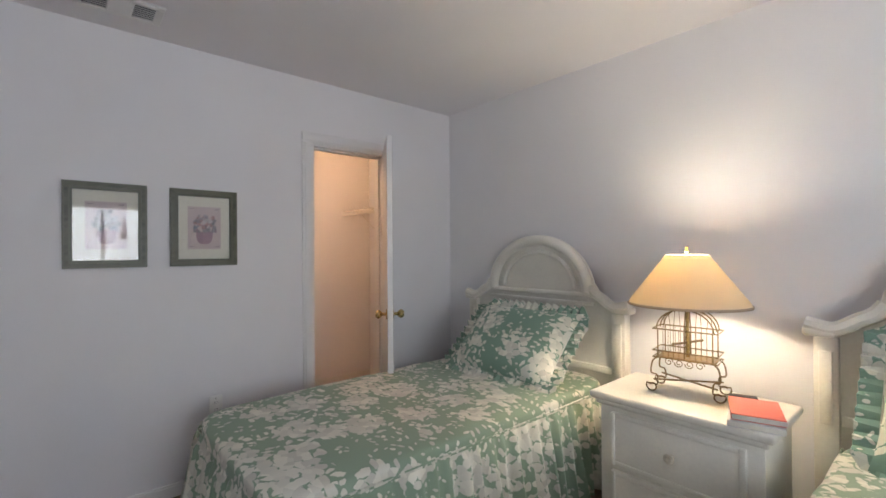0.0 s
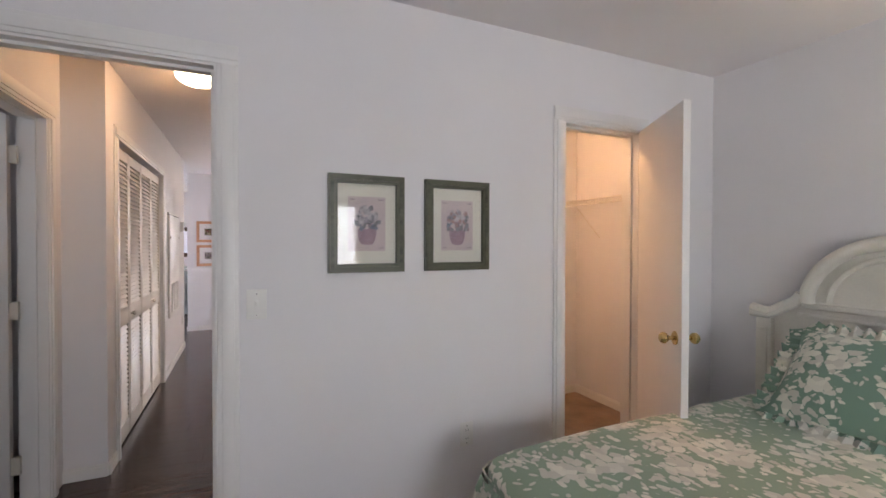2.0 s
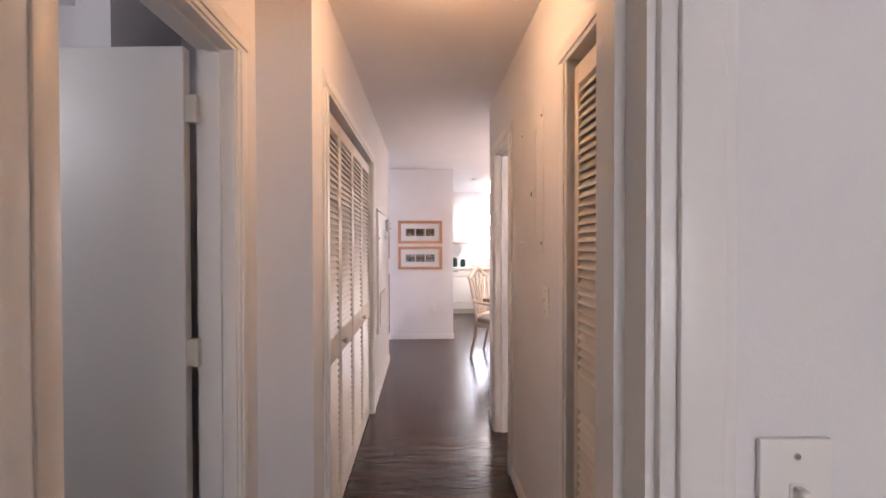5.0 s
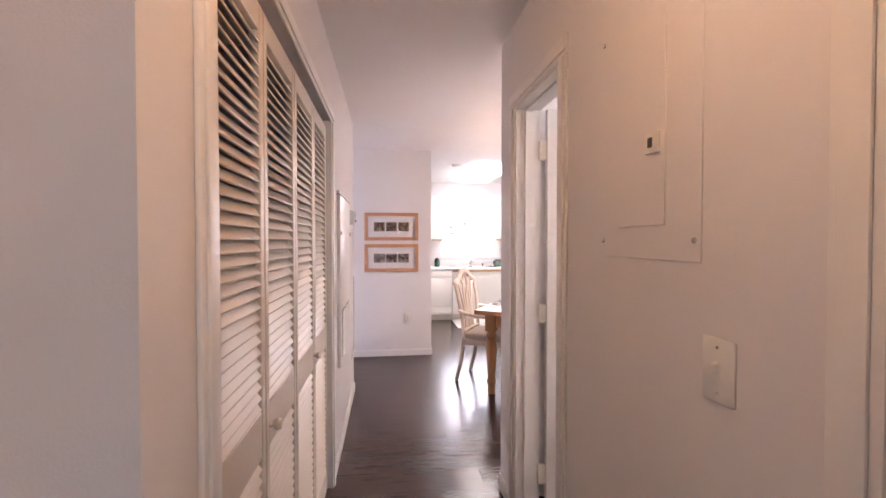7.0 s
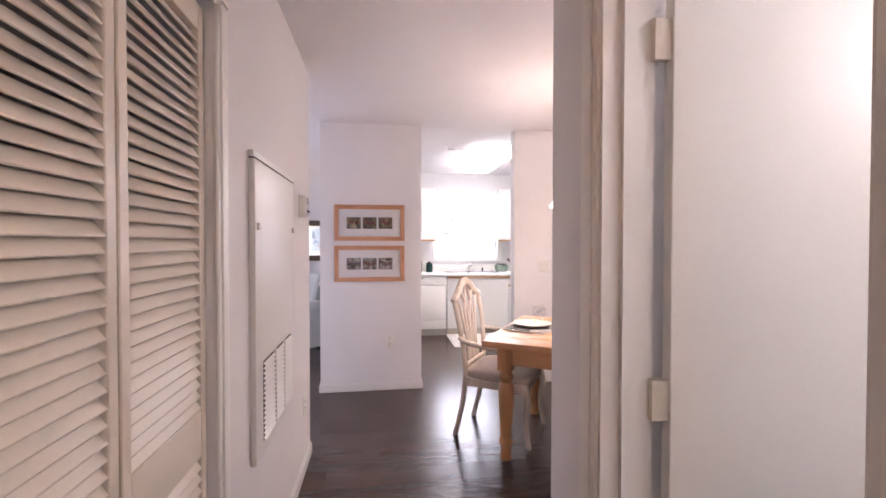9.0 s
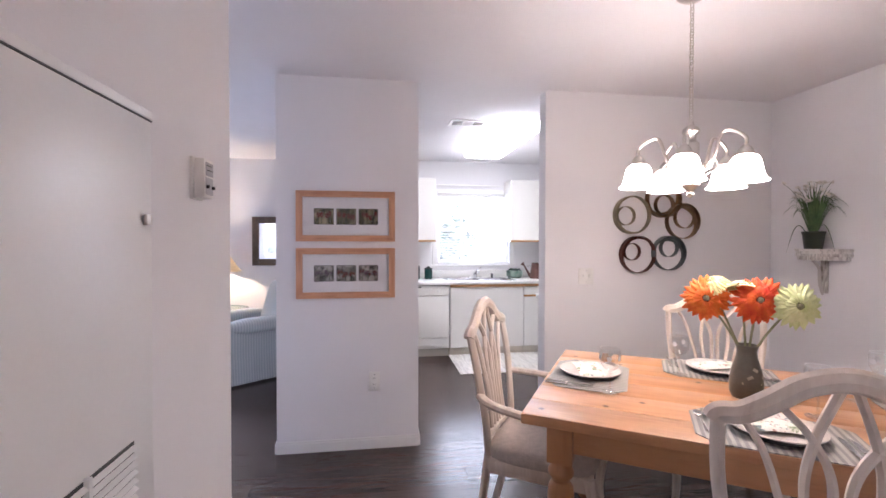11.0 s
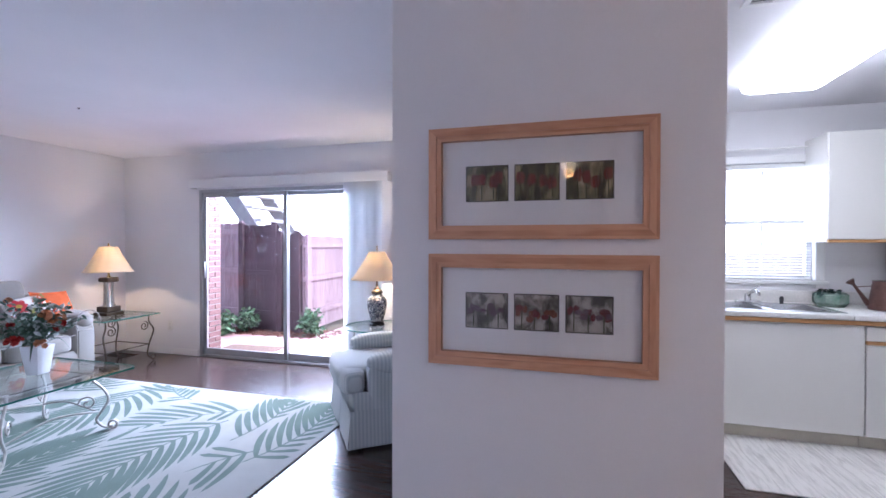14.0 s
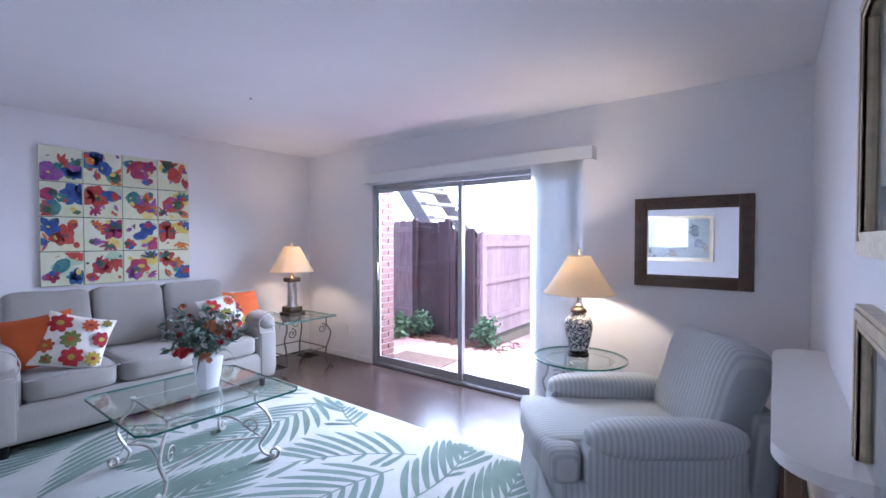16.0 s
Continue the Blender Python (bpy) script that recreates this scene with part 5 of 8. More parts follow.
MATCLOTH = striped("grey_stripe_mat", (0.42, 0.40, 0.36), (0.22, 0.21, 0.20), 14, 0)
NAPKIN = floral("floral_napkin", (0.72, 0.70, 0.64), (0.30, 0.38, 0.40), ((0.50, 0.30, 0.24), (0.32, 0.40, 0.24), (0.62, 0.55, 0.42)), 26, 0.60)
tm = pose(-7.20, 1.09, 0.760, 0, 0, TABLE_TURN)


def on_table(u, v, z=0.0):
    p = tm @ Vector((u, v, z))
    return (p.x, p.y, p.z)


def place_setting(u, v, face, gx, gy):
    t = TABLE_TURN + face
    pm = thing("placemat", on_table(u, v, 0.0), t, "grey striped octagonal cloth placemat on the table", "placemat", "place settings")
    w, d, k = 0.235, 0.165, 0.06
    part("cloth", outline([(-w, -d + k), (-w + k, -d), (w - k, -d), (w, -d + k), (w, d - k), (w - k, d), (-w + k, d), (-w, d - k)], 0.001, 0.004), MATCLOTH, pm)
    pl = thing("dinner_plate", on_table(u, v, 0.004), t, "cream stoneware dinner plate with pink rim on dark plate", "plate", "place settings")
    part("charger", lathe([(0, 0.002), (0.08, 0.002), (0.085, 0.0), (0.125, 0.009), (0.126, 0.012), (0.085, 0.007), (0, 0.007)], 36), DARKPLATE, pl, "dark under-plate")
    part("plate", lathe([(0, 0.010), (0.078, 0.010), (0.082, 0.008), (0.132, 0.022), (0.134, 0.026), (0.131, 0.027), (0.085, 0.015), (0.075, 0.014), (0, 0.014)], 40), STONEWARE, pl)
    part("napkin", pillow(0.19, 0.12, 0.02, pose(0.01, 0.0, 0.026, 0, 4, 20), 8, 0.006), NAPKIN, pl, "folded floral cloth napkin")
    for i, x in enumerate((-0.175, -0.205, 0.17, 0.2)):
        ob = thing("spoon" if i < 2 else "knife", (0, 0, 0), 0, "polished steel spoon on the striped placemat" if i < 2 else "polished steel table knife on the placemat", "cutlery", "place settings")
        ob.matrix_basis = pose(*on_table(u, v, 0.005), 0, 0, t) @ pose(x, 0.0 if i < 2 else -0.07, 0, 0, 0, 3 * (i % 2))
        if i < 2:
            b = tube([(0, -0.09, 0.003), (0, -0.03, 0.004), (0, 0.03, 0.004), (0, 0.05, 0.003)], [0.005, 0.004, 0.003, 0.003], 6, flat=0.4)
            part("handle", b, STEEL, ob)
            part("bowl", puffed(0, 0.075, 0.005, 0.017, 0.028, 0.004, 2.2, 4), STEEL, ob)
        else:
            part("handle", bevelled(-0.006, -0.095, 0.0, 0.006, 0.0, 0.007, 0.002, 1), STEEL, ob)
            part("blade", outline([(-0.006, 0.0), (0.008, 0.0), (0.010, 0.07), (0.0, 0.105), (-0.006, 0.10)], 0.002, 0.004), STEEL, ob)
    g = thing("wine_glass", on_table(u, v, 0.002), t, "clear stemmed wine glass with etched bowl", "wine glass", "place settings")
    g.matrix_basis = pose(*on_table(u, v, 0.004), 0, 0, t) @ pose(gx, gy, 0)
    part("foot", lathe([(0, 0.002), (0.034, 0.001), (0.035, 0.003), (0.01, 0.007), (0.005, 0.012), (0, 0.012)], 24), CRYSTAL, g)
    part("stem", lathe([(0.005, 0.011), (0.004, 0.04), (0.0045, 0.075), (0.009, 0.085)], 12), CRYSTAL, g)
    part("bowl", lathe([(0.006, 0.083), (0.026, 0.094), (0.037, 0.115), (0.039, 0.14), (0.035, 0.168)], 28), CRYSTAL, g)
    for k in range(6):
        a = 6.283 * k / 6
        s = lathe([(0, 0.0008), (0.0085, 0.0008), (0.009, 0)], 12)
        bmesh.ops.transform(s, matrix=pose(0.0388 * math.cos(a), 0.0388 * math.sin(a), 0.135, 0, 90, math.degrees(a)), verts=s.verts)
        part("etched_spot", s, frost, g, "white etched spot")
    part("rim", tube([(0.035 * math.cos(6.283 * k / 24), 0.035 * math.sin(6.283 * k / 24), 0.168) for k in range(24)], 0.0011, 6, closed=True), frost, g)
    for c in g.children:
        for w in c.data.vertices:
            w.co *= 1.08


frost = mat("etched_glass", (0.8, 0.8, 0.82), 0.6, bump=0)
place_setting(-0.62, 0.06, -90, 0.225, 0.10)
place_setting(-0.07, 0.365, 180, 0.172, 0.135)
place_setting(-0.01, -0.352, 0, 0.17, 0.21)
place_setting(0.58, 0.0, 90, 0.20, 0.12)
for u, v in ((0.36, 0.14),):
    tg = thing("tumbler", on_table(u, v), 0, "clear glass tumbler with white bands", "tumbler")
    part("glass", lathe([(0, 0.003), (0.03, 0.001), (0.034, 0.09)], 24), CRYSTAL, tg)
    for z in (0.03, 0.05, 0.07):
        part("band", lathe([(0.0325 + z * 0.03, z), (0.0335 + z * 0.03, z + 0.003), (0.033 + z * 0.03, z + 0.007), (0.032 + z * 0.03, z + 0.003), (0.0325 + z * 0.03, z)], 24), frost, tg)

va = thing("flower_vase", on_table(-0.02, 0.02), 20, "taupe stoneware vase of orange and lime daisies", "vase")
part("vase", lathe([(0, 0.004), (0.05, 0.0), (0.058, 0.02), (0.059, 0.06), (0.052, 0.11), (0.037, 0.16), (0.034, 0.185), (0.040, 0.208), (0.037, 0.209), (0.030, 0.185), (0, 0.17)], 32), mat("taupe_glaze", (0.13, 0.12, 0.095), 0.3, vary=0.4, scale=9, fine=60, bump=0.06), va)
for k in range(5):
    a = radians(-70 + 20 * k)
    z = 0.06 + 0.03 * (k % 3)
    s = pillow(0.022, 0.012, 0.002, pose(0.058 * math.cos(a) * (1 - (z - 0.05)), 0.058 * math.sin(a) * (1 - (z - 0.05)), z, 90, 30 * (-1) ** k, 90 + math.degrees(a)), 4)
    part("painted_leaf", s, mat("cream_slip", (0.5, 0.45, 0.36), 0.5), va, "cream painted leaf")
STEMG = mat("flower_stem", (0.24, 0.24, 0.13), 0.6)


def daisy(head, facing, radius, colour, eye, seed):
    rnd = random.Random(seed)
    m = look(head, Vector(head) + Vector(facing)) @ pose(0, 0, 0, 180, 0, 0)
    stem = spline([(0, 0, 0.12), (head[0] * 0.35, head[1] * 0.35, 0.24), tuple(Vector(head) - 0.03 * Vector(facing))], 6)
    part("stem", tube(stem, 0.0045, 6), STEMG, va)
    for ring, (n, r, lift) in enumerate(((24, 1.0, -0.008), (20, 0.82, 0.004), (16, 0.56, 0.014))):
        for i in range(n):
            a = 6.283 * (i + 0.5 * ring) / n + rnd.uniform(-0.06, 0.06)
            L, w = radius * r * rnd.uniform(0.88, 1.06), radius * 0.115
            bm = bmesh.new()
            pr = []
            for k in range(6):
                t = k / 5
                ww = w * (0.45 + 0.75 * t) if t < 0.8 else w * (1.05 - 0.9 * (t - 0.8) / 0.2)
                zz = lift + 0.012 * math.sin(t * 2.6) - 0.012 * t * t + rnd.uniform(-0.001, 0.001)
                pr.append([bm.verts.new((L * t * math.cos(a) - s * ww * math.sin(a), L * t * math.sin(a) + s * ww * math.cos(a), zz + (0.004 if s == 0 else 0))) for s in (-1, 0, 1)])
            for p, q in zip(pr, pr[1:]):
                for k in range(2):
                    bm.faces.new((p[k], p[k + 1], q[k + 1], q[k]))
            bmesh.ops.transform(bm, matrix=m, verts=bm.verts)
            part("petal", bm, colour, va)
    e = lathe([(0, 0.024), (0.014, 0.024), (0.024, 0.020), (0.027, 0.012), (0, 0.004)], 20, ripple=10, depth=0.10)
    bmesh.ops.transform(e, matrix=m, verts=e.verts)
    ey = part("flower_eye", e, eye, va, "dark flower centre")
    e = lathe([(0, 0.031), (0.006, 0.030), (0.011, 0.0245), (0, 0.022)], 16)
    bmesh.ops.transform(e, matrix=m, verts=e.verts)
    part("pollen_button", e, POLLEN, ey, "grey-green button")


ORANGE = mat("orange_petal", (0.74, 0.10, 0.012), 0.7, vary=0.5, scale=22, second=(0.86, 0.24, 0.03), bump=0.1)
REDOR = mat("red_orange_petal", (0.62, 0.03, 0.012), 0.7, vary=0.5, scale=22, second=(0.82, 0.15, 0.02), bump=0.1)
LIME = mat("lime_petal", (0.55, 0.62, 0.26), 0.7, vary=0.3, scale=18, second=(0.70, 0.72, 0.42), bump=0.1)
BUTTER = mat("butter_petal", (0.80, 0.68, 0.32), 0.7, vary=0.3, scale=18, bump=0.1)
EYE = mat("flower_centre", (0.10, 0.012, 0.012), 0.9, vary=0.6, scale=200, fine=400, bump=0.8)
POLLEN = mat("pollen", (0.36, 0.34, 0.22), 0.9, vary=0.6, scale=200, fine=400, bump=0.8)
EYEG = mat("green_flower_centre", (0.15, 0.18, 0.05), 0.9, vary=0.6, scale=200, fine=400, bump=0.8)
va_inv = va.matrix_basis.inverted()
toward = Vector((0.84, -0.68, 0.12)).normalized()
for (dx, dy, z), face, r, c, e, sd in (((-0.10, -0.10, 0.385), (0.80, -0.6, 0.1), 0.096, ORANGE, EYE, 1), ((0.02, 0.035, 0.39), (0.82, -0.55, 0.1), 0.099, REDOR, EYE, 2), ((0.09, 0.13, 0.375), (0.85, -0.35, 0.05), 0.092, LIME, EYEG, 3),
                                       ((-0.11, -0.07, 0.44), (0.2, -0.5, 0.8), 0.074, BUTTER, EYEG, 4), ((-0.05, 0.02, 0.43), (-0.3, 0.2, 0.9), 0.080, BUTTER, EYEG, 5)):
    h = va_inv @ (Vector(va.matrix_basis.translation) + Vector((dx, dy, z)))
    f = va_inv.to_3x3() @ Vector(face)
    daisy(tuple(h), tuple(f), r, c, e, sd)

# chandelier
chd = thing("chandelier", (-7.41, 0.97, 0), 10, "five-arm brushed nickel chandelier with lit white glass bells", "chandelier")
part("canopy", lathe([(0, H - 0.001), (0.06, H - 0.001), (0.06, H - 0.012), (0.035, H - 0.03), (0.012, H - 0.038), (0, H - 0.038)], 24), NICKEL, chd)
nl = 22
for i in range(nl):
    z = 1.89 + (H - 0.04 - 1.89) * (i + 0.5) / nl
    ring = [(0.009 * math.cos(a), 0, z + 0.019 * math.sin(a)) for a in (6.283 * k / 10 for k in range(10))]
    if i % 2:
        ring = [(y, x, zz) for x, y, zz in ring]
    part("chain_link", tube(ring, 0.0023, 5, closed=True), NICKEL, chd)
part("column", lathe([(0, 1.87), (0.008, 1.865), (0.012, 1.845), (0.030, 1.83), (0.036, 1.815), (0.022, 1.80), (0.020, 1.78), (0.033, 1.765), (0.034, 1.63), (0.026, 1.615), (0.034, 1.60), (0.036, 1.585), (0.018, 1.565), (0.010, 1.555), (0.015, 1.545), (0.006, 1.532), (0, 1.53)], 24), NICKEL, chd)
BELL = glow("lit_white_glass", (1, 0.83, 0.72), 14.0)
for i in range(5):
    a = radians(72 * i + 18)
    ca, sa = math.cos(a), math.sin(a)
    R = 0.208
    arm = spline([(0.03, 1.64), (0.075, 1.655), (0.10, 1.72), (0.125, 1.79), (0.165, 1.79), (R, 1.755), (R, 1.715)], 7)
    arm2 = [(p.x * ca, p.x * sa, p.y) for p in (Vector((q[0], q[1])) for q in arm)]
    part("arm", tube(arm2, 0.007, 8), NICKEL, chd)
    part("arm_scroll", tube([((0.085 + q.x) * ca, (0.085 + q.x) * sa, 1.665 + q.z) for q in spiral((0, 0, 0), 0.032, 0.008, 200, 640, "xz", 18)], 0.0045, 6), NICKEL, chd)
    at = (R * ca, R * sa, 0)
    part("socket_cup", lathe([(0, 1.725), (0.014, 1.722), (0.027, 1.705), (0.032, 1.685), (0.028, 1.68), (0, 1.68)], 18, at), NICKEL, chd)
    part("glass_bell", lathe([(0.026, 1.686), (0.041, 1.679), (0.052, 1.662), (0.057, 1.636), (0.063, 1.608), (0.072, 1.590), (0.081, 1.583), (0.079, 1.580), (0.068, 1.589), (0.059, 1.610), (0.053, 1.637), (0.046, 1.662), (0, 1.680)], 28, at), BELL, chd, "glowing white bell glass")

for c in chd.children:
    if not c.name.startswith(("canopy", "chain_link")):
        c.location.z += 0.04

# rings on the wall
ra2 = thing("wall_sculpture", (-8.645, 0, 0), 0, "wall sculpture of overlapping metal rings in bronze and grey", "wall art")
RINGM = [mat("ring_metal_%d" % i, c, 0.45, 0.75, vary=0.45, scale=14, bump=0.12) for i, c in enumerate(((0.34, 0.29, 0.19), (0.30, 0.19, 0.10), (0.36, 0.25, 0.15), (0.13, 0.045, 0.030), (0.17, 0.19, 0.19)))]


def crescent(y, z, r, ri, ang, depth, material, off):
    """A ring band with a smaller one that touches it inside, and a plate between their rims on one side."""
    d = Vector((math.cos(radians(ang)), math.sin(radians(ang))))
    cy, cz = y + d.x * (r - ri) * 0.66, z + d.y * (r - ri) * 0.66
    for (a, b, q, w) in ((y, z, r, depth), (cy, cz, ri, depth * 0.8)):
        bm = bmesh.new()
        n = 44
        vs = []
        for k in range(n):
            t = 6.283 * k / n
            vs.append([bm.verts.new((off + x, a + rr * math.cos(t), b + rr * math.sin(t))) for x, rr in ((0, q), (w, q), (w, q - 0.003), (0, q - 0.003))])
        for k in range(n):
            p, s = vs[k], vs[(k + 1) % n]
            for j in range(4):
                bm.faces.new((p[j], p[(j + 1) % 4], s[(j + 1) % 4], s[j]))
        part("ring", bm, material, ra2)
    bm = bmesh.new()
    n = 30
    rows = []
    for k in range(n + 1):
        t = radians(ang) - 1.9 + 3.8 * k / n
        o = Vector((y + (r - 0.004) * math.cos(t), z + (r - 0.004) * math.sin(t)))
        fade = math.cos((k / n - 0.5) * math.pi)
        i2 = o + (Vector((cy, cz)) - o).normalized() * min(0.034 * fade + 0.002, (Vector((cy, cz)) - o).length)
        rows.append([bm.verts.new((off + x, p.x, p.y)) for x, p in ((0.008, o), (0.011, o), (0.011, i2), (0.008, i2))])
    for p, q in zip(rows, rows[1:]):
        for j in range(4):
            bm.faces.new((p[j], q[j], q[(j + 1) % 4], p[(j + 1) % 4]))
    part("crescent_plate", bm, material, ra2)


crescent(1.447, 1.576, 0.138, 0.068, 188, 0.045, RINGM[0], 0.004)
crescent(1.688, 1.690, 0.132, 0.072, 285, 0.050, RINGM[1], 0.012)
crescent(1.850, 1.535, 0.130, 0.080, 55, 0.045, RINGM[2], 0.006)
crescent(1.490, 1.290, 0.134, 0.062, 155, 0.045, RINGM[3], 0.010)
crescent(1.742, 1.300, 0.126, 0.068, 85, 0.050, RINGM[4], 0.003)

# corner shelf with plant
DISTRESS = wood("distressed_white", (0.18, 0.15, 0.13), (0.76, 0.74, 0.70), (14, 14, 3), 0.7)
sh = thing("wall_shelf", (-8.225, 2.62, 1.335), 0, "distressed white half-round wall shelf on a bracket", "shelf")
half = [(0.18 * math.cos(math.pi * i / 18), -0.15 * math.sin(math.pi * i / 18)) for i in range(19)]
for z0, z1, k in ((-0.014, 0.0, 1.0), (-0.032, -0.0145, 0.94), (-0.05, -0.0325, 0.98), (-0.075, -0.0505, 0.90)):
    part("shelf_board", outline([(x * k, y * k) for x, y in half], z0, z1), DISTRESS, sh)
part("bracket", tube(spline([(0, -0.10, -0.076), (0, -0.05, -0.13), (0, -0.045, -0.22), (0, -0.02, -0.31)], 6), [0.009] * 18 + [0.005], 8), mat("bracket_paint", (0.52, 0.49, 0.47), 0.6), sh, "thin grey bracket")
part("back_plate", bevelled(-0.025, -0.012, -0.30, 0.025, 0, -0.076, 0.005, 2), DISTRESS, sh)
LEAFG = mat("grass_leaf", (0.035, 0.085, 0.03), 0.55, vary=0.5, scale=20, second=(0.10, 0.17, 0.06))
pp = thing("potted_plant", (-8.24, 2.54, 1.335), 0, "grassy green plant with white buds in dark pot", "potted plant")
part("pot", lathe([(0, 0.002), (0.05, 0), (0.062, 0.10), (0.066, 0.105), (0.064, 0.118), (0.056, 0.116), (0.05, 0.095), (0, 0.09)], 24), mat("dark_green_pot", (0.025, 0.035, 0.022), 0.4), pp)
rnd = random.Random(5)


def blade(base, tip, width, bend, n=7):
    bm = bmesh.new()
    b, t = Vector(base), Vector(tip)
    side = (t - b).cross(Vector((0, 0, 1)))
    side = side.normalized() if side.length > 1e-4 else Vector((1, 0, 0))
    rows = []
    for k in range(n):
        u = k / (n - 1)
        p = b.lerp(t, u) + Vector((0, 0, bend * math.sin(math.pi * u)))
        w = width * (1 - u) ** 0.6 * (0.5 + min(1, u * 4) * 0.5)
        rows.append([bm.verts.new(p - side * w), bm.verts.new(p + Vector((0, 0, -w * 0.5))), bm.verts.new(p + side * w)])
    for p, q in zip(rows, rows[1:]):
        for j in range(2):
            bm.faces.new((p[j], p[j + 1], q[j + 1], q[j]))
    return bm


for i in range(88):
    a, r = rnd.uniform(0, 6.283), rnd.uniform(0.03, 0.19)
    hgt = rnd.uniform(0.16, 0.40)
    y = r * math.sin(a)
    part("leaf", blade((0.02 * math.cos(a), 0.02 * math.sin(a), 0.10), (r * math.cos(a), min(y, 0.06), 0.10 + hgt * (1 - r * 2.2)), 0.0062, 0.12 * r / 0.17), LEAFG, pp)
BUD = mat("white_bud", (0.72, 0.68, 0.62), 0.8)
for i in range(30):
    a, r = rnd.uniform(0, 6.283), rnd.uniform(0.04, 0.18)
    tip = Vector((r * math.cos(a), min(r * math.sin(a), 0.05), rnd.uniform(0.31, 0.46)))
    part("flower_stem", tube(spline([(0, 0, 0.1), tuple(tip * 0.6 + Vector((0, 0, 0.1))), tuple(tip)], 4), 0.0015, 4), LEAFG, pp)
    bm = bmesh.new()
    for k in range(6):
        m = Matrix.Translation(tip) @ Euler((rnd.uniform(-1.2, 1.2), rnd.uniform(-1.2, 1.2), 1.05 * k)).to_matrix().to_4x4()
        bm.faces.new([bm.verts.new(m @ Vector(q)) for q in ((0, 0, 0), (0.008, 0.007, 0.003), (0.006, 0.018, 0.004), (-0.006, 0.018, 0.004), (-0.008, 0.007, 0.003))])
    part("bud", bm, BUD, pp, "small white bloom")
for s_ in (-1, 1):
    part("trailing_leaf", blade((0.03 * s_, -0.02, 0.10), (0.17 * s_, -0.03, -0.03), 0.006, 0.12, 9), LEAFG, pp)
# striped cloth hung from a rod on the dining wall
hc = thing("hanging_cloth", (-7.42, 2.62, 0), 0, "striped cloth hanging from a short wall rod", "wall hanging")
STRIPE = striped("autumn_stripe", (0.42, 0.26, 0.12), (0.16, 0.20, 0.15), 9, 0)
part("rod", tube([(-0.24, -0.05, 2.03), (0.24, -0.05, 2.03)], 0.007, 8), BLACK, hc)
for s in (-0.20, 0.20):
    part("hook", tube(spline([(s, 0, 2.06), (s, -0.04, 2.06), (s, -0.055, 2.03), (s, -0.03, 2.015)], 5), 0.005, 6), BLACK, hc)
bm = bmesh.new()
rows = []
for k in range(8):
    rows.append([bm.verts.new((-0.19 + 0.38 * i / 24 * 1.0 + 0.0, -0.05 + 0.014 * math.sin(i * 0.9) * (0.4 + k / 8), 2.02 - 0.36 * k / 7)) for i in range(25)])
for p, q in zip(rows, rows[1:]):
    for i in range(24):
        bm.faces.new((p[i], p[i + 1], q[i + 1], q[i]))
bmesh.ops.solidify(bm, geom=bm.faces[:], thickness=0.003)
part("cloth", bm, STRIPE, hc, "cloth with brown and green stripes")

# ---- kitchen ----
LAMINATE = mat("white_laminate", (0.76, 0.74, 0.70), 0.35, vary=0.04, scale=2, bump=0.02)
COUNTER = mat("speckled_counter", (0.74, 0.72, 0.69), 0.35, vary=0.12, scale=60, fine=240, bump=0.01)
OAKTRIM = wood("oak_pull_strip", (0.32, 0.15, 0.05), (0.50, 0.27, 0.11), (12, 1.5, 12), 0.4)
kw = thing("window_kitchen", (-11.46, 0.905, 1.55), 0, "kitchen window with white mini blinds and frame", "window", "", "structure")
for y0, z0, y1, z1 in ((-0.495, -0.47, -0.455, 0.47), (0.455, -0.47, 0.495, 0.47), (-0.455, -0.47, 0.455, -0.43), (-0.455, 0.43, 0.455, 0.47), (-0.455, -0.02, 0.455, 0.015)):
    part("window_frame", bevelled(-0.09, y0, z0, -0.045, y1, z1, 0.004, 1), TRIM, kw)
for i in range(2):
    part("muntin", bevelled(-0.075, -0.155 + 0.31 * i - 0.008, -0.43, -0.06, -0.155 + 0.31 * i + 0.008, 0.43, 0.002, 1), TRIM, kw)
for y0, z0, y1, z1 in ((-0.56, -0.53, -0.495, 0.53), (0.495, -0.53, 0.56, 0.53), (-0.495, 0.47, 0.495, 0.53), (-0.58, -0.50, 0.58, -0.472)):
    part("window_trim", bevelled(0.0005, y0, z0, 0.016 if z1 > -0.4 else 0.03, y1, z1, 0.004, 1), TRIM, kw)
bm = bmesh.new()
box(bm, -0.07, -0.455, -0.43, -0.066, 0.455, 0.43)
g = part("pane", bm, GLASS, kw)
g.visible_shadow = False
kb = thing("window_blind", (-11.475, 0.905, 1.55), 0, "white mini blind lowered in the kitchen window", "blind")
part("head_rail", bevelled(-0.02, -0.485, 0.43, 0.012, 0.485, 0.465, 0.003, 1), PLASTIC, kb)
slat = mesh_of("blind_slat", bevelled(-0.0115, -0.48, -0.0006, 0.0115, 0.48, 0.0006, 0.0003, 1), PLASTIC)
for i in range(40):
    s = new("blind_slat", slat)
    s.parent = kb
    s.matrix_basis = pose(-0.006, 0, -0.45 + 0.022 * i, 0, 12, 0)
for y in (-0.33, 0, 0.33):
    part("ladder_cord", tube([(0.008, y, -0.46), (0.008, y, 0.43)], 0.0012, 4), PLASTIC, kb)
part("bottom_rail", bevelled(-0.017, -0.48, -0.468, 0.010, 0.48, -0.456, 0.002, 1), PLASTIC, kb)
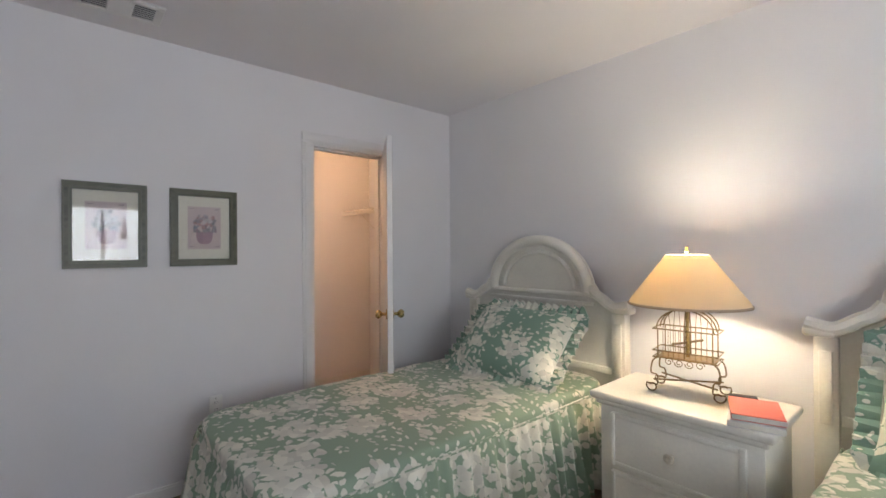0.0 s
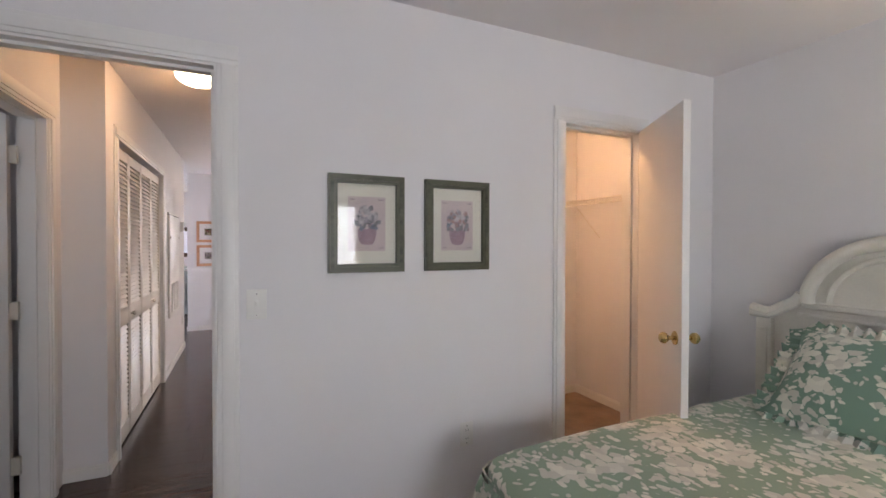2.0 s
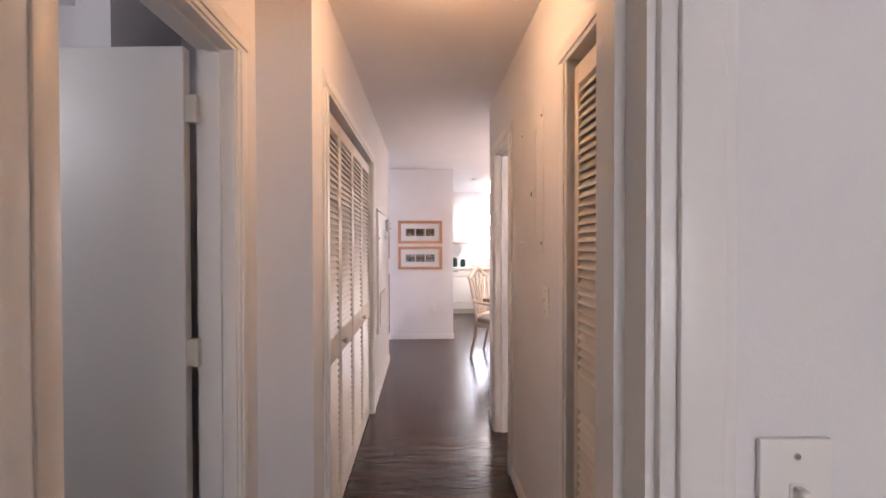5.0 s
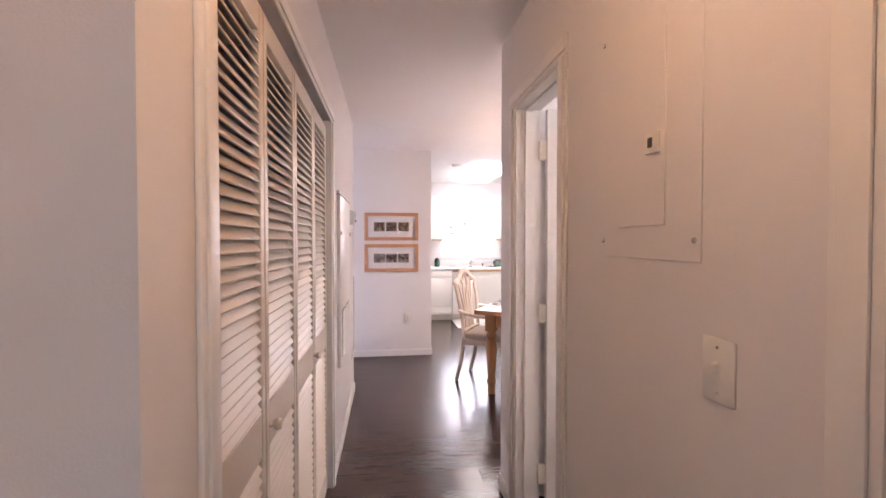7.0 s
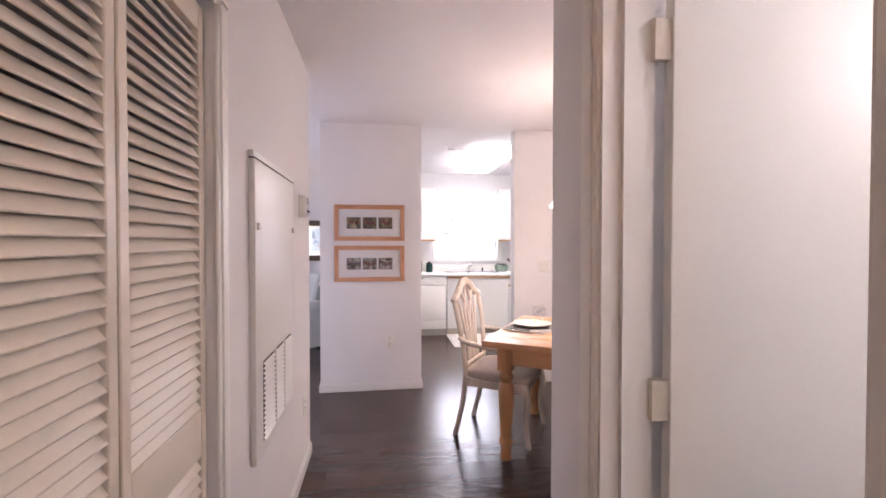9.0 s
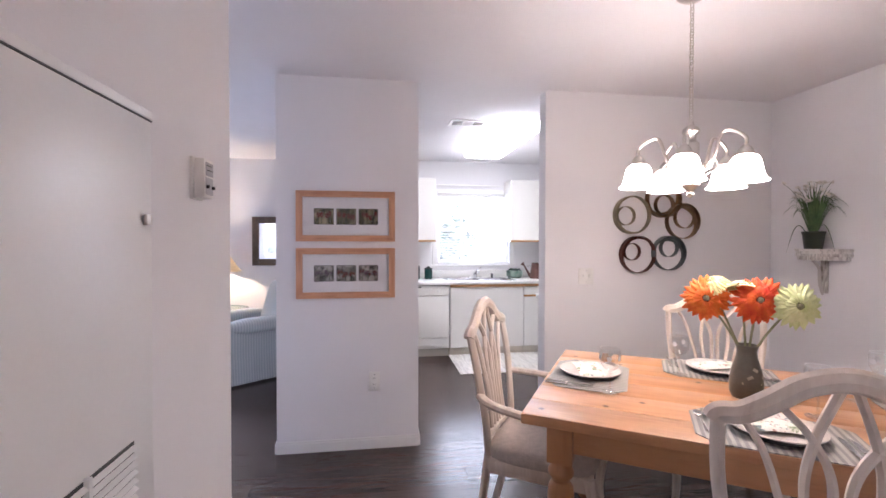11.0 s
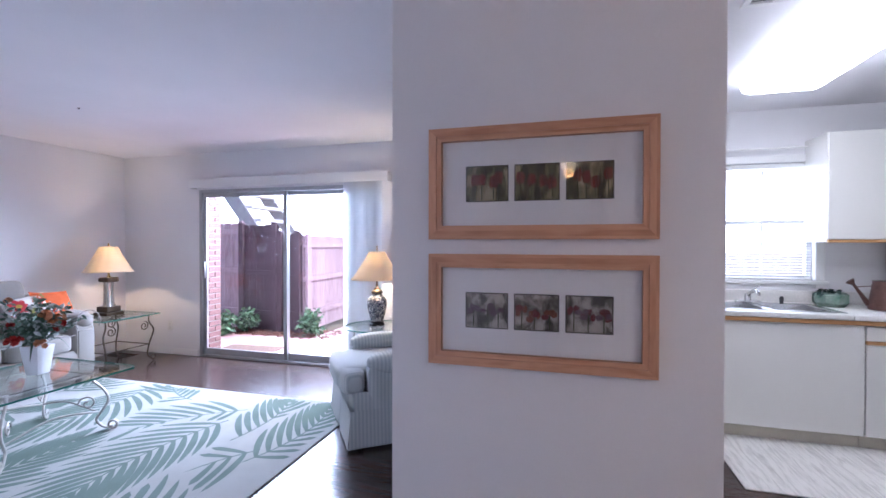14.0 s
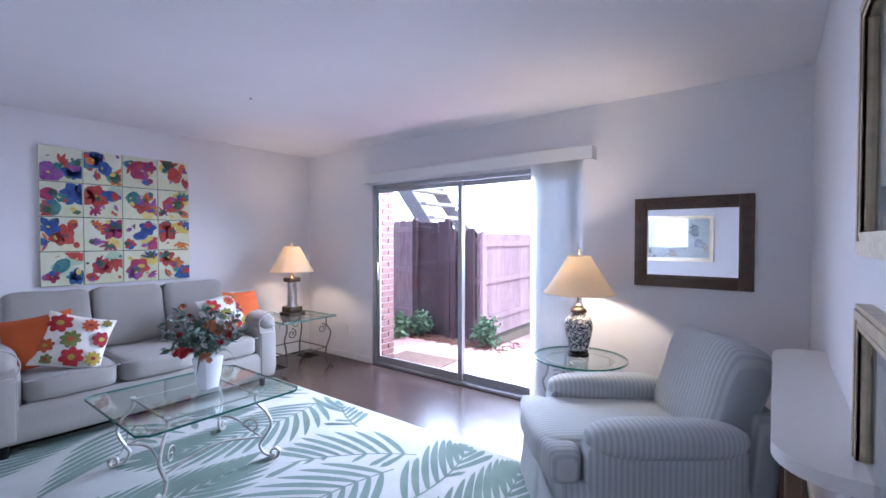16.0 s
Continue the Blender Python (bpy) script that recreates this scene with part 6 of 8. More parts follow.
cr = thing("curtain_rod", (-11.46, 0.86, 2.13), 0, "thin white curtain rod above the kitchen window", "curtain rod")
part("rod", tube([(0.05, -0.52, 0), (0.05, 0.50, 0)], 0.006, 8), PLASTIC, cr)
for y in (-0.52, 0.50):
    part("bracket", tube([(0, y, 0), (0.05, y, 0)], 0.005, 6), GREYDARK, cr)


def base_cabinet(y0, y1, doors, drawer, label):
    """A base unit with its back on the west kitchen wall and its face to +x."""
    c = thing("base_cabinet", (-11.46, y0, 0), 0, label, "cabinet", "kitchen base cabinets")
    w = y1 - y0
    part("body", bevelled(0.002, 0.001, 0.10, 0.60, w - 0.001, 0.862, 0.002, 1), LAMINATE, c)
    part("toe_kick", bevelled(0.002, 0.001, 0.0, 0.555, w - 0.001, 0.10, 0.001, 1), mat("toe_board", (0.62, 0.57, 0.48), 0.6), c, "beige toe kick board")
    top = 0.835
    if drawer:
        d = part("drawer_front", bevelled(0.600, 0.004, 0.735, 0.618, w - 0.004, 0.832, 0.003, 1), LAMINATE, c)
        part("pull_strip", bevelled(0.600, 0.004, 0.71, 0.622, w - 0.004, 0.734, 0.003, 1), OAKTRIM, d, "oak pull strip")
        top = 0.705
    for k in range(doors):
        a, b = 0.004 + w * k / doors, w * (k + 1) / doors - 0.004
        part("door", bevelled(0.600, a, 0.105, 0.618, b, top, 0.003, 1), LAMINATE, c)
    return c


base_cabinet(0.485, 1.40, 1, False, "white laminate sink cabinet with oak strip above")
base_cabinet(1.402, 1.775, 1, True, "white laminate cabinet with a drawer and oak pull")
base_cabinet(-0.85, -0.13, 1, True, "white laminate cabinet at the kitchen wall")
dwz = thing("dishwasher", (-11.46, -0.125, 0), 0, "white built-in dishwasher with dial and handle slot", "dishwasher")
part("body", bevelled(0.01, 0.002, 0.10, 0.595, 0.602, 0.86, 0.003, 1), LAMINATE, dwz)
part("door", bevelled(0.595, 0.004, 0.235, 0.622, 0.60, 0.735, 0.006, 2), LAMINATE, dwz)
part("control_panel", bevelled(0.595, 0.004, 0.74, 0.628, 0.60, 0.858, 0.006, 2), LAMINATE, dwz)
part("kick_panel", bevelled(0.56, 0.004, 0.135, 0.612, 0.60, 0.228, 0.004, 1), LAMINATE, dwz)
part("toe_panel", bevelled(0.01, 0.004, 0.0, 0.555, 0.60, 0.10, 0.002, 1), mat("grey_toe", (0.45, 0.43, 0.38), 0.6), dwz)
part("handle_slot", bevelled(0.6275, 0.05, 0.835, 0.6295, 0.26, 0.848, 0.001, 1), GREYDARK, dwz, "dark handle slot")
dl = lathe([(0, 0.022), (0.016, 0.021), (0.019, 0.0), (0, 0)], 20)
bmesh.ops.transform(dl, matrix=pose(0.628, 0.47, 0.80, 0, 90, 0), verts=dl.verts)
part("dial", dl, PLASTIC, dwz, "round white dial")
ct = thing("worktop", (-11.46, 0, 0), 0, "pale speckled worktop with oak edge and low backsplash", "worktop")
part("slab", bevelled(0.002, -0.85, 0.868, 0.645, 0.475, 0.905, 0.008, 3), COUNTER, ct)
part("slab", bevelled(0.56, 0.4755, 0.868, 0.645, 1.3245, 0.905, 0.008, 3), COUNTER, ct)
part("slab", bevelled(0.002, 0.4755, 0.868, 0.10, 1.3245, 0.905, 0.008, 3), COUNTER, ct)
part("slab", bevelled(0.002, 1.325, 0.868, 0.645, 1.79, 0.905, 0.008, 3), COUNTER, ct)
part("edge_strip", bevelled(0.625, 0.485, 0.838, 0.636, 1.775, 0.8675, 0.003, 1), OAKTRIM, ct, "oak strip under the worktop")
part("backsplash", bevelled(0.002, -0.85, 0.906, 0.02, 1.79, 1.00, 0.004, 2), COUNTER, ct)
sk = thing("sink", (-11.13, 0.90, 0.905), 0, "stainless steel double bowl sink set in the worktop", "sink")
for x0, y0, x1, y1 in ((-0.235, -0.43, 0.235, -0.38), (-0.235, 0.38, 0.235, 0.43), (-0.235, -0.38, -0.20, 0.38), (0.19, -0.38, 0.235, 0.38), (-0.2, -0.02, 0.19, 0.02)):
    part("rim", bevelled(x0, y0, -0.002, x1, y1, 0.004, 0.0025, 2), STEEL, sk)
for y in (-0.2, 0.2):
    bm = bmesh.new()
    a = [bm.verts.new(p) for p in ((-0.2, y - 0.18, 0), (0.19, y - 0.18, 0), (0.19, y + 0.18, 0), (-0.2, y + 0.18, 0))]
    c = [bm.verts.new(p) for p in ((-0.18, y - 0.16, -0.16), (0.17, y - 0.16, -0.16), (0.17, y + 0.16, -0.16), (-0.18, y + 0.16, -0.16))]
    for k in range(4):
        bm.faces.new((a[k], a[(k + 1) % 4], c[(k + 1) % 4], c[k]))
    bm.faces.new(c)
    part("bowl", bm, STEEL, sk)
fc = thing("faucet", (-11.34, 0.90, 0.905), 0, "chrome kitchen faucet with single lever", "faucet")
part("base", bevelled(-0.025, -0.09, 0.0, 0.025, 0.09, 0.02, 0.008, 3), STEEL, fc)
part("body", lathe([(0, 0.075), (0.02, 0.07), (0.024, 0.02), (0.026, 0.018), (0, 0.018)], 18), STEEL, fc)
part("spout", tube(spline([(0, 0, 0.05), (0.06, 0.0, 0.085), (0.15, 0.0, 0.11), (0.20, 0, 0.10), (0.21, 0, 0.08)], 5), 0.011, 8), STEEL, fc)
part("lever", tube([(0, 0, 0.07), (0.02, 0.06, 0.13), (0.02, 0.08, 0.14)], 0.007, 6), STEEL, fc)
spn = thing("sink_sprayer", (-11.34, 1.13, 0.905), 0, "black sink sprayer beside the faucet", "sprayer")
part("sprayer", lathe([(0, 0.06), (0.012, 0.055), (0.016, 0.035), (0.012, 0.01), (0.02, 0), (0, 0)], 14), GREYDARK, spn)


def upper_cabinet(y0, y1, z0, z1, label, strip=True):
    c = thing("wall_cabinet", (-11.46, y0, 0), 0, label, "cabinet", "kitchen wall cabinets")
    w = y1 - y0
    part("body", bevelled(0.002, 0.001, z0, 0.31, w - 0.001, z1, 0.002, 1), LAMINATE, c)
    n = max(1, round(w / 0.45))
    for k in range(n):
        part("door", bevelled(0.3105, w * k / n + 0.003, z0 + 0.02, 0.329, w * (k + 1) / n - 0.003, z1 - 0.004, 0.003, 1), LAMINATE, c)
    if strip:
        part("pull_strip", bevelled(0.3, 0.003, z0 - 0.004, 0.331, w - 0.003, z0 + 0.018, 0.003, 1), OAKTRIM, c, "oak pull strip")
    return c


upper_cabinet(1.325, 1.745, 1.385, 2.18, "white laminate wall cabinet with oak bottom strip")
upper_cabinet(1.747, 2.60, 1.83, 2.18, "white laminate cabinet above the refrigerator")
upper_cabinet(-0.50, 0.35, 1.385, 2.18, "white laminate double wall cabinet with oak strip")
fr = thing("refrigerator", (-11.40, 1.83, 0), 0, "off-white two-door refrigerator with freezer above", "refrigerator")
FRW = mat("fridge_enamel", (0.74, 0.72, 0.64), 0.35, vary=0.05, scale=3, fine=260, bump=0.05)
part("body", bevelled(0.0, 0.0, 0.03, 0.62, 0.74, 1.71, 0.008, 2), FRW, fr)
part("freezer_door", bevelled(0.622, 0.0, 1.255, 0.70, 0.74, 1.715, 0.012, 3), FRW, fr)
part("door", bevelled(0.622, 0.0, 0.10, 0.70, 0.74, 1.24, 0.012, 3), FRW, fr)
part("gasket", bevelled(0.61, 0.01, 0.11, 0.6215, 0.73, 1.70, 0.001, 1), GREYDARK, fr)
part("grille", bevelled(0.55, 0.01, 0.0, 0.66, 0.73, 0.09, 0.003, 1), GREYDARK, fr)
for z0, z1 in ((1.29, 1.58), (0.75, 1.20)):
    part("handle", tube(spline([(0.70, 0.69, z0), (0.735, 0.69, z0 + 0.03), (0.735, 0.69, z1 - 0.03), (0.70, 0.69, z1)], 5), 0.012, 8), FRW, fr)
ivy = thing("ivy_garland", (-10.95, 2.15, 1.72), 0, "dark green ivy bush lying on top of the refrigerator", "plant")
rnd = random.Random(11)
bm = bmesh.new()
for i in range(420):
    p = Vector((rnd.uniform(-0.25, 0.2), rnd.uniform(-0.30, 0.32), 0))
    top = 0.17 * (1 - (p.y / 0.36) ** 2) * rnd.uniform(0.3, 1.1)
    p.z = max(0.012, top)
    m = Matrix.Translation(p) @ Euler((rnd.uniform(-1, 1), rnd.uniform(-1, 1), rnd.uniform(0, 6.28))).to_matrix().to_4x4()
    v = [bm.verts.new(m @ Vector(q)) for q in ((0, -0.026, 0), (0.024, -0.006, 0.004), (0.012, 0.02, 0), (0, 0.034, -0.004), (-0.012, 0.02, 0), (-0.024, -0.006, 0.004))]
    bm.faces.new(v)
part("leaves", bm, mat("ivy_leaf", (0.025, 0.05, 0.03), 0.5, vary=0.5, scale=30, second=(0.07, 0.10, 0.06)), ivy)
for k in range(5):
    part("vine", tube(spline([(rnd.uniform(-.2, .2), -0.33 + 0.02 * k, 0.02), (rnd.uniform(-.1, .1), 0, 0.09), (rnd.uniform(-.2, .2), 0.33, 0.02)], 5), 0.003, 5), mat("vine_stem", (0.06, 0.05, 0.03), 0.8), ivy)

sc = thing("side_cabinet", (-9.47, 1.04, 0), 0, "white base cabinet against the dining room wall", "cabinet", "kitchen base cabinets")
part("body", bevelled(0.03, 0.012, 0.10, 0.703, 1.56, 0.87, 0.003, 1), LAMINATE, sc)
part("toe_kick", bevelled(0.09, 0.03, 0.0, 0.703, 1.56, 0.10, 0.001, 1), mat("toe_side", (0.6, 0.56, 0.5), 0.6), sc)
for k in range(3):
    part("door", bevelled(0.012, 0.02 + 0.51 * k, 0.105, 0.0295, 0.52 + 0.51 * k, 0.86, 0.003, 1), LAMINATE, sc)
wt = thing("side_worktop", (-9.47, 1.04, 0), 0, "pale worktop on the side cabinet", "worktop")
part("slab", bevelled(0.0, 0.0, 0.871, 0.704, 1.575, 0.915, 0.006, 3), COUNTER, wt)

kl = thing("kitchen_light", (-10.04, 0.85, H), 0, "long fluorescent ceiling light with rounded wrap lens, lit", "ceiling light")
prof = [(-0.23, -0.001), (-0.23, -0.05), (-0.215, -0.078), (-0.18, -0.092), (0.18, -0.092), (0.215, -0.078), (0.23, -0.05), (0.23, -0.001)]
bm = bmesh.new()
ends = [[bm.verts.new((x, y, z)) for y, z in prof] for x in (-0.655, 0.655)]
for i in range(len(prof) - 1):
    bm.faces.new((ends[0][i], ends[0][i + 1], ends[1][i + 1], ends[1][i]))
for e in ends:
    bm.faces.new(e)
part("lens", bm, glow("lit_fluorescent_lens", (1.0, 0.97, 0.95), 7.5), kl, "glowing white acrylic lens")
for x in (-0.655, 0.655):
    part("end_trim", tube([(x, y, z) for y, z in prof], 0.004, 6), PLASTIC, kl)

KRUG = wood("kitchen_rug_weave", (0.42, 0.39, 0.36), (0.78, 0.75, 0.71), (2.0, 16, 16), 0.95, scale=1.6)
kr = thing("kitchen_rug", (-10.93, 0.475, 0.0), 0, "pale striped cotton rug before the sink", "rug")
part("mat", bevelled(0, 0, 0.001, 0.80, 1.32, 0.010, 0.003, 2), KRUG, kr)
GREENGLASS = mat("teal_ceramic", (0.02, 0.075, 0.065), 0.2, vary=0.3)
def canister(at, s, label):
    c = thing("canister", at, 0, label, "canister", "canisters on the worktop")
    part("body", lathe([(0, 0), (0.045 * s, 0.0), (0.048 * s, 0.005), (0.048 * s, 0.11 * s), (0.04 * s, 0.118 * s), (0, 0.118 * s)], 22), GREENGLASS, c)
    part("lid", lathe([(0.042 * s, 0.1185 * s), (0.05 * s, 0.122 * s), (0.05 * s, 0.132 * s), (0.02 * s, 0.142 * s), (0.012 * s, 0.155 * s), (0, 0.158 * s)], 22), BLACK, c)
    part("ear", tube(spline([(0.046 * s, 0, 0.09 * s), (0.062 * s, 0, 0.075 * s), (0.047 * s, 0, 0.055 * s)], 4), 0.006, 6), GREENGLASS, c)
canister((-11.25, 0.27, 0.905), 1.05, "dark teal ceramic canister with black lid")
canister((-11.25, 0.10, 0.905), 1.25, "larger dark teal canister with black lid")
pl = thing("ivy_pot", (-11.28, 1.42, 0.905), 0, "low green ceramic planter on the worktop", "planter")
part("planter", lathe([(0, 0), (0.08, 0.0), (0.105, 0.03), (0.105, 0.09), (0.095, 0.10), (0.085, 0.095), (0, 0.09)], 26, ripple=9, depth=0.05), mat("green_crackle", (0.06, 0.14, 0.10), 0.3, vary=0.5, scale=20, second=(0.25, 0.30, 0.25)), pl)
rnd = random.Random(17)
IVY = mat("ivy_leaf", (0.018, 0.06, 0.045), 0.5, vary=0.4, scale=30)
for k in range(26):
    a, r = rnd.uniform(0, 6.283), rnd.uniform(0.03, 0.115)
    bm = bmesh.new()
    L, w = rnd.uniform(0.035, 0.05), rnd.uniform(0.012, 0.018)
    ring = [bm.verts.new(p) for p in ((0, 0, 0), (L * 0.35, w, 0.004), (L * 0.7, w * 0.8, 0.002), (L, 0, -0.008), (L * 0.7, -w * 0.8, 0.002), (L * 0.35, -w, 0.004))]
    bm.faces.new(ring)
    bmesh.ops.solidify(bm, geom=bm.faces[:], thickness=0.0012)
    bmesh.ops.transform(bm, matrix=pose(r * math.cos(a) * 0.8, r * math.sin(a) * 0.8, 0.104 + 0.025 * rnd.random() - 0.15 * max(0, r - 0.085), rnd.uniform(-25, 25), rnd.uniform(0, 45), math.degrees(a)), verts=bm.verts)
    part("leaf", bm, IVY, pl)
cp = thing("watering_can", (-11.17, 1.695, 0.905), 72, "aged copper watering can beside the refrigerator", "watering can")
COPPER = mat("aged_copper", (0.20, 0.105, 0.085), 0.4, 0.6, vary=0.5, scale=12, bump=0.1)
part("body", lathe([(0, 0), (0.096, 0.0), (0.100, 0.010), (0.072, 0.195), (0.075, 0.203), (0.070, 0.203), (0, 0.18)], 26), COPPER, cp)
part("handle", tube(spline([(0.070, 0, 0.19), (0.10, 0, 0.235), (0.128, 0, 0.20), (0.115, 0, 0.12), (0.092, 0, 0.07)], 6), 0.007, 6), COPPER, cp)
part("spout", tube([(-0.09 - 0.085 * k / 6, 0, 0.03 + 0.145 * k / 6) for k in range(7)], [0.020, 0.017, 0.014, 0.012, 0.011, 0.010, 0.010], 8), COPPER, cp)
part("rose", tube([(-0.174, 0, 0.173), (-0.190, 0, 0.192), (-0.196, 0, 0.199)], [0.011, 0.027, 0.028], 14), COPPER, cp, "flared dark spout head")
part("brace", tube([(-0.158, 0, 0.155), (-0.074, 0, 0.165)], 0.0035, 6), COPPER, cp)

# ---- living room ----
TICKING = striped("grey_ticking_sofa", (0.345, 0.325, 0.295), (0.28, 0.262, 0.24), 34, 0)
PIPING = mat("grey_piping", (0.36, 0.35, 0.34), 0.9)
sf = thing("sofa", (-9.60, -5.89, 0), 0, "grey ticking three-seat sofa with rolled arms", "sofa")
part("base", puffed(0, 0.475, 0.22, 0.98, 0.455, 0.13, 14, 5), TICKING, sf)
for i in range(3):
    x = -0.535 + 0.535 * i
    sc_ = part("seat_cushion", puffed(x, 0.545, 0.425, 0.266, 0.40, 0.085, 7, 8, 0.006), TICKING, sf)
    part("piping", tube([(x + sx * 0.255, 0.545 + sy * 0.392, 0.495) for sx, sy in ((-1, -1), (-1, 1), (1, 1), (1, -1))], 0.005, 6, closed=True), PIPING, sc_)
    bc = part("back_cushion", puffed(x, 0.21, 0.695, 0.264, 0.10, 0.25, 9, 8, 0.010, pose(0, 0.09, 0.03, 9, 0, 0)), TICKING, sf)
part("back", puffed(0, 0.10, 0.50, 0.97, 0.10, 0.37, 10, 6), TICKING, sf)
for s in (-1, 1):
    part("arm", puffed(s * 0.90, 0.48, 0.34, 0.11, 0.44, 0.26, 9, 6), TICKING, sf)
    part("arm_roll", puffed(s * 0.92, 0.47, 0.605, 0.145, 0.455, 0.11, 2.5, 10), TICKING, sf)
    part("arm_front", bevelled(s * 0.90 - 0.07, 0.905, 0.12, s * 0.90 + 0.07, 0.925, 0.53, 0.008, 2), TICKING, sf)
    part("arm_piping", tube(spiral((s * 0.92, 0.925, 0.605), 0.112, 0.112, -30, 210, "xz", 18), 0.005, 6), PIPING, sf)
    for y in (0.1, 0.85):
        part("foot", lathe([(0.022, 0.0), (0.03, 0.1), (0, 0.1)], 10, (s * 0.88, y, 0)), BLACK, sf)

ORANGECL = mat("orange_cotton", (0.60, 0.115, 0.025), 0.9, vary=0.2, scale=8, fine=200, bump=0.3)
WHITECL = mat("white_cotton", (0.74, 0.71, 0.65), 0.9, vary=0.08, scale=8, fine=200, bump=0.3)
PRINTS = [mat("cotton_print_%d" % i, c, 0.9, vary=0.3, scale=40, fine=200, bump=0.2) for i, c in enumerate(((0.42, 0.025, 0.03), (0.30, 0.02, 0.035), (0.50, 0.10, 0.03), (0.46, 0.34, 0.06), (0.20, 0.21, 0.05)))]


def printed_flower(parent, m, size, thick, u, v, r, n, ink, eye, turn):
    """A flower printed on a pillow's front: petals and an eye that follow its bulge."""
    def on(x, y, lift):
        a, b = 2 * x / size, 2 * y / size
        e = max(0.0, (1 - abs(a) ** 2.6) * (1 - abs(b) ** 2.6)) ** 0.6
        return m @ Vector((x, y, thick / 2 * e + 0.006 + lift))

    def leaf(a, r0, r1, w, lift, mt, name):
        bm = bmesh.new()
        rows = []
        for k in range(7):
            t = k / 6
            ww = w * math.sin(math.pi * (0.12 + 0.80 * t)) ** 0.7
            p = (u + (r0 + (r1 - r0) * t) * math.cos(a), v + (r0 + (r1 - r0) * t) * math.sin(a))
            rows.append([bm.verts.new(on(max(-0.46 * size, min(0.46 * size, p[0] - q * ww * math.sin(a))), max(-0.46 * size, min(0.46 * size, p[1] + q * ww * math.cos(a))), lift)) for q in (-1, 0, 1)])
        for p, q in zip(rows, rows[1:]):
            for k in range(2):
                bm.faces.new((p[k], p[k + 1], q[k + 1], q[k]))
        bmesh.ops.remove_doubles(bm, verts=bm.verts, dist=1e-5)
        part(name, bm, mt, parent)
    for k in range(n):
        leaf(turn + 6.283 * k / n, r * 0.22, r, r * 2.2 / n, 0.0, ink, "printed_petal")
    leaf(turn, -r * 0.28, r * 0.28, r * 0.26, 0.001, eye, "printed_eye")


for x, y, z, tilt, spin, roll, mt, lab in ((-10.44, -5.29, 0.715, 66, 14, 4, ORANGECL, "orange cotton throw pillow at the sofa's arm"), (-10.22, -5.23, 0.70, 62, 10, -8, WHITECL, "white floral throw pillow before the orange one"), (-8.92, -5.22, 0.70, 58, -22, -10, ORANGECL, "bright orange throw pillow lying on the sofa"), (-9.10, -5.12, 0.68, 60, -20, 16, WHITECL, "white throw pillow with red and gold flowers")):
    pw = thing("throw_pillow", (x, y, z), 0, lab, "pillow", "throw pillows")
    m = pose(0, 0, 0, tilt, roll, 180 + spin)
    cover = part("cover", pillow(0.40, 0.40, 0.14, m), mt, pw)
    if mt is WHITECL:
        for u, v, r, n, ink, eye in ((-0.11, 0.10, 0.075, 7, 0, 3), (0.06, 0.11, 0.052, 9, 2, 1), (0.15, 0.02, 0.058, 7, 1, 3), (-0.02, -0.01, 0.062, 8, 4, 2), (-0.14, -0.07, 0.050, 7, 2, 3), (0.02, -0.13, 0.070, 7, 0, 3), (0.14, -0.12, 0.050, 9, 3, 1), (-0.11, -0.16, 0.035, 6, 4, 0), (0.15, 0.15, 0.032, 6, 4, 2)):
            printed_flower(cover, m, 0.40, 0.14, u, v, r, n, PRINTS[ink], PRINTS[eye], 3 * u + v)

# canvas art of sixteen tiles
ar = thing("wall_art", (-9.632, -5.925, 1.595), 0, "large canvas of sixteen watercolour flower tiles", "painting")
TILEG = mat("cream_tile_ground", (0.70, 0.71, 0.58), 0.6, vary=0.1, scale=7, second=(0.62, 0.64, 0.40), bump=0.05)
tile = mesh_of("tile", bevelled(-0.1405, 0.0, -0.1425, 0.1405, 0.026, 0.1425, 0.003, 1), TILEG)
PAINT = [mat("watercolour_%d" % i, a, 0.65, scale=16, fine=70, second=c, bump=0.05) for i, (a, c) in enumerate((
    ((0.36, 0.02, 0.025), (0.50, 0.09, 0.06)), ((0.02, 0.04, 0.22), (0.06, 0.14, 0.36)), ((0.52, 0.08, 0.02), (0.60, 0.22, 0.05)),
    ((0.17, 0.03, 0.20), (0.32, 0.12, 0.34)), ((0.015, 0.12, 0.13), (0.10, 0.28, 0.26)), ((0.58, 0.44, 0.05), (0.66, 0.58, 0.20)),
    ((0.26, 0.015, 0.07), (0.40, 0.05, 0.14)), ((0.02, 0.045, 0.03), (0.08, 0.14, 0.08)), ((0.34, 0.48, 0.34), (0.55, 0.62, 0.44))))]


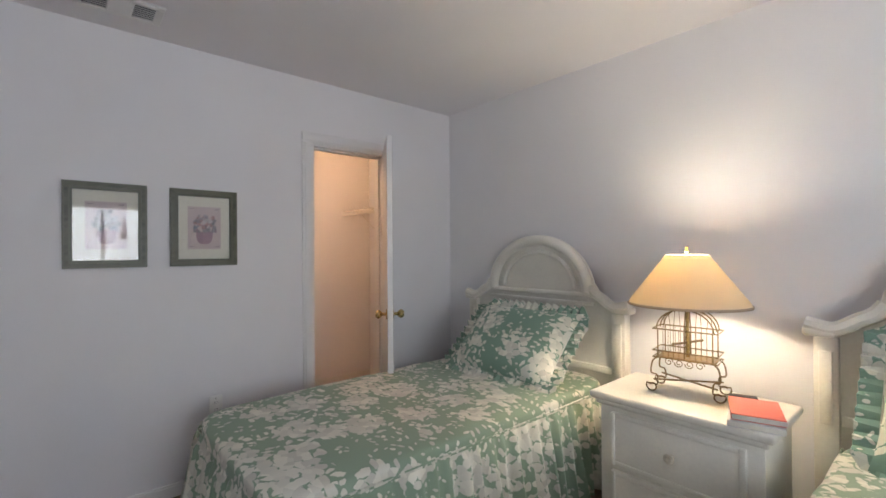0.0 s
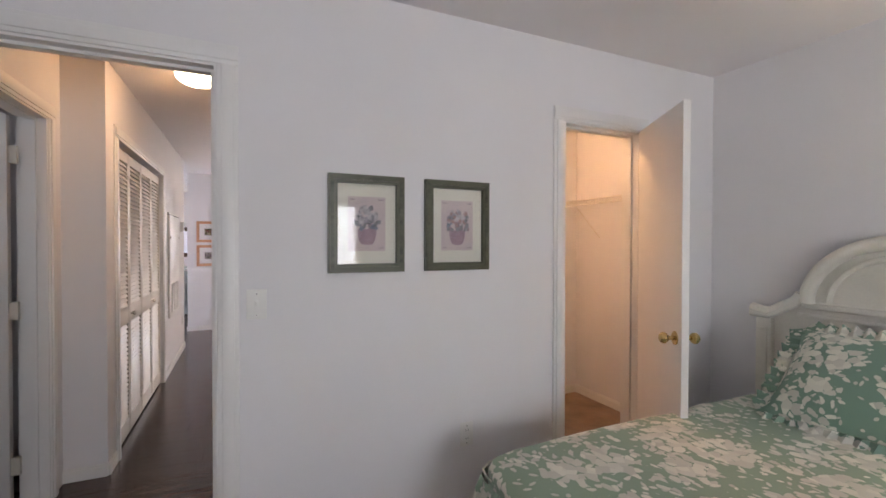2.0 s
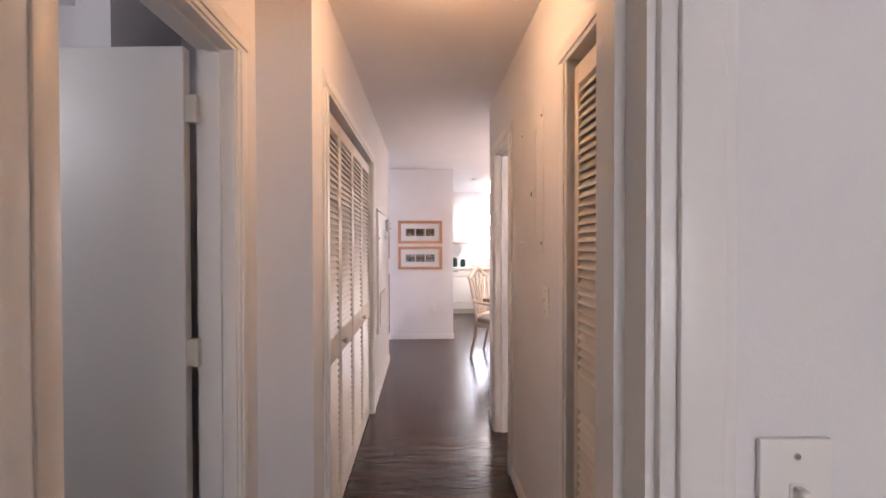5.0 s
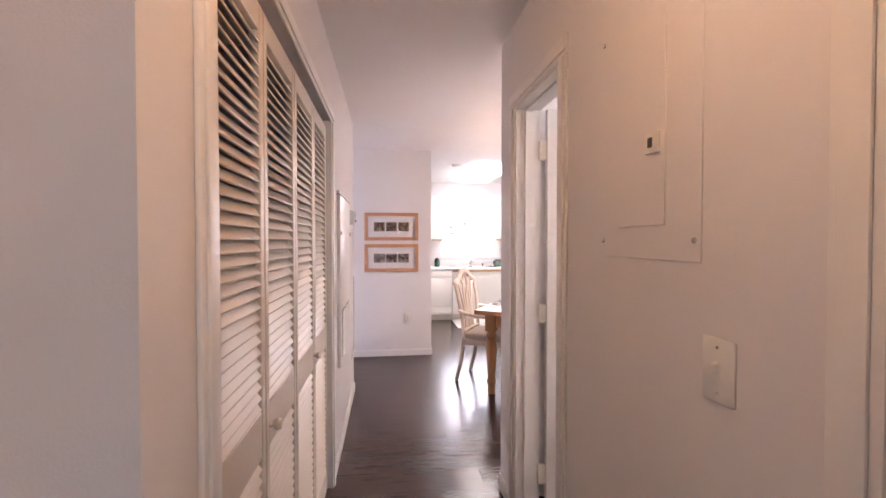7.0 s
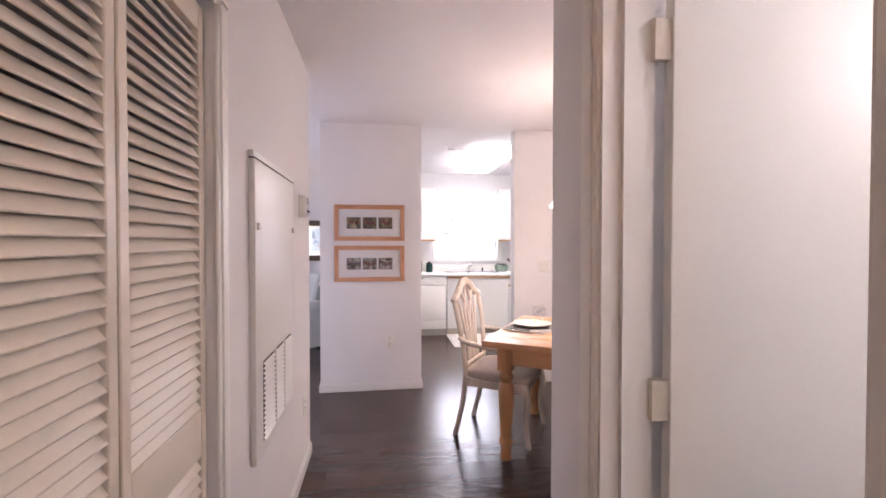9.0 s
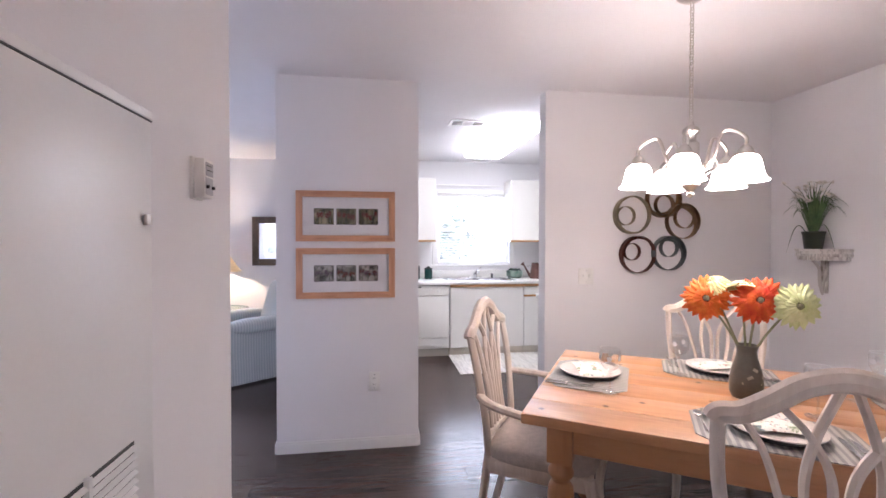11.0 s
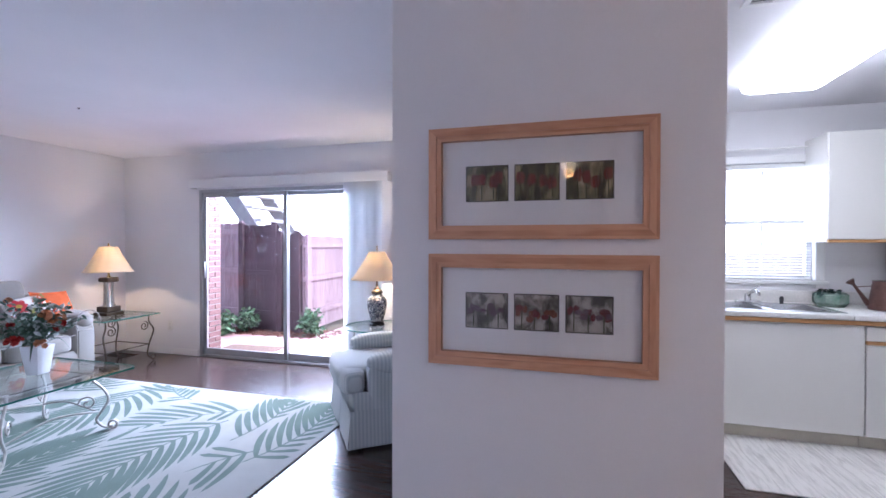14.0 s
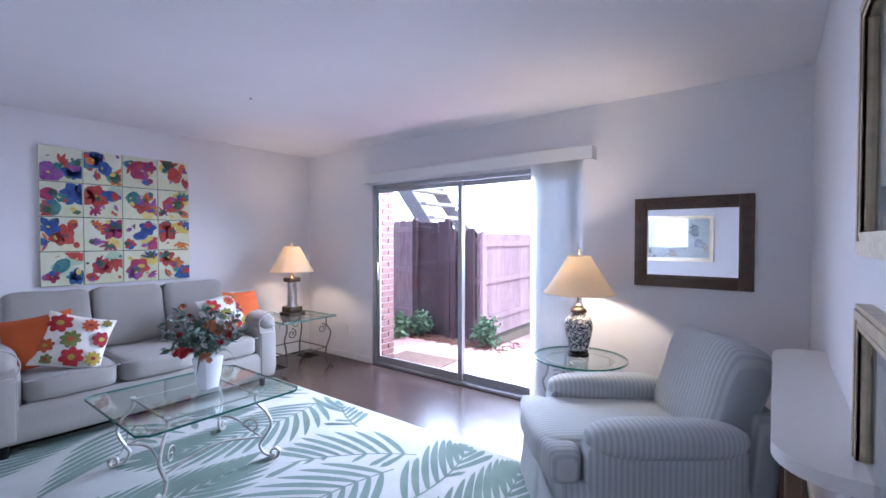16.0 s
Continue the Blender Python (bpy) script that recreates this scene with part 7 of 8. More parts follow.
def painted(parent, kind, x, z, r, turn, mt, rnd, lift):
    """One brushed flower, leaf spray or blot, flat on a tile."""
    bm = bmesh.new()

    def petal(a, r0, r1, w):
        d, s = Vector((math.cos(a), 0, math.sin(a))), Vector((-math.sin(a), 0, math.cos(a)))
        c = Vector((x, lift, z))
        left, right = [], []
        for k in range(7):
            u = k / 6
            ww = w * math.sin(math.pi * (0.06 + 0.90 * u)) ** 0.8 * rnd.uniform(0.85, 1.12)
            p = c + d * (r0 + (r1 - r0) * u)
            left.append(p + s * ww)
            right.append(p - s * ww)
        ring = [Vector((min(0.136, max(-0.136, p.x)), p.y, min(0.139, max(-0.139, p.z)))) for p in left + right[::-1]]
        vs = [bm.verts.new(p) for p in ring]
        for k in range(6):
            q = (vs[k], vs[13 - k], vs[12 - k], vs[k + 1])
            if len({tuple(round(e, 5) for e in v.co) for v in q}) == 4:
                bm.faces.new(q)
    if kind == 0:
        n = rnd.choice((5, 6, 7))
        for k in range(n):
            petal(turn + 6.283 * k / n, 0.004, r * rnd.uniform(0.8, 1.1), r * rnd.uniform(0.30, 0.42))
    elif kind == 1:
        for k in range(5):
            petal(turn - 1.1 + 0.55 * k, 0.006, r * rnd.uniform(0.9, 1.3), r * rnd.uniform(0.13, 0.2))
    else:
        petal(turn, -r * 0.9, r * 0.9, r * rnd.uniform(0.55, 0.85))
    part("painted_flower" if kind == 0 else ("painted_spray" if kind == 1 else "painted_blot"), bm, mt, parent)


rnd = random.Random(31)
for i in range(4):
    for j in range(4):
        t = new("tile", tile)
        t.parent = ar
        t.location = (-0.4275 + 0.285 * i, 0.006, -0.4365 + 0.291 * j)
        lift = 0.0266
        corner = [(-0.075, 0.07), (0.075, 0.06), (-0.07, -0.07), (0.07, -0.075), (0.0, 0.0)]
        rnd.shuffle(corner)
        tints = rnd.sample((0, 0, 1, 1, 6, 3, 4, 6, 0, 2), 4)
        sizes = (0.108, 0.086, 0.070, 0.052)
        for q, (x, z) in enumerate(corner[:2]):
            painted(t, 2, x, z, rnd.uniform(0.06, 0.10), rnd.uniform(0, 6.28), PAINT[rnd.choice((8, 8, 5, 4))], rnd, lift)
            lift += 0.00025
        for q, (x, z) in enumerate(corner[:4]):
            x, z = x + rnd.uniform(-0.02, 0.02), z + rnd.uniform(-0.02, 0.02)
            kind = rnd.choice((0, 1, 1, 2)) if q else rnd.choice((0, 1, 2))
            a = rnd.uniform(0, 6.28)
            painted(t, kind, x, z, sizes[q], a, PAINT[tints[q]], rnd, lift)
            painted(t, 2, x + 0.03 * math.cos(a), z + 0.03 * math.sin(a), sizes[q] * 0.5, a + 1.2, PAINT[rnd.choice((tints[q], 7, tints[q - 1]))], rnd, lift + 0.00025)
            painted(t, 2, x - 0.02 * math.sin(a), z, 0.013, a, PAINT[rnd.choice((5, 7, 1))], rnd, lift + 0.0005)
            lift += 0.00075
        for q in range(5):
            painted(t, rnd.choice((1, 2, 2)), rnd.uniform(-0.12, 0.12), rnd.uniform(-0.12, 0.12), rnd.uniform(0.014, 0.034), rnd.uniform(0, 6.28), PAINT[rnd.choice((7, 1, 4, 0, 5, 3))], rnd, lift)
            lift += 0.00025
part("backing", bevelled(-0.567, 0.0, -0.578, 0.567, 0.006, 0.578, 0.002, 1), mat("canvas_edge", (0.06, 0.09, 0.08), 0.9), ar)

IRONW = mat("silvered_iron", (0.55, 0.54, 0.50), 0.45, 0.5, vary=0.3, scale=30, bump=0.1)


def glass_top(parent, points, z, t=0.012):
    g = part("glass_top", outline(points, z, z + t), TABLEGLASS, parent, "clear glass top with green edge")
    g.visible_shadow = False
    n = len(points)
    bm = bmesh.new()
    c = Vector((sum(p[0] for p in points) / n, sum(p[1] for p in points) / n))
    ring = []
    for p in points:
        o = Vector(p)
        i = o + (c - o).normalized() * 0.004
        o = o - (c - o).normalized() * 0.0005
        ring.append([bm.verts.new((q.x, q.y, zz)) for q, zz in ((o, z + 0.0005), (o, z + t - 0.0005), (i, z + t + 0.0006), (i, z - 0.0006))])
    for a, b in zip(ring, ring[1:] + ring[:1]):
        for k in range(4):
            bm.faces.new((a[k], b[k], b[(k + 1) % 4], a[(k + 1) % 4]))
    part("glass_edge", bm, GLASSEDGE, g, "green polished glass edge")


co = thing("coffee_table", (-9.44, -4.02, 0), 0, "square glass coffee table on scrolled silver iron base", "coffee table")
h = 0.455
glass_top(co, [(-h + 0.05, -h), (h - 0.05, -h), (h, -h + 0.05), (h, h - 0.05), (h - 0.05, h), (-h + 0.05, h), (-h, h - 0.05), (-h, -h + 0.05)], 0.440)
for sx in (-1, 1):
    for sy in (-1, 1):
        d = Vector((sx, sy, 0)).normalized()

        def at2(r, z):
            return tuple(d * r + Vector((0, 0, z)))
        leg = [at2(0.36, 0.436), at2(0.36, 0.38), at2(0.42, 0.31), at2(0.45, 0.23), at2(0.41, 0.15), at2(0.38, 0.10), at2(0.41, 0.045), at2(0.47, 0.02)]
        pts = spline(leg, 6)
        for k in range(13):
            a = radians(-90 + 32 * k)
            r = 0.035 - 0.0018 * k
            pts.append(Vector(at2(0.47 + r * math.cos(a), 0.047 + r * math.sin(a))))
        part("leg", tube(pts, 0.009, 8, flat=1.5), IRONW, co)
        sp = [Vector(at2(0.33 - 0.055 * (1 - k / 18) * math.cos(radians(30 * k)), 0.22 + 0.055 * (1 - k / 18) * math.sin(radians(30 * k)))) for k in range(17)]
        part("leg_scroll", tube(sp, 0.006, 6), IRONW, co)
        part("glass_pad", lathe([(0, 0.4395), (0.016, 0.4395), (0.016, 0.432), (0, 0.432)], 12, at2(0.36, 0)), PLASTIC, co)
r = 0.36 * 0.7071
for a, b in (((-r, -r), (r, -r)), ((r, -r), (r, r)), ((r, r), (-r, r)), ((-r, r), (-r, -r))):
    part("top_rail", tube([(a[0], a[1], 0.425), (b[0], b[1], 0.425)], 0.007, 8), IRONW, co)
    m = ((a[0] + b[0]) / 2, (a[1] + b[1]) / 2)
    part("stretcher", tube(spline([(a[0] * 1.08, a[1] * 1.08, 0.15), (m[0] * 1.0, m[1] * 1.0, 0.20), (b[0] * 1.08, b[1] * 1.08, 0.15)], 8), 0.007, 8), IRONW, co)

fp = thing("flower_pot", (-9.53, -4.05, 0.4525), 12, "white tapered planter of silk leaves and red flowers", "flower arrangement")
part("planter", bevelled(-0.062, -0.062, 0, 0.062, 0.062, 0.20, 0.006, 2), mat("white_ceramic", (0.80, 0.80, 0.82), 0.25, bump=0.02), fp)
for v in fp.children[0].data.vertices:
    k = 0.72 + 0.36 * v.co.z / 0.20
    v.co.x *= k
    v.co.y *= k
rnd = random.Random(21)
SILK = [mat("silk_leaf_%d" % i, c, 0.6, vary=0.5, scale=25) for i, c in enumerate(((0.15, 0.24, 0.18), (0.60, 0.64, 0.62), (0.08, 0.15, 0.10)))]
leaf_shape = ((0, -0.03, 0), (0.014, -0.012, 0.004), (0.015, 0.008, 0.003), (0, 0.036, -0.006), (-0.015, 0.008, 0.003), (-0.014, -0.012, 0.004))


def sprig_cloud(parent, centre, radii, n, mats, size=1.0, seed=0):
    """Leaves on twigs that leave gaps between them."""
    rnd = random.Random(seed)
    cl = Vector(centre)
    store = [bmesh.new() for _ in mats]
    for t in range(n):
        d = Vector((rnd.gauss(0, 1), rnd.gauss(0, 1), rnd.gauss(0.25, 0.9)))
        d.normalize()
        tip = cl + Vector((d.x * radii[0], d.y * radii[1], d.z * radii[2])) * rnd.uniform(0.55, 1.08)
        base = cl + Vector((0, 0, -radii[2] * 0.8))
        way = spline([tuple(base), tuple(base.lerp(tip, 0.55) + Vector((0, 0, 0.03 * size))), tuple(tip)], 4)
        part("twig", tube(way, 0.0018 * size, 4), mats[-1], parent)
        for k in range(7):
            p = way[min(len(way) - 1, 3 + k)] + Vector((rnd.gauss(0, 0.016), rnd.gauss(0, 0.016), rnd.gauss(0, 0.016))) * size
            m = Matrix.Translation(p) @ Euler((rnd.uniform(-1.2, 1.2), rnd.uniform(-1.2, 1.2), rnd.uniform(0, 6.28))).to_matrix().to_4x4()
            bm = store[rnd.randrange(len(mats))]
            s = size * rnd.uniform(0.7, 1.25)
            bm.faces.new([bm.verts.new(m @ (Vector(q) * s)) for q in leaf_shape])
    for bm, mt in zip(store, mats):
        part("leaves", bm, mt, parent)


sprig_cloud(fp, (0, 0, 0.355), (0.25, 0.25, 0.195), 84, SILK, 0.8, 4)
REDF = mat("red_silk", (0.42, 0.012, 0.0105), 0.7, vary=0.4, scale=40)
PEACH = mat("peach_silk", (0.55, 0.22, 0.10), 0.7, vary=0.4, scale=40)
for i in range(16):
    a, zz, rr = rnd.uniform(0, 6.283), rnd.uniform(0.22, 0.52), rnd.uniform(0.12, 0.23)
    c = Vector((rr * math.cos(a), rr * math.sin(a), zz))
    bm = bmesh.new()
    big = rnd.choice((0.5, 0.7, 0.8, 1.1))
    for k in range(14):
        m = Matrix.Translation(c) @ Matrix.Scale(big, 4) @ Euler((rnd.uniform(-1.3, 1.3), rnd.uniform(-1.3, 1.3), 6.283 * k / 14)).to_matrix().to_4x4()
        bm.faces.new([bm.verts.new(m @ Vector(q)) for q in ((0, 0, 0), (0.018, 0.014, 0.010), (0.012, 0.034, 0.012), (-0.012, 0.034, 0.012), (-0.018, 0.014, 0.010))])
    part("bloom", bm, REDF if i % 3 else PEACH, fp, "red silk bloom" if i % 3 else "peach silk bloom")
for k in range(4):
    a = 6.283 * k / 4 + 0.6
    part("trailing_ivy", blade((0.04 * math.cos(a), 0.04 * math.sin(a), 0.2), (0.19 * math.cos(a), 0.19 * math.sin(a), 0.12), 0.012, 0.08), SILK[2], fp)

# rug with palm fronds in raised pile
rg = thing("area_rug", (-10.68, -5.18, 0.0), 0, "pale area rug with sage green palm fronds", "rug")
RUGW = mat("rug_ground", (0.55, 0.565, 0.535), 1.0, vary=0.12, scale=5, fine=300, bump=0.7)
RUGG = mat("rug_sage_pile", (0.20, 0.275, 0.235), 1.0, vary=0.2, scale=6, fine=300, bump=0.7)
part("carpet", bevelled(0, 0, 0.001, 2.44, 3.05, 0.010, 0.003, 2), RUGW, rg)
part("binding", tube([(0.0, 0.0, 0.006), (2.44, 0, 0.006), (2.44, 3.05, 0.006), (0, 3.05, 0.006)], 0.006, 6, closed=True), RUGW, rg)
rnd = random.Random(2)


fronds = bmesh.new()
taken = {}


def frond(turn_no, x, y, ang, length, bend):
    """A spine with broad pointed leaflets on both sides; a later frond stops where an earlier one lies."""
    level = 0.0106 + 0.00001 * turn_no

    def put(path, half, z, lines):
        if (int(path[5].x / 0.018), int(path[5].y / 0.018)) in taken:
            return 0
        lo, hi = [], []
        for p, o in zip(path, half):
            if not (0.02 < p.x < 2.42 and 0.02 < p.y < 3.03):
                break
            cell = (int(p.x / 0.018), int(p.y / 0.018))
            if taken.get(cell, turn_no) != turn_no:
                break
            lines.append(cell)
            lo.append(fronds.verts.new((p.x + o.x, p.y + o.y, z)))
            hi.append(fronds.verts.new((p.x - o.x, p.y - o.y, z)))
        if len(lo) > 2:
            mid = (lo[-1].co + hi[-1].co) / 2
            lo[-1].co, hi[-1].co = mid.lerp(lo[-1].co, 0.12), mid.lerp(hi[-1].co, 0.12)
        for k in range(len(lo) - 1):
            f = fronds.faces.new((hi[k], hi[k + 1], lo[k + 1], lo[k]))
            f.normal_update()
            if f.normal.z < 0:
                f.normal_flip()
        return len(lo)
    n = max(8, int(length / 0.080))
    spine, a, p = [], radians(ang), Vector((x, y))
    for i in range(n + 1):
        spine.append((p.copy(), a))
        p = p + Vector((math.cos(a), math.sin(a))) * length / n
        a += radians(bend) / n
    free = 0
    for q, _ in spine:
        if not (0.02 < q.x < 2.42 and 0.02 < q.y < 3.03) or (int(q.x / 0.018), int(q.y / 0.018)) in taken:
            break
        free += 1
    if free < 6:
        return
    lines = []
    reach = put([q for q, _ in spine], [Vector((-math.sin(a), math.cos(a))) * 0.006 for _, a in spine], level, lines)
    for i in range(1, reach):
        t = i / n
        L = 0.52 * math.sin(math.pi * (0.24 + 0.62 * t)) + 0.02
        for s in (1, -1):
            p, a = spine[i]
            c = a + s * radians(62 - 40 * t)
            path, half, q = [], [], p.copy()
            for k in range(13):
                u = k / 12
                path.append(q)
                half.append(Vector((-math.sin(c), math.cos(c))) * (0.0235 * math.sin(math.pi * (0.10 + 0.88 * u)) ** 0.7))
                q = q + Vector((math.cos(c), math.sin(c))) * L / 12
                c -= s * 0.03
            put(path, half, level + 0.0006 + 0.00003 * i + (0.0004 if s > 0 else 0), lines)
    for cx, cy in lines:
        for ex in (-1, 0, 1):
            for ey in (-1, 0, 1):
                taken.setdefault((cx + ex, cy + ey), turn_no)


starts = [(0.55, 2.2, -20, 1.3, 40), (1.9, 2.95, -120, 1.3, 35), (2.38, 1.2, 150, 1.3, 40), (0.1, 0.9, 20, 1.3, -45), (1.3, 0.1, 80, 1.1, -40)]
for gy in (7, 6, 5, 4, 3, 2, 1, 0):
    for gx in range(6):
        starts.append((0.2 + 0.42 * gx + rnd.uniform(-0.15, 0.15), 0.2 + 0.38 * gy + rnd.uniform(-0.15, 0.15), rnd.uniform(0, 360), rnd.uniform(0.8, 1.2), rnd.choice((-45, 45))))
for k in range(90):
    starts.append((rnd.uniform(0.05, 2.4), rnd.uniform(0.05, 3.0), rnd.uniform(0, 360), rnd.uniform(0.45, 0.8), rnd.choice((-35, 35))))
for turn_no, args in enumerate(starts):
    frond(turn_no, *args)
me = bpy.data.meshes.new("frond_pattern")
fronds.to_mesh(me)
fronds.free()
me.materials.append(RUGG)
ob = new("frond_pattern", me)
ob.parent = rg
tagged(ob, "sage green palm leaflets woven in the rug", kind="stuff")

# end table and lamps
IRONB = mat("bronzed_iron", (0.13, 0.11, 0.085), 0.45, 0.5, vary=0.4, scale=30, bump=0.1)
et = thing("end_table", (-11.07, -5.40, 0), 0, "square glass end table on scrolled iron legs", "end table")
glass_top(et, [(-0.33, -0.33), (0.33, -0.33), (0.33, 0.33), (-0.33, 0.33)], 0.545)
for sx in (-1, 1):
    for sy in (-1, 1):
        pts = spline([(sx * 0.25, sy * 0.25, 0.543), (sx * 0.25, sy * 0.25, 0.46), (sx * 0.29, sy * 0.27, 0.36), (sx * 0.25, sy * 0.25, 0.2), (sx * 0.24, sy * 0.24, 0.08), (sx * 0.29, sy * 0.26, 0.012)], 6)
        pts += [(sx * (0.29 + 0.032 * math.sin(radians(40 * k)) ), sy * 0.26, 0.042 - 0.030 * math.cos(radians(40 * k))) for k in range(1, 8)]
        part("leg", tube(pts, 0.008, 8), IRONB, et)
        part("leg_scroll", tube(spiral((sx * 0.19, sy * 0.25, 0.42), 0.055, 0.012, 90, 90 + 520, "xz", 20), 0.006, 6), IRONB, et)
for z in (0.53, 0.20):
    part("rail", tube([(-0.25, -0.25, z), (0.25, -0.25, z), (0.25, 0.25, z), (-0.25, 0.25, z)], 0.006, 8, closed=True), IRONB, et)

SHADE_C = shade_mat("cream_lampshade", (0.86, 0.76, 0.60), 0.45)


def shade(parent, r0, r1, z0, z1, n=12):
    """A pleated bell shade with panels."""
    prof = []
    for k in range(9):
        t = k / 8
        prof.append((r0 + (r1 - r0) * (t ** 0.9), z0 + (z1 - z0) * t))
    prof += [(a - 0.003, b) for a, b in prof[::-1]] + [prof[0]]
    s = part("shade", lathe(prof, 48, ripple=n, depth=0.012), SHADE_C, parent, "cream cloth lampshade")
    part("trim", lathe([(r0 + 0.002, z0 - 0.003), (r0 + 0.004, z0 + 0.005), (r0 - 0.004, z0 + 0.003), (r0 + 0.002, z0 - 0.003)], 48, ripple=n, depth=0.012), SHADE_C, s)
    part("trim", lathe([(r1 + 0.002, z1 - 0.004), (r1 + 0.003, z1 + 0.003), (r1 - 0.004, z1 + 0.002), (r1 + 0.002, z1 - 0.004)], 48, ripple=n, depth=0.012), SHADE_C, s)
    part("spider", tube([(-r1, 0, z1 - 0.01), (r1, 0, z1 - 0.01)], 0.002, 5), BRASS, parent)


DKBRONZE = mat("dark_bronze", (0.10, 0.07, 0.045), 0.4, 0.6, vary=0.4, scale=18, bump=0.1)
la = thing("column_lamp", (-11.10, -5.47, 0.5575), 0, "silver column table lamp with cream shade, lit", "table lamp")
part("base", bevelled(-0.10, -0.10, 0, 0.10, 0.10, 0.035, 0.006, 2), DKBRONZE, la)
part("plinth", bevelled(-0.082, -0.082, 0.035, 0.082, 0.082, 0.10, 0.012, 3), DKBRONZE, la)
part("column", lathe([(0.066, 0.095), (0.056, 0.115), (0.050, 0.14), (0.047, 0.36), (0.052, 0.375)], 24, ripple=12, depth=0.05), mat("silver_leaf", (0.55, 0.53, 0.50), 0.25, 0.9, vary=0.3), la, "fluted silver column")
part("capital", bevelled(-0.070, -0.070, 0.372, 0.070, 0.070, 0.425, 0.014, 3), DKBRONZE, la)
part("neck", lathe([(0.02, 0.425), (0.012, 0.45), (0.008, 0.52), (0.006, 0.76)], 14), BRASS, la)
shade(la, 0.235, 0.085, 0.49, 0.77)
part("finial", lathe([(0, 0.815), (0.009, 0.805), (0.005, 0.795), (0.010, 0.785), (0, 0.775)], 12), BRASS, la)

rt = thing("side_table", (-11.27, -2.25, 0), 0, "round glass side table with scrolled iron legs", "side table")
glass_top(rt, [(0.32 * math.cos(6.283 * i / 40), 0.32 * math.sin(6.283 * i / 40)) for i in range(40)], 0.56)
part("ring", tube([(0.23 * math.cos(6.283 * i / 32), 0.23 * math.sin(6.283 * i / 32), 0.55) for i in range(32)], 0.007, 8, closed=True), IRONW, rt)
part("ring", tube([(0.17 * math.cos(6.283 * i / 32), 0.17 * math.sin(6.283 * i / 32), 0.16) for i in range(32)], 0.006, 8, closed=True), IRONW, rt)
for k in range(4):
    a = radians(45 + 90 * k)
    ca, sa = math.cos(a), math.sin(a)
    pr = spline([(0.23, 0.553), (0.24, 0.47), (0.27, 0.40), (0.22, 0.28), (0.18, 0.16), (0.20, 0.06), (0.26, 0.0105)], 6)
    part("leg", tube([(q[0] * ca, q[0] * sa, q[1]) for q in pr], 0.008, 8), IRONW, rt)
    part("leg_scroll", tube([(q.x * ca, q.x * sa, q.z) for q in spiral((0.165, 0, 0.43), 0.06, 0.012, 60, 600, "xz", 22)], 0.006, 6), IRONW, rt)
    part("leg_scroll", tube([(q.x * ca, q.x * sa, q.z) for q in spiral((0.175, 0, 0.30), 0.045, 0.01, -60, -560, "xz", 22)], 0.005, 6), IRONW, rt)

CHINA = floral("blue_white_china", (0.66, 0.64, 0.58), (0.02, 0.025, 0.06), ((0.015, 0.02, 0.05), (0.05, 0.06, 0.12)), 70, 0.84, 0.15)
lb = thing("ginger_jar_lamp", (-11.30, -2.27, 0.5725), 0, "blue and white ginger jar lamp with cream shade", "table lamp")
part("stand", lathe([(0, 0), (0.072, 0.0), (0.076, 0.012), (0.062, 0.028), (0.07, 0.04), (0, 0.04)], 24), BLACK, lb, "black carved stand")
part("jar", lathe([(0.055, 0.04), (0.066, 0.06), (0.088, 0.14), (0.098, 0.21), (0.092, 0.255), (0.066, 0.285), (0.05, 0.295), (0.048, 0.31)], 32), CHINA, lb, "blue and white porcelain jar")
part("collar", lathe([(0.05, 0.31), (0.058, 0.315), (0.052, 0.335), (0.028, 0.35), (0.03, 0.36), (0.012, 0.375), (0.008, 0.45), (0.006, 0.72)], 20), DKBRONZE, lb, "bronze collar and stem")
shade(lb, 0.25, 0.078, 0.45, 0.715, 8)
part("finial", lathe([(0, 0.780), (0.009, 0.768), (0.005, 0.753), (0.010, 0.741), (0, 0.72)], 12), BRASS, lb)
part("cord", tube(spline([(0.07, 0.03, 0.006), (0.14, 0.1, 0.004), (0.20, 0.02, 0.004), (0.26, 0.06, 0.004)], 6), 0.003, 5), PLASTIC, lb)

# striped armchair
BLUEST = striped("blue_grey_stripe", (0.56, 0.585, 0.565), (0.42, 0.455, 0.455), 12.5, 0)
BLUEST_Y = striped("blue_grey_stripe_side", (0.56, 0.585, 0.565), (0.42, 0.455, 0.455), 12.5, 1)
ac = thing("armchair", (-10.52, -1.76, 0), -143.0, "pale blue-grey striped armchair with skirt and loose cushion", "armchair")
part("base", puffed(0, 0.0, 0.25, 0.40, 0.41, 0.13, 14, 5), BLUEST_Y, ac)
sq = part("seat_cushion", puffed(0, 0.09, 0.435, 0.295, 0.40, 0.085, 6, 9, 0.008), BLUEST, ac, "plump striped seat cushion")
part("cushion_front", puffed(0, 0.385, 0.425, 0.375, 0.085, 0.088, 4.5, 8, 0.006), BLUEST, sq)
part("back", puffed(0, 0, 0, 0.335, 0.07, 0.23, 7, 8, 0, pose(0, -0.50, 0.42, 6, 0, 0)), BLUEST, ac)
part("back_cushion", puffed(0, 0, 0, 0.285, 0.12, 0.255, 5.5, 12, 0.016, pose(0, -0.425, 0.675, 17, 0, 0)), BLUEST, ac, "plump striped back cushion with boxed edge")
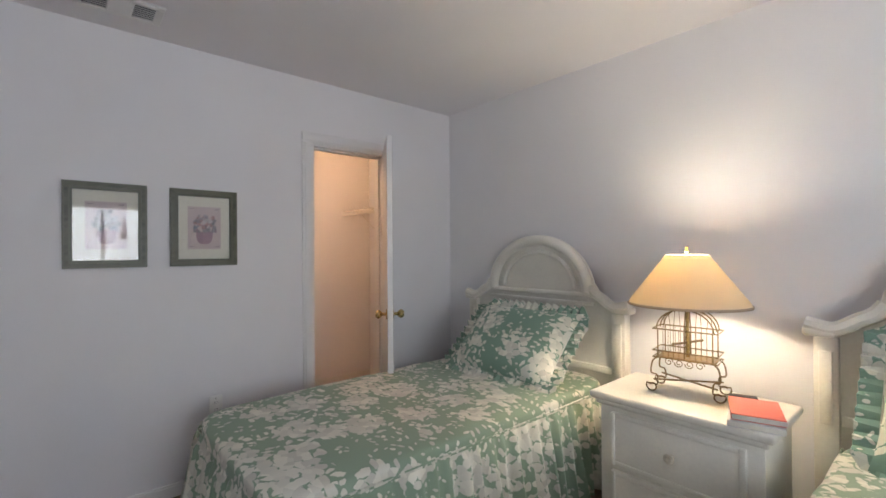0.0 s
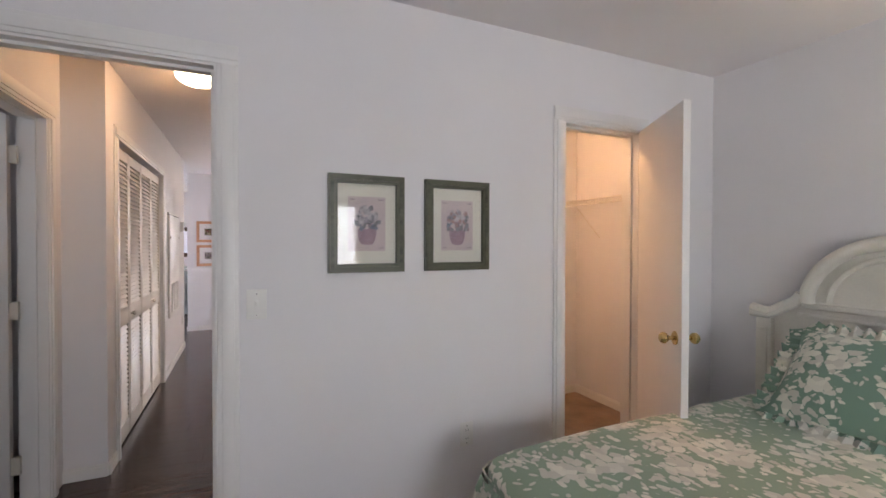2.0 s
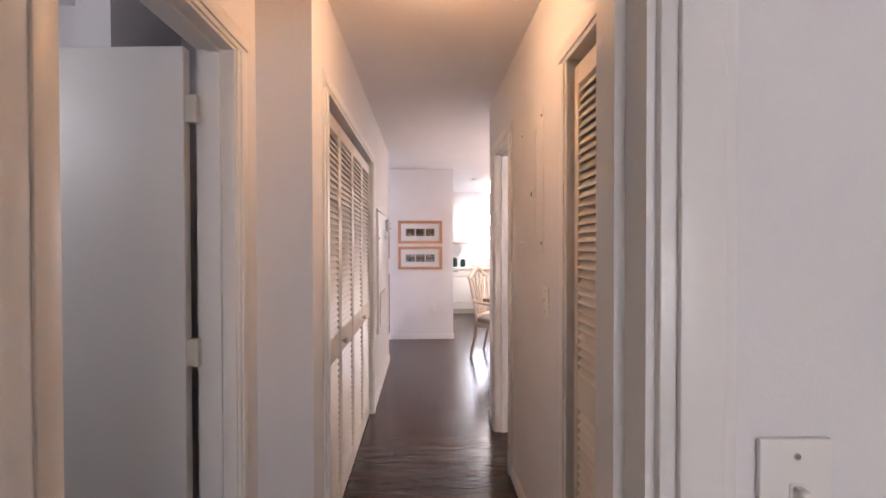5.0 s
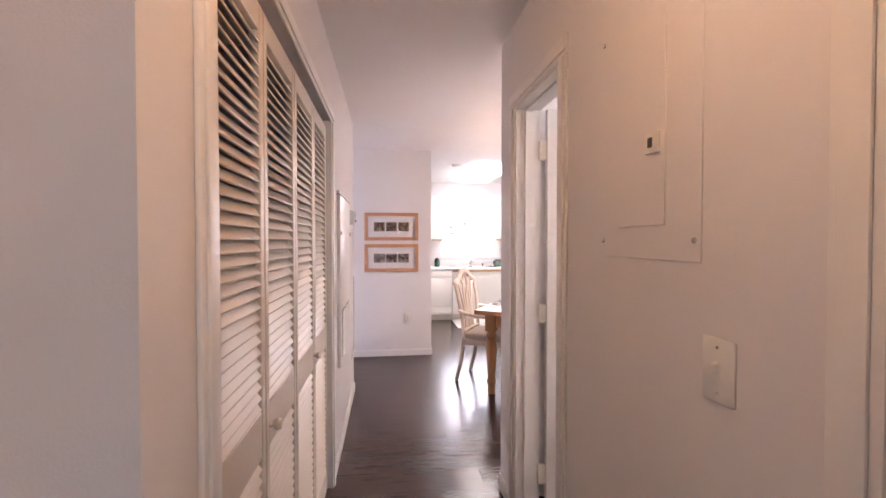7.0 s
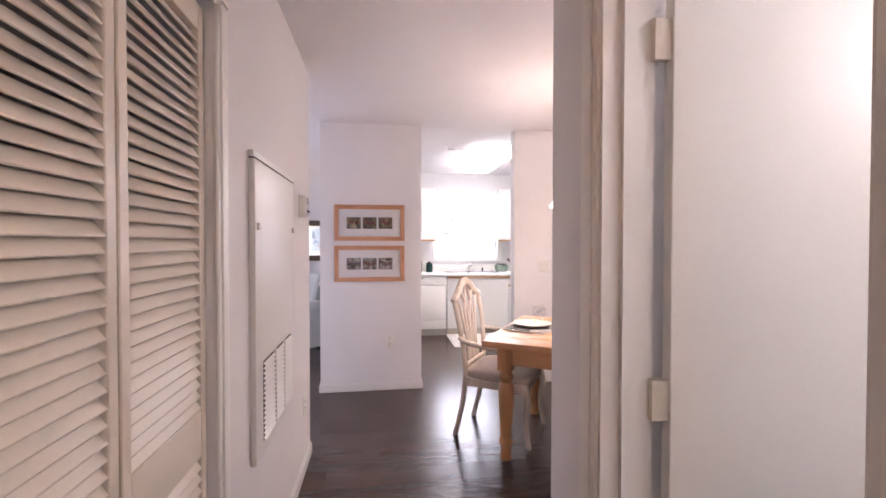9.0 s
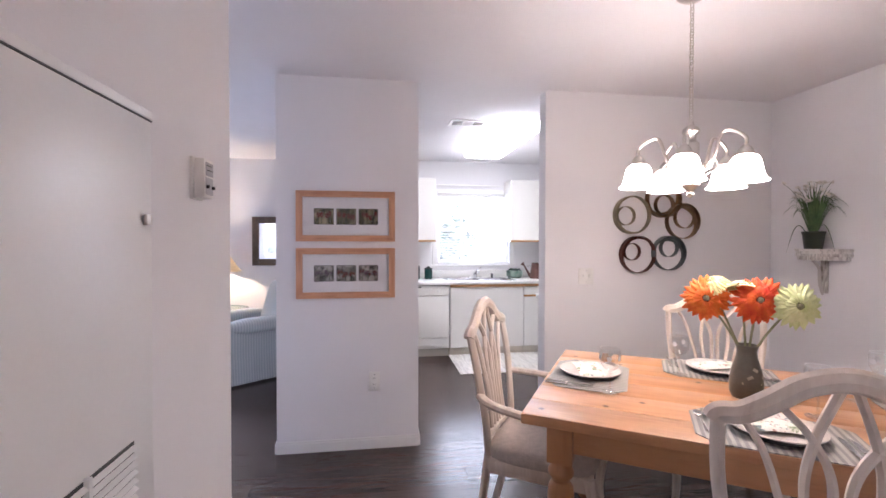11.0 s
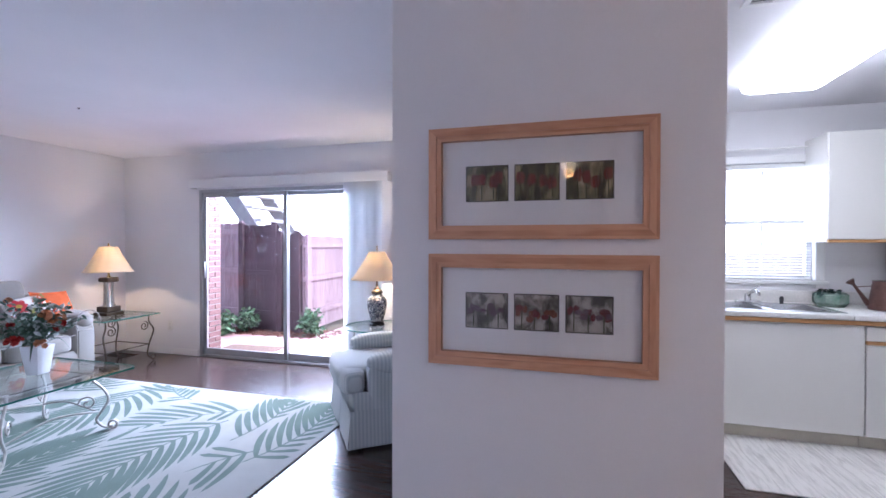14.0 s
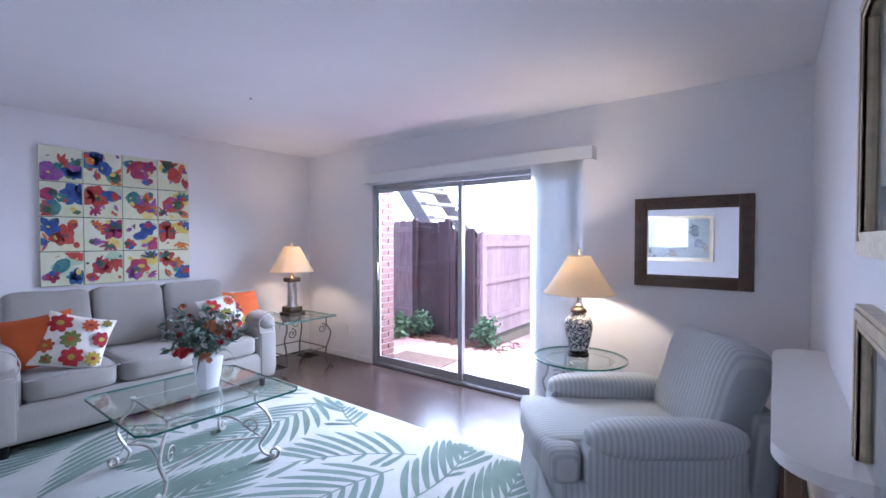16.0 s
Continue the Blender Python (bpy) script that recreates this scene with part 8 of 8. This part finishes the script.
for s in (-1, 1):
    part("arm", puffed(s * 0.33, -0.04, 0.37, 0.075, 0.34, 0.19, 9, 6), BLUEST_Y, ac)
    part("arm_roll", puffed(s * 0.335, -0.05, 0.55, 0.105, 0.345, 0.075, 2.8, 10, 0.006), BLUEST_Y, ac, "rolled striped arm")
for (x0, y0), (x1, y1), cloth in (((-0.41, 0.42), (0.41, 0.42), BLUEST), ((0.41, 0.42), (0.41, -0.42), BLUEST_Y), ((0.41, -0.42), (-0.41, -0.42), BLUEST), ((-0.41, -0.42), (-0.41, 0.42), BLUEST_Y)):
    bm = bmesh.new()
    nx, ny = (y0 - y1), (x1 - x0)
    l_ = math.hypot(nx, ny)
    nx, ny = nx / l_, ny / l_
    rows = []
    for z, o in ((0.26, 0.0), (0.15, 0.008), (0.02, 0.022)):
        row = []
        for k in range(31):
            u = (k / 30 - 0.5) * (1 + 2.1 * o) + 0.5
            g = o + 0.002 * math.sin(k * 0.9) * (0.26 - z) / 0.24 - (0.012 if k in (14, 15, 16) and z < 0.2 else 0)
            row.append(bm.verts.new((x0 + (x1 - x0) * u + nx * g, y0 + (y1 - y0) * u + ny * g, z)))
        rows.append(row)
    for p, q in zip(rows, rows[1:]):
        for k in range(30):
            bm.faces.new((p[k], p[k + 1], q[k + 1], q[k]))
    part("skirt", bm, cloth, ac, "striped skirt with a pleat")
for x in (-0.34, 0.34):
    for y in (-0.34, 0.34):
        part("foot", lathe([(0.02, 0), (0.025, 0.13), (0, 0.13)], 8, (x, y, 0)), BLACK, ac)

# wall shelf with rounded ends and two framed pictures on the partition
cn = thing("wall_console", (-10.06, -0.975, 0), 0, "long white laminate wall shelf with rounded ends", "shelf")
pts = [(0.65, -0.001)] + [(0.50 + 0.15 * math.cos(a), -0.05 - 0.13 * math.sin(a)) for a in (math.pi / 2 * i / 10 for i in range(11))] + [(-0.50 - 0.15 * math.sin(a), -0.05 - 0.13 * math.cos(a)) for a in (math.pi / 2 * i / 10 for i in range(11))] + [(-0.65, -0.001)]
pts = pts[::-1]
part("top", outline(pts, 0.885, 0.92), LAMINATE, cn)
for x in (-0.5, 0.42):
    part("leg", bevelled(x - 0.018, -0.15, 0.0, x + 0.018, -0.115, 0.885, 0.004, 1), mat("brown_leg", (0.16, 0.09, 0.05), 0.5), cn, "brown wooden leg")
GOLDF = mat("champagne_frame", (0.58, 0.50, 0.34), 0.35, 0.5, vary=0.3, scale=24, bump=0.1)
SCAPE = floral("faded_landscape", (0.40, 0.44, 0.42), (0.18, 0.24, 0.22), ((0.30, 0.34, 0.36), (0.45, 0.40, 0.30), (0.14, 0.18, 0.16)), 8, 0.62, 0.3)
for z, hh, lab in ((1.65, 0.56, "champagne gold framed landscape on the partition wall"), (1.0, 0.52, "second champagne framed landscape hung lower")):
    f = framed("picture", (-9.33, -0.975, z), 0, 0.48, hh, 0.05, GOLDF, lab, "gold framed landscapes", 0.03)
    part("print", outline([(-0.15, -hh / 2 + 0.09), (0.15, -hh / 2 + 0.09), (0.15, hh / 2 - 0.09), (-0.15, hh / 2 - 0.09)], 0.0065, 0.0075, pose(0, 0, 0, 90, 0, 0)), SCAPE, f, "faded landscape print")

ef = framed("picture", (-7.478, -2.35, 1.42), -90, 0.95, 0.70, 0.05, GOLDF, "wide framed landscape under glass on the east wall", "gold framed landscapes", 0.03)
part("print", outline([(-0.42, -0.29), (0.42, -0.29), (0.42, 0.29), (-0.42, 0.29)], 0.0065, 0.0075, pose(0, 0, 0, 90, 0, 0)), SCAPE, ef, "faded landscape print")

# mirror
WALNUT = wood("walnut_frame", (0.035, 0.020, 0.012), (0.11, 0.068, 0.042), (10, 2, 10), 0.4)
mi = thing("wall_mirror", (-11.657, -1.616, 1.386), 90, "rectangular mirror in stepped dark walnut frame", "mirror")
W, Hh, fw = 0.722, 0.632, 0.085
for x0, z0, x1, z1 in ((-W / 2, -Hh / 2, -W / 2 + fw, Hh / 2), (W / 2 - fw, -Hh / 2, W / 2, Hh / 2), (-W / 2 + fw, -Hh / 2, W / 2 - fw, -Hh / 2 + fw), (-W / 2 + fw, Hh / 2 - fw, W / 2 - fw, Hh / 2)):
    b = part("frame_bar", bevelled(x0, -0.026, z0, x1, -0.001, z1, 0.006, 2), WALNUT, mi)
    up = (x1 - x0) < (z1 - z0)
    part("bead", bevelled(x0 + (0.055 if x0 < 0 else 0.012) * up, -0.032, z0 + (0 if up else (0.055 if z0 < 0 else 0.012)) + 0.06 * up, x1 - (0.012 if x0 < 0 else 0.055) * up, -0.025, z1 - (0 if up else (0.012 if z0 < 0 else 0.055)) - 0.06 * up, 0.002, 2), WALNUT, b)
bm = bmesh.new()
box(bm, -W / 2 + fw, -0.012, -Hh / 2 + fw, W / 2 - fw, -0.004, Hh / 2 - fw)
part("mirror_glass", bm, MIRROR, mi, "silvered mirror glass")

# sliding door, valance and blinds
sd = thing("door_sliding", (-11.70, 0, 0), 0, "aluminium framed sliding glass patio door", "sliding door", "", "structure")
for y0, z0, y1, z1, x0, x1 in ((-4.76, 0, -4.715, 2.01, -0.05, 0.045), (-2.445, 0, -2.40, 2.01, -0.05, 0.045), (-4.715, 1.97, -2.445, 2.01, -0.05, 0.045), (-4.715, 0.001, -2.445, 0.03, -0.05, 0.05)):
    part("door_frame", bevelled(x0, y0, z0, x1, y1, z1, 0.004, 1), ALU, sd)
for k, (a, c, x) in enumerate(((-4.712, -3.55, 0.012), (-3.60, -2.448, -0.022))):
    for y0, z0, y1, z1 in ((a, 0.032, a + 0.045, 1.968), (c - 0.05, 0.032, c, 1.968), (a + 0.045, 0.032, c - 0.05, 0.105), (a + 0.045, 1.92, c - 0.05, 1.968)):
        part("sash_rail", bevelled(x - 0.014, y0, z0, x + 0.014, y1, z1, 0.003, 1), ALU, sd)
    bm = bmesh.new()
    box(bm, x - 0.003, a + 0.045, 0.105, x + 0.003, c - 0.05, 1.92)
    g = part("pane", bm, GLASS, sd)
    g.visible_shadow = False
part("pull_handle", bevelled(0.027, -4.70, 0.95, 0.05, -4.675, 1.15, 0.005, 2), ALU, sd)
vl = thing("blind_valance", (-11.657, 0, 0), 0, "white boxed valance over the vertical blinds", "valance")
part("face", bevelled(0.10, -4.80, 2.022, 0.112, -2.264, 2.125, 0.003, 1), TRIM, vl)
for y in (-4.80, -2.276):
    part("return_end", bevelled(0.001, y, 2.022, 0.0995, y + 0.012, 2.125, 0.002, 1), TRIM, vl)
vb = thing("vertical_blinds", (-11.60, 0, 0), 0, "pale blue-grey vertical blinds stacked open", "blinds")
VANE = shade_mat("vane_cloth", (0.84, 0.85, 0.86), 0.5)
for i in range(13):
    bm = bmesh.new()
    rows = []
    for z in (0.03, 2.03):
        rows.append([bm.verts.new((-0.044 + 0.0147 * k, 0.006 * math.sin(math.pi * k / 6), z)) for k in range(7)])
    for k in range(6):
        bm.faces.new((rows[0][k], rows[0][k + 1], rows[1][k + 1], rows[1][k]))
    bmesh.ops.solidify(bm, geom=bm.faces[:], thickness=0.0015)
    v = part("vane", bm, VANE, vb)
    v.matrix_basis = pose(0, -2.745 + 0.029 * i, 0, 0, 0, (112, 106, 110, 118, 125, 116, 108, 104, 110, 114, 108, 106, 110)[i])
part("track", bevelled(-0.02, -4.75, 2.035, 0.02, -2.30, 2.06, 0.002, 1), ALU, vb)
wall_plate("outlet", (-11.657, -5.2, 0.35), 90, 0.07, 0.115, "white wall outlet by the end table", "outlet", 0, 2)
sm = thing("ceiling_hook", (-9.95, -4.25, H), 0, "tiny dark hook in the ceiling", "hook")
part("hook", lathe([(0, 0), (0.008, 0), (0.006, -0.01), (0, -0.012)], 10), GREYDARK, sm)

# ---- outside ----
EARTH = mat("dry_ground", (0.20, 0.15, 0.11), 1.0, vary=0.4, scale=3, fine=30, bump=0.5)
CONC = mat("patio_concrete", (0.60, 0.44, 0.43), 0.9, vary=0.15, scale=2, fine=80, bump=0.3, second=(0.42, 0.21, 0.19))
MULCH = mat("red_mulch", (0.22, 0.09, 0.06), 1.0, vary=0.6, scale=30, fine=120, bump=1.0)
bm = bmesh.new()
n = 24
vs = [[bm.verts.new((-400 + 800 * i / n, -400 + 800 * j / n, -0.16)) for j in range(n + 1)] for i in range(n + 1)]
for i in range(n):
    for j in range(n):
        bm.faces.new((vs[i][j], vs[i + 1][j], vs[i + 1][j + 1], vs[i][j + 1]))
solid("ground", bm, EARTH, "flat brown ground beyond the fence", "ground")
bm = bmesh.new()
box(bm, -13.1, -6.4, -0.159, -11.80, -1.2, -0.05)
box(bm, -15.8, -4.15, -0.159, -13.1005, -1.2, -0.05)
solid("patio", bm, CONC, "pinkish concrete patio outside the glass door", "patio")
bm = bmesh.new()
rnd = random.Random(8)
box(bm, -13.75, -6.6, -0.159, -13.101, -4.16, -0.055)
for i in range(260):
    m = Matrix.Translation((rnd.uniform(-13.7, -13.02), rnd.uniform(-6.4, -3.9), -0.046)) @ Euler((rnd.uniform(-.4, .4), rnd.uniform(-.4, .4), rnd.uniform(0, 3.1))).to_matrix().to_4x4()
    box(bm, -0.035, -0.008, -0.006, 0.035, 0.008, 0.006, m)
tagged(solid("mulch_bed", bm, MULCH, "red-brown bark mulch along the fence", "mulch", "stuff"), kind="stuff")
# one fence wood twice: shade put into the dark colour, sunlight into the pale
FENCE = wood("weathered_fence_shade_tint", (0.030, 0.016, 0.022), (0.078, 0.046, 0.056), (9, 9, 1.2), 0.85)
FENCEL = wood("fence_sunlight_tint", (0.24, 0.155, 0.18), (0.42, 0.30, 0.33), (9, 9, 1.2), 0.85)


def fence(name, x0, y0, x1, y1, height, material, label):
    d = Vector((x1 - x0, y1 - y0, 0))
    L = d.length
    f = thing(name, (x0, y0, -0.06), math.degrees(math.atan2(d.y, d.x)), label, "fence", "patio fences")
    n = int(L / 0.142)
    rnd = random.Random(len(label))
    for i in range(n):
        a = i * L / n
        hh = height + rnd.uniform(-0.008, 0.008)
        pts = [(a + 0.002, 0.0), (a + L / n - 0.002, 0.0), (a + L / n - 0.002, hh - 0.03), (a + L / n - 0.03, hh), (a + 0.03, hh), (a + 0.002, hh - 0.03)]
        part("board", outline(pts, -0.009, 0.009, pose(0, 0, 0, 90, 0, 0)), material, f)
    for z in (0.25, height * 0.52, height - 0.2):
        part("rail", bevelled(0, 0.0095, z, L, 0.045, z + 0.085, 0.004, 1), material, f)
        part("rail", bevelled(0, -0.045, z, L, -0.0095, z + 0.085, 0.004, 1), material, f)
    for a in (0.0, L - 0.09):
        part("post", bevelled(a, -0.095, 0, a + 0.09, -0.046, height + 0.03, 0.005, 1), material, f)
    return f


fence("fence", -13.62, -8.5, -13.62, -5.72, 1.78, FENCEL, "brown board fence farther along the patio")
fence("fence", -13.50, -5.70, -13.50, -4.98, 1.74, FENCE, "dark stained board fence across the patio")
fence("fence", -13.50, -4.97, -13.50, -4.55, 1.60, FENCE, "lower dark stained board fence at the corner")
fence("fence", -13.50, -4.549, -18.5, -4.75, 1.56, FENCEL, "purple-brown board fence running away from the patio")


def shrub(at, r, seed, label):
    s = thing("shrub", at, 0, label, "shrub", "patio shrubs")
    sprig_cloud(s, (0, 0, r * 0.95), (r, r, r * 0.95), 60, SHR, 1.25, seed)
    return s


SHR = [mat("shrub_leaf_%d" % i, c, 0.6, vary=0.5, scale=25) for i, c in enumerate(((0.10, 0.20, 0.09), (0.20, 0.32, 0.17), (0.05, 0.11, 0.05)))]
shrub((-12.92, -5.60, -0.05), 0.20, 1, "small rounded green shrub by the brick wall")
shrub((-13.25, -5.42, -0.05), 0.20, 2, "bright green low shrub before the dark fence")
shrub((-13.28, -4.25, -0.05), 0.21, 3, "pale green low shrub at the fence corner")
bush = thing("tall_bush", (-14.6, 0.75, -0.155), 0, "tall pale green bush outside the kitchen window", "bush")
part("trunk", tube([(0, 0, 0), (0.03, 0.02, 0.5), (0, 0.05, 1.0)], [0.05, 0.04, 0.025], 8), EARTH, bush)
sprig_cloud(bush, (0, 0, 1.35), (0.75, 1.0, 0.85), 150, SHR, 3.0, 9)
dm = thing("door_mat", (-12.22, -4.55, -0.05), 4, "worn brown door mat on the patio", "door mat")
part("mat", bevelled(-0.25, -0.40, 0.0005, 0.25, 0.40, 0.014, 0.004, 1), mat("coir", (0.20, 0.12, 0.09), 1.0, vary=0.5, scale=30, fine=160, bump=0.6), dm)
CONCS = mat("stair_concrete", (0.66, 0.62, 0.61), 0.9, vary=0.2, scale=5, bump=0.2)
st = thing("outdoor_stair", (0, 0, 0), 0, "concrete outdoor stair with steel stringers seen from below", "stair")
STRING = mat("stair_steel", (0.40, 0.38, 0.39), 0.6, 0.2)
for i in range(11):
    part("step", bevelled(-15.2, -7.14 + 0.2 * i, 3.05 - 0.255 * i, -14.2, -6.88 + 0.2 * i, 3.11 - 0.255 * i, 0.006, 1), CONCS, st)
for x in (-15.24, -14.17):
    part("stringer", outline([(-7.23, 2.95), (-4.83, -0.05), (-4.58, -0.05), (-7.03, 3.15), (-7.23, 3.15)], -0.025, 0.025, Matrix.Translation((x, 0, 0)) @ Matrix(((0, 0, 1, 0), (1, 0, 0, 0), (0, 1, 0, 0), (0, 0, 0, 1)))), STRING, st)
part("landing", bevelled(-15.3, -8.7, 3.05, -14.1, -7.18, 3.17, 0.01, 1), CONCS, st)
for x in (-15.24, -14.17):
    part("post", bevelled(x - 0.04, -8.6, -0.16, x + 0.04, -8.52, 3.05, 0.005, 1), STRING, st)
# far hazy overcast sky behind the fence
bm = bmesh.new()
cols = []
for i in range(25):
    a = radians(95 + 170 * i / 24)
    cols.append([bm.verts.new((-12 + 90 * math.cos(a), 90 * math.sin(a), z)) for z in (-2, 30, 70)])
for p, q in zip(cols, cols[1:]):
    for k in range(2):
        bm.faces.new((p[k], p[k + 1], q[k + 1], q[k]))
solid("backdrop", bm, glow("overcast_haze", (0.93, 0.95, 1.0), 3.2), "far white overcast haze", "backdrop")

# ---- bricks outside the door ----
BRICK = mat("red_brick", (0.20, 0.10, 0.09), 0.9, vary=0.35, scale=9, fine=90, bump=0.4)
MORTAR = mat("pale_mortar", (0.45, 0.42, 0.40), 0.95, bump=0.3)
bw2 = thing("brick_wall", (-11.79, -4.845, -0.05), 0, "red brick wall return beside the patio door", "brick wall", "", "structure")
part("mortar_core", bevelled(-0.302, -0.19, 0, -0.0, -0.008, 2.7, 0.002, 1), MORTAR, bw2, "pale mortar bed")
brick = mesh_of("brick", bevelled(-0.097, -0.028, -0.029, 0.097, 0.028, 0.029, 0.004, 1), BRICK)
halfb = mesh_of("brick", bevelled(-0.046, -0.028, -0.029, 0.046, 0.028, 0.029, 0.004, 1), BRICK)
for r in range(38):
    z = 0.04 + 0.07 * r
    spots = ((-0.05, halfb), (-0.203, brick)) if r % 2 else ((-0.10, brick), (-0.254, halfb))
    for x, me in spots:
        b = new("brick", me)
        b.parent = bw2
        b.location = (x, -0.024, z)

# ---- floor planks, laid across the walk ----
fl = thing("floor_planks", (0, 0, 0), 0, "dark brown wood plank floor with soft sheen", "floor", "", "structure")
PWID, PLEN = 0.18, 1.22
plank = mesh_of("plank", bevelled(-PWID / 2 + 0.0003, -PLEN / 2 + 0.0003, -0.011, PWID / 2 - 0.0003, PLEN / 2 - 0.0003, 0.0, 0.0007, 1), PLANK)
rooms = ((-11.66, -5.92, -7.36, -1.02), (-11.46, -1.02, -5.63, 2.62), (-5.63, -1.15, -2.75, 0.12))
near = ((-11.66, -5.0, -7.36, -1.02), (-9.4, -1.02, -5.63, 1.2), (-5.63, -1.15, -2.75, 0.12))


def touches(x, y, areas):
    return any(x + PWID / 2 > a[0] and x - PWID / 2 < a[2] and y + PLEN / 2 > a[1] and y - PLEN / 2 < a[3] for a in areas)


rest = bmesh.new()
count = 0
for i in range(52):
    x = -11.70 + PWID * (i + 0.5)
    shift = (0.37 * i * PLEN) % PLEN
    for j in range(9):
        y = -6.6 + shift + PLEN * j
        if not touches(x, y, rooms):
            continue
        if x + PWID / 2 > -2.70 or y > 3.2 or (y - PLEN / 2 < -6.6):
            continue
        if touches(x, y, near) and count < 300:
            p = new("plank", plank)
            p.parent = fl
            p.location = (x, y, 0)
            count += 1
        else:
            lo, hi = max(y - PLEN / 2 + 0.0006, -6.0), min(y + PLEN / 2 - 0.0006, 2.70)
            if hi - lo > 0.02:
                box(rest, x - PWID / 2 + 0.0006, lo, -0.011, x + PWID / 2 - 0.0006, hi, 0.0)
r_ = part("planks_rest", rest, PLANK, fl)
tagged(r_, kind="stuff")
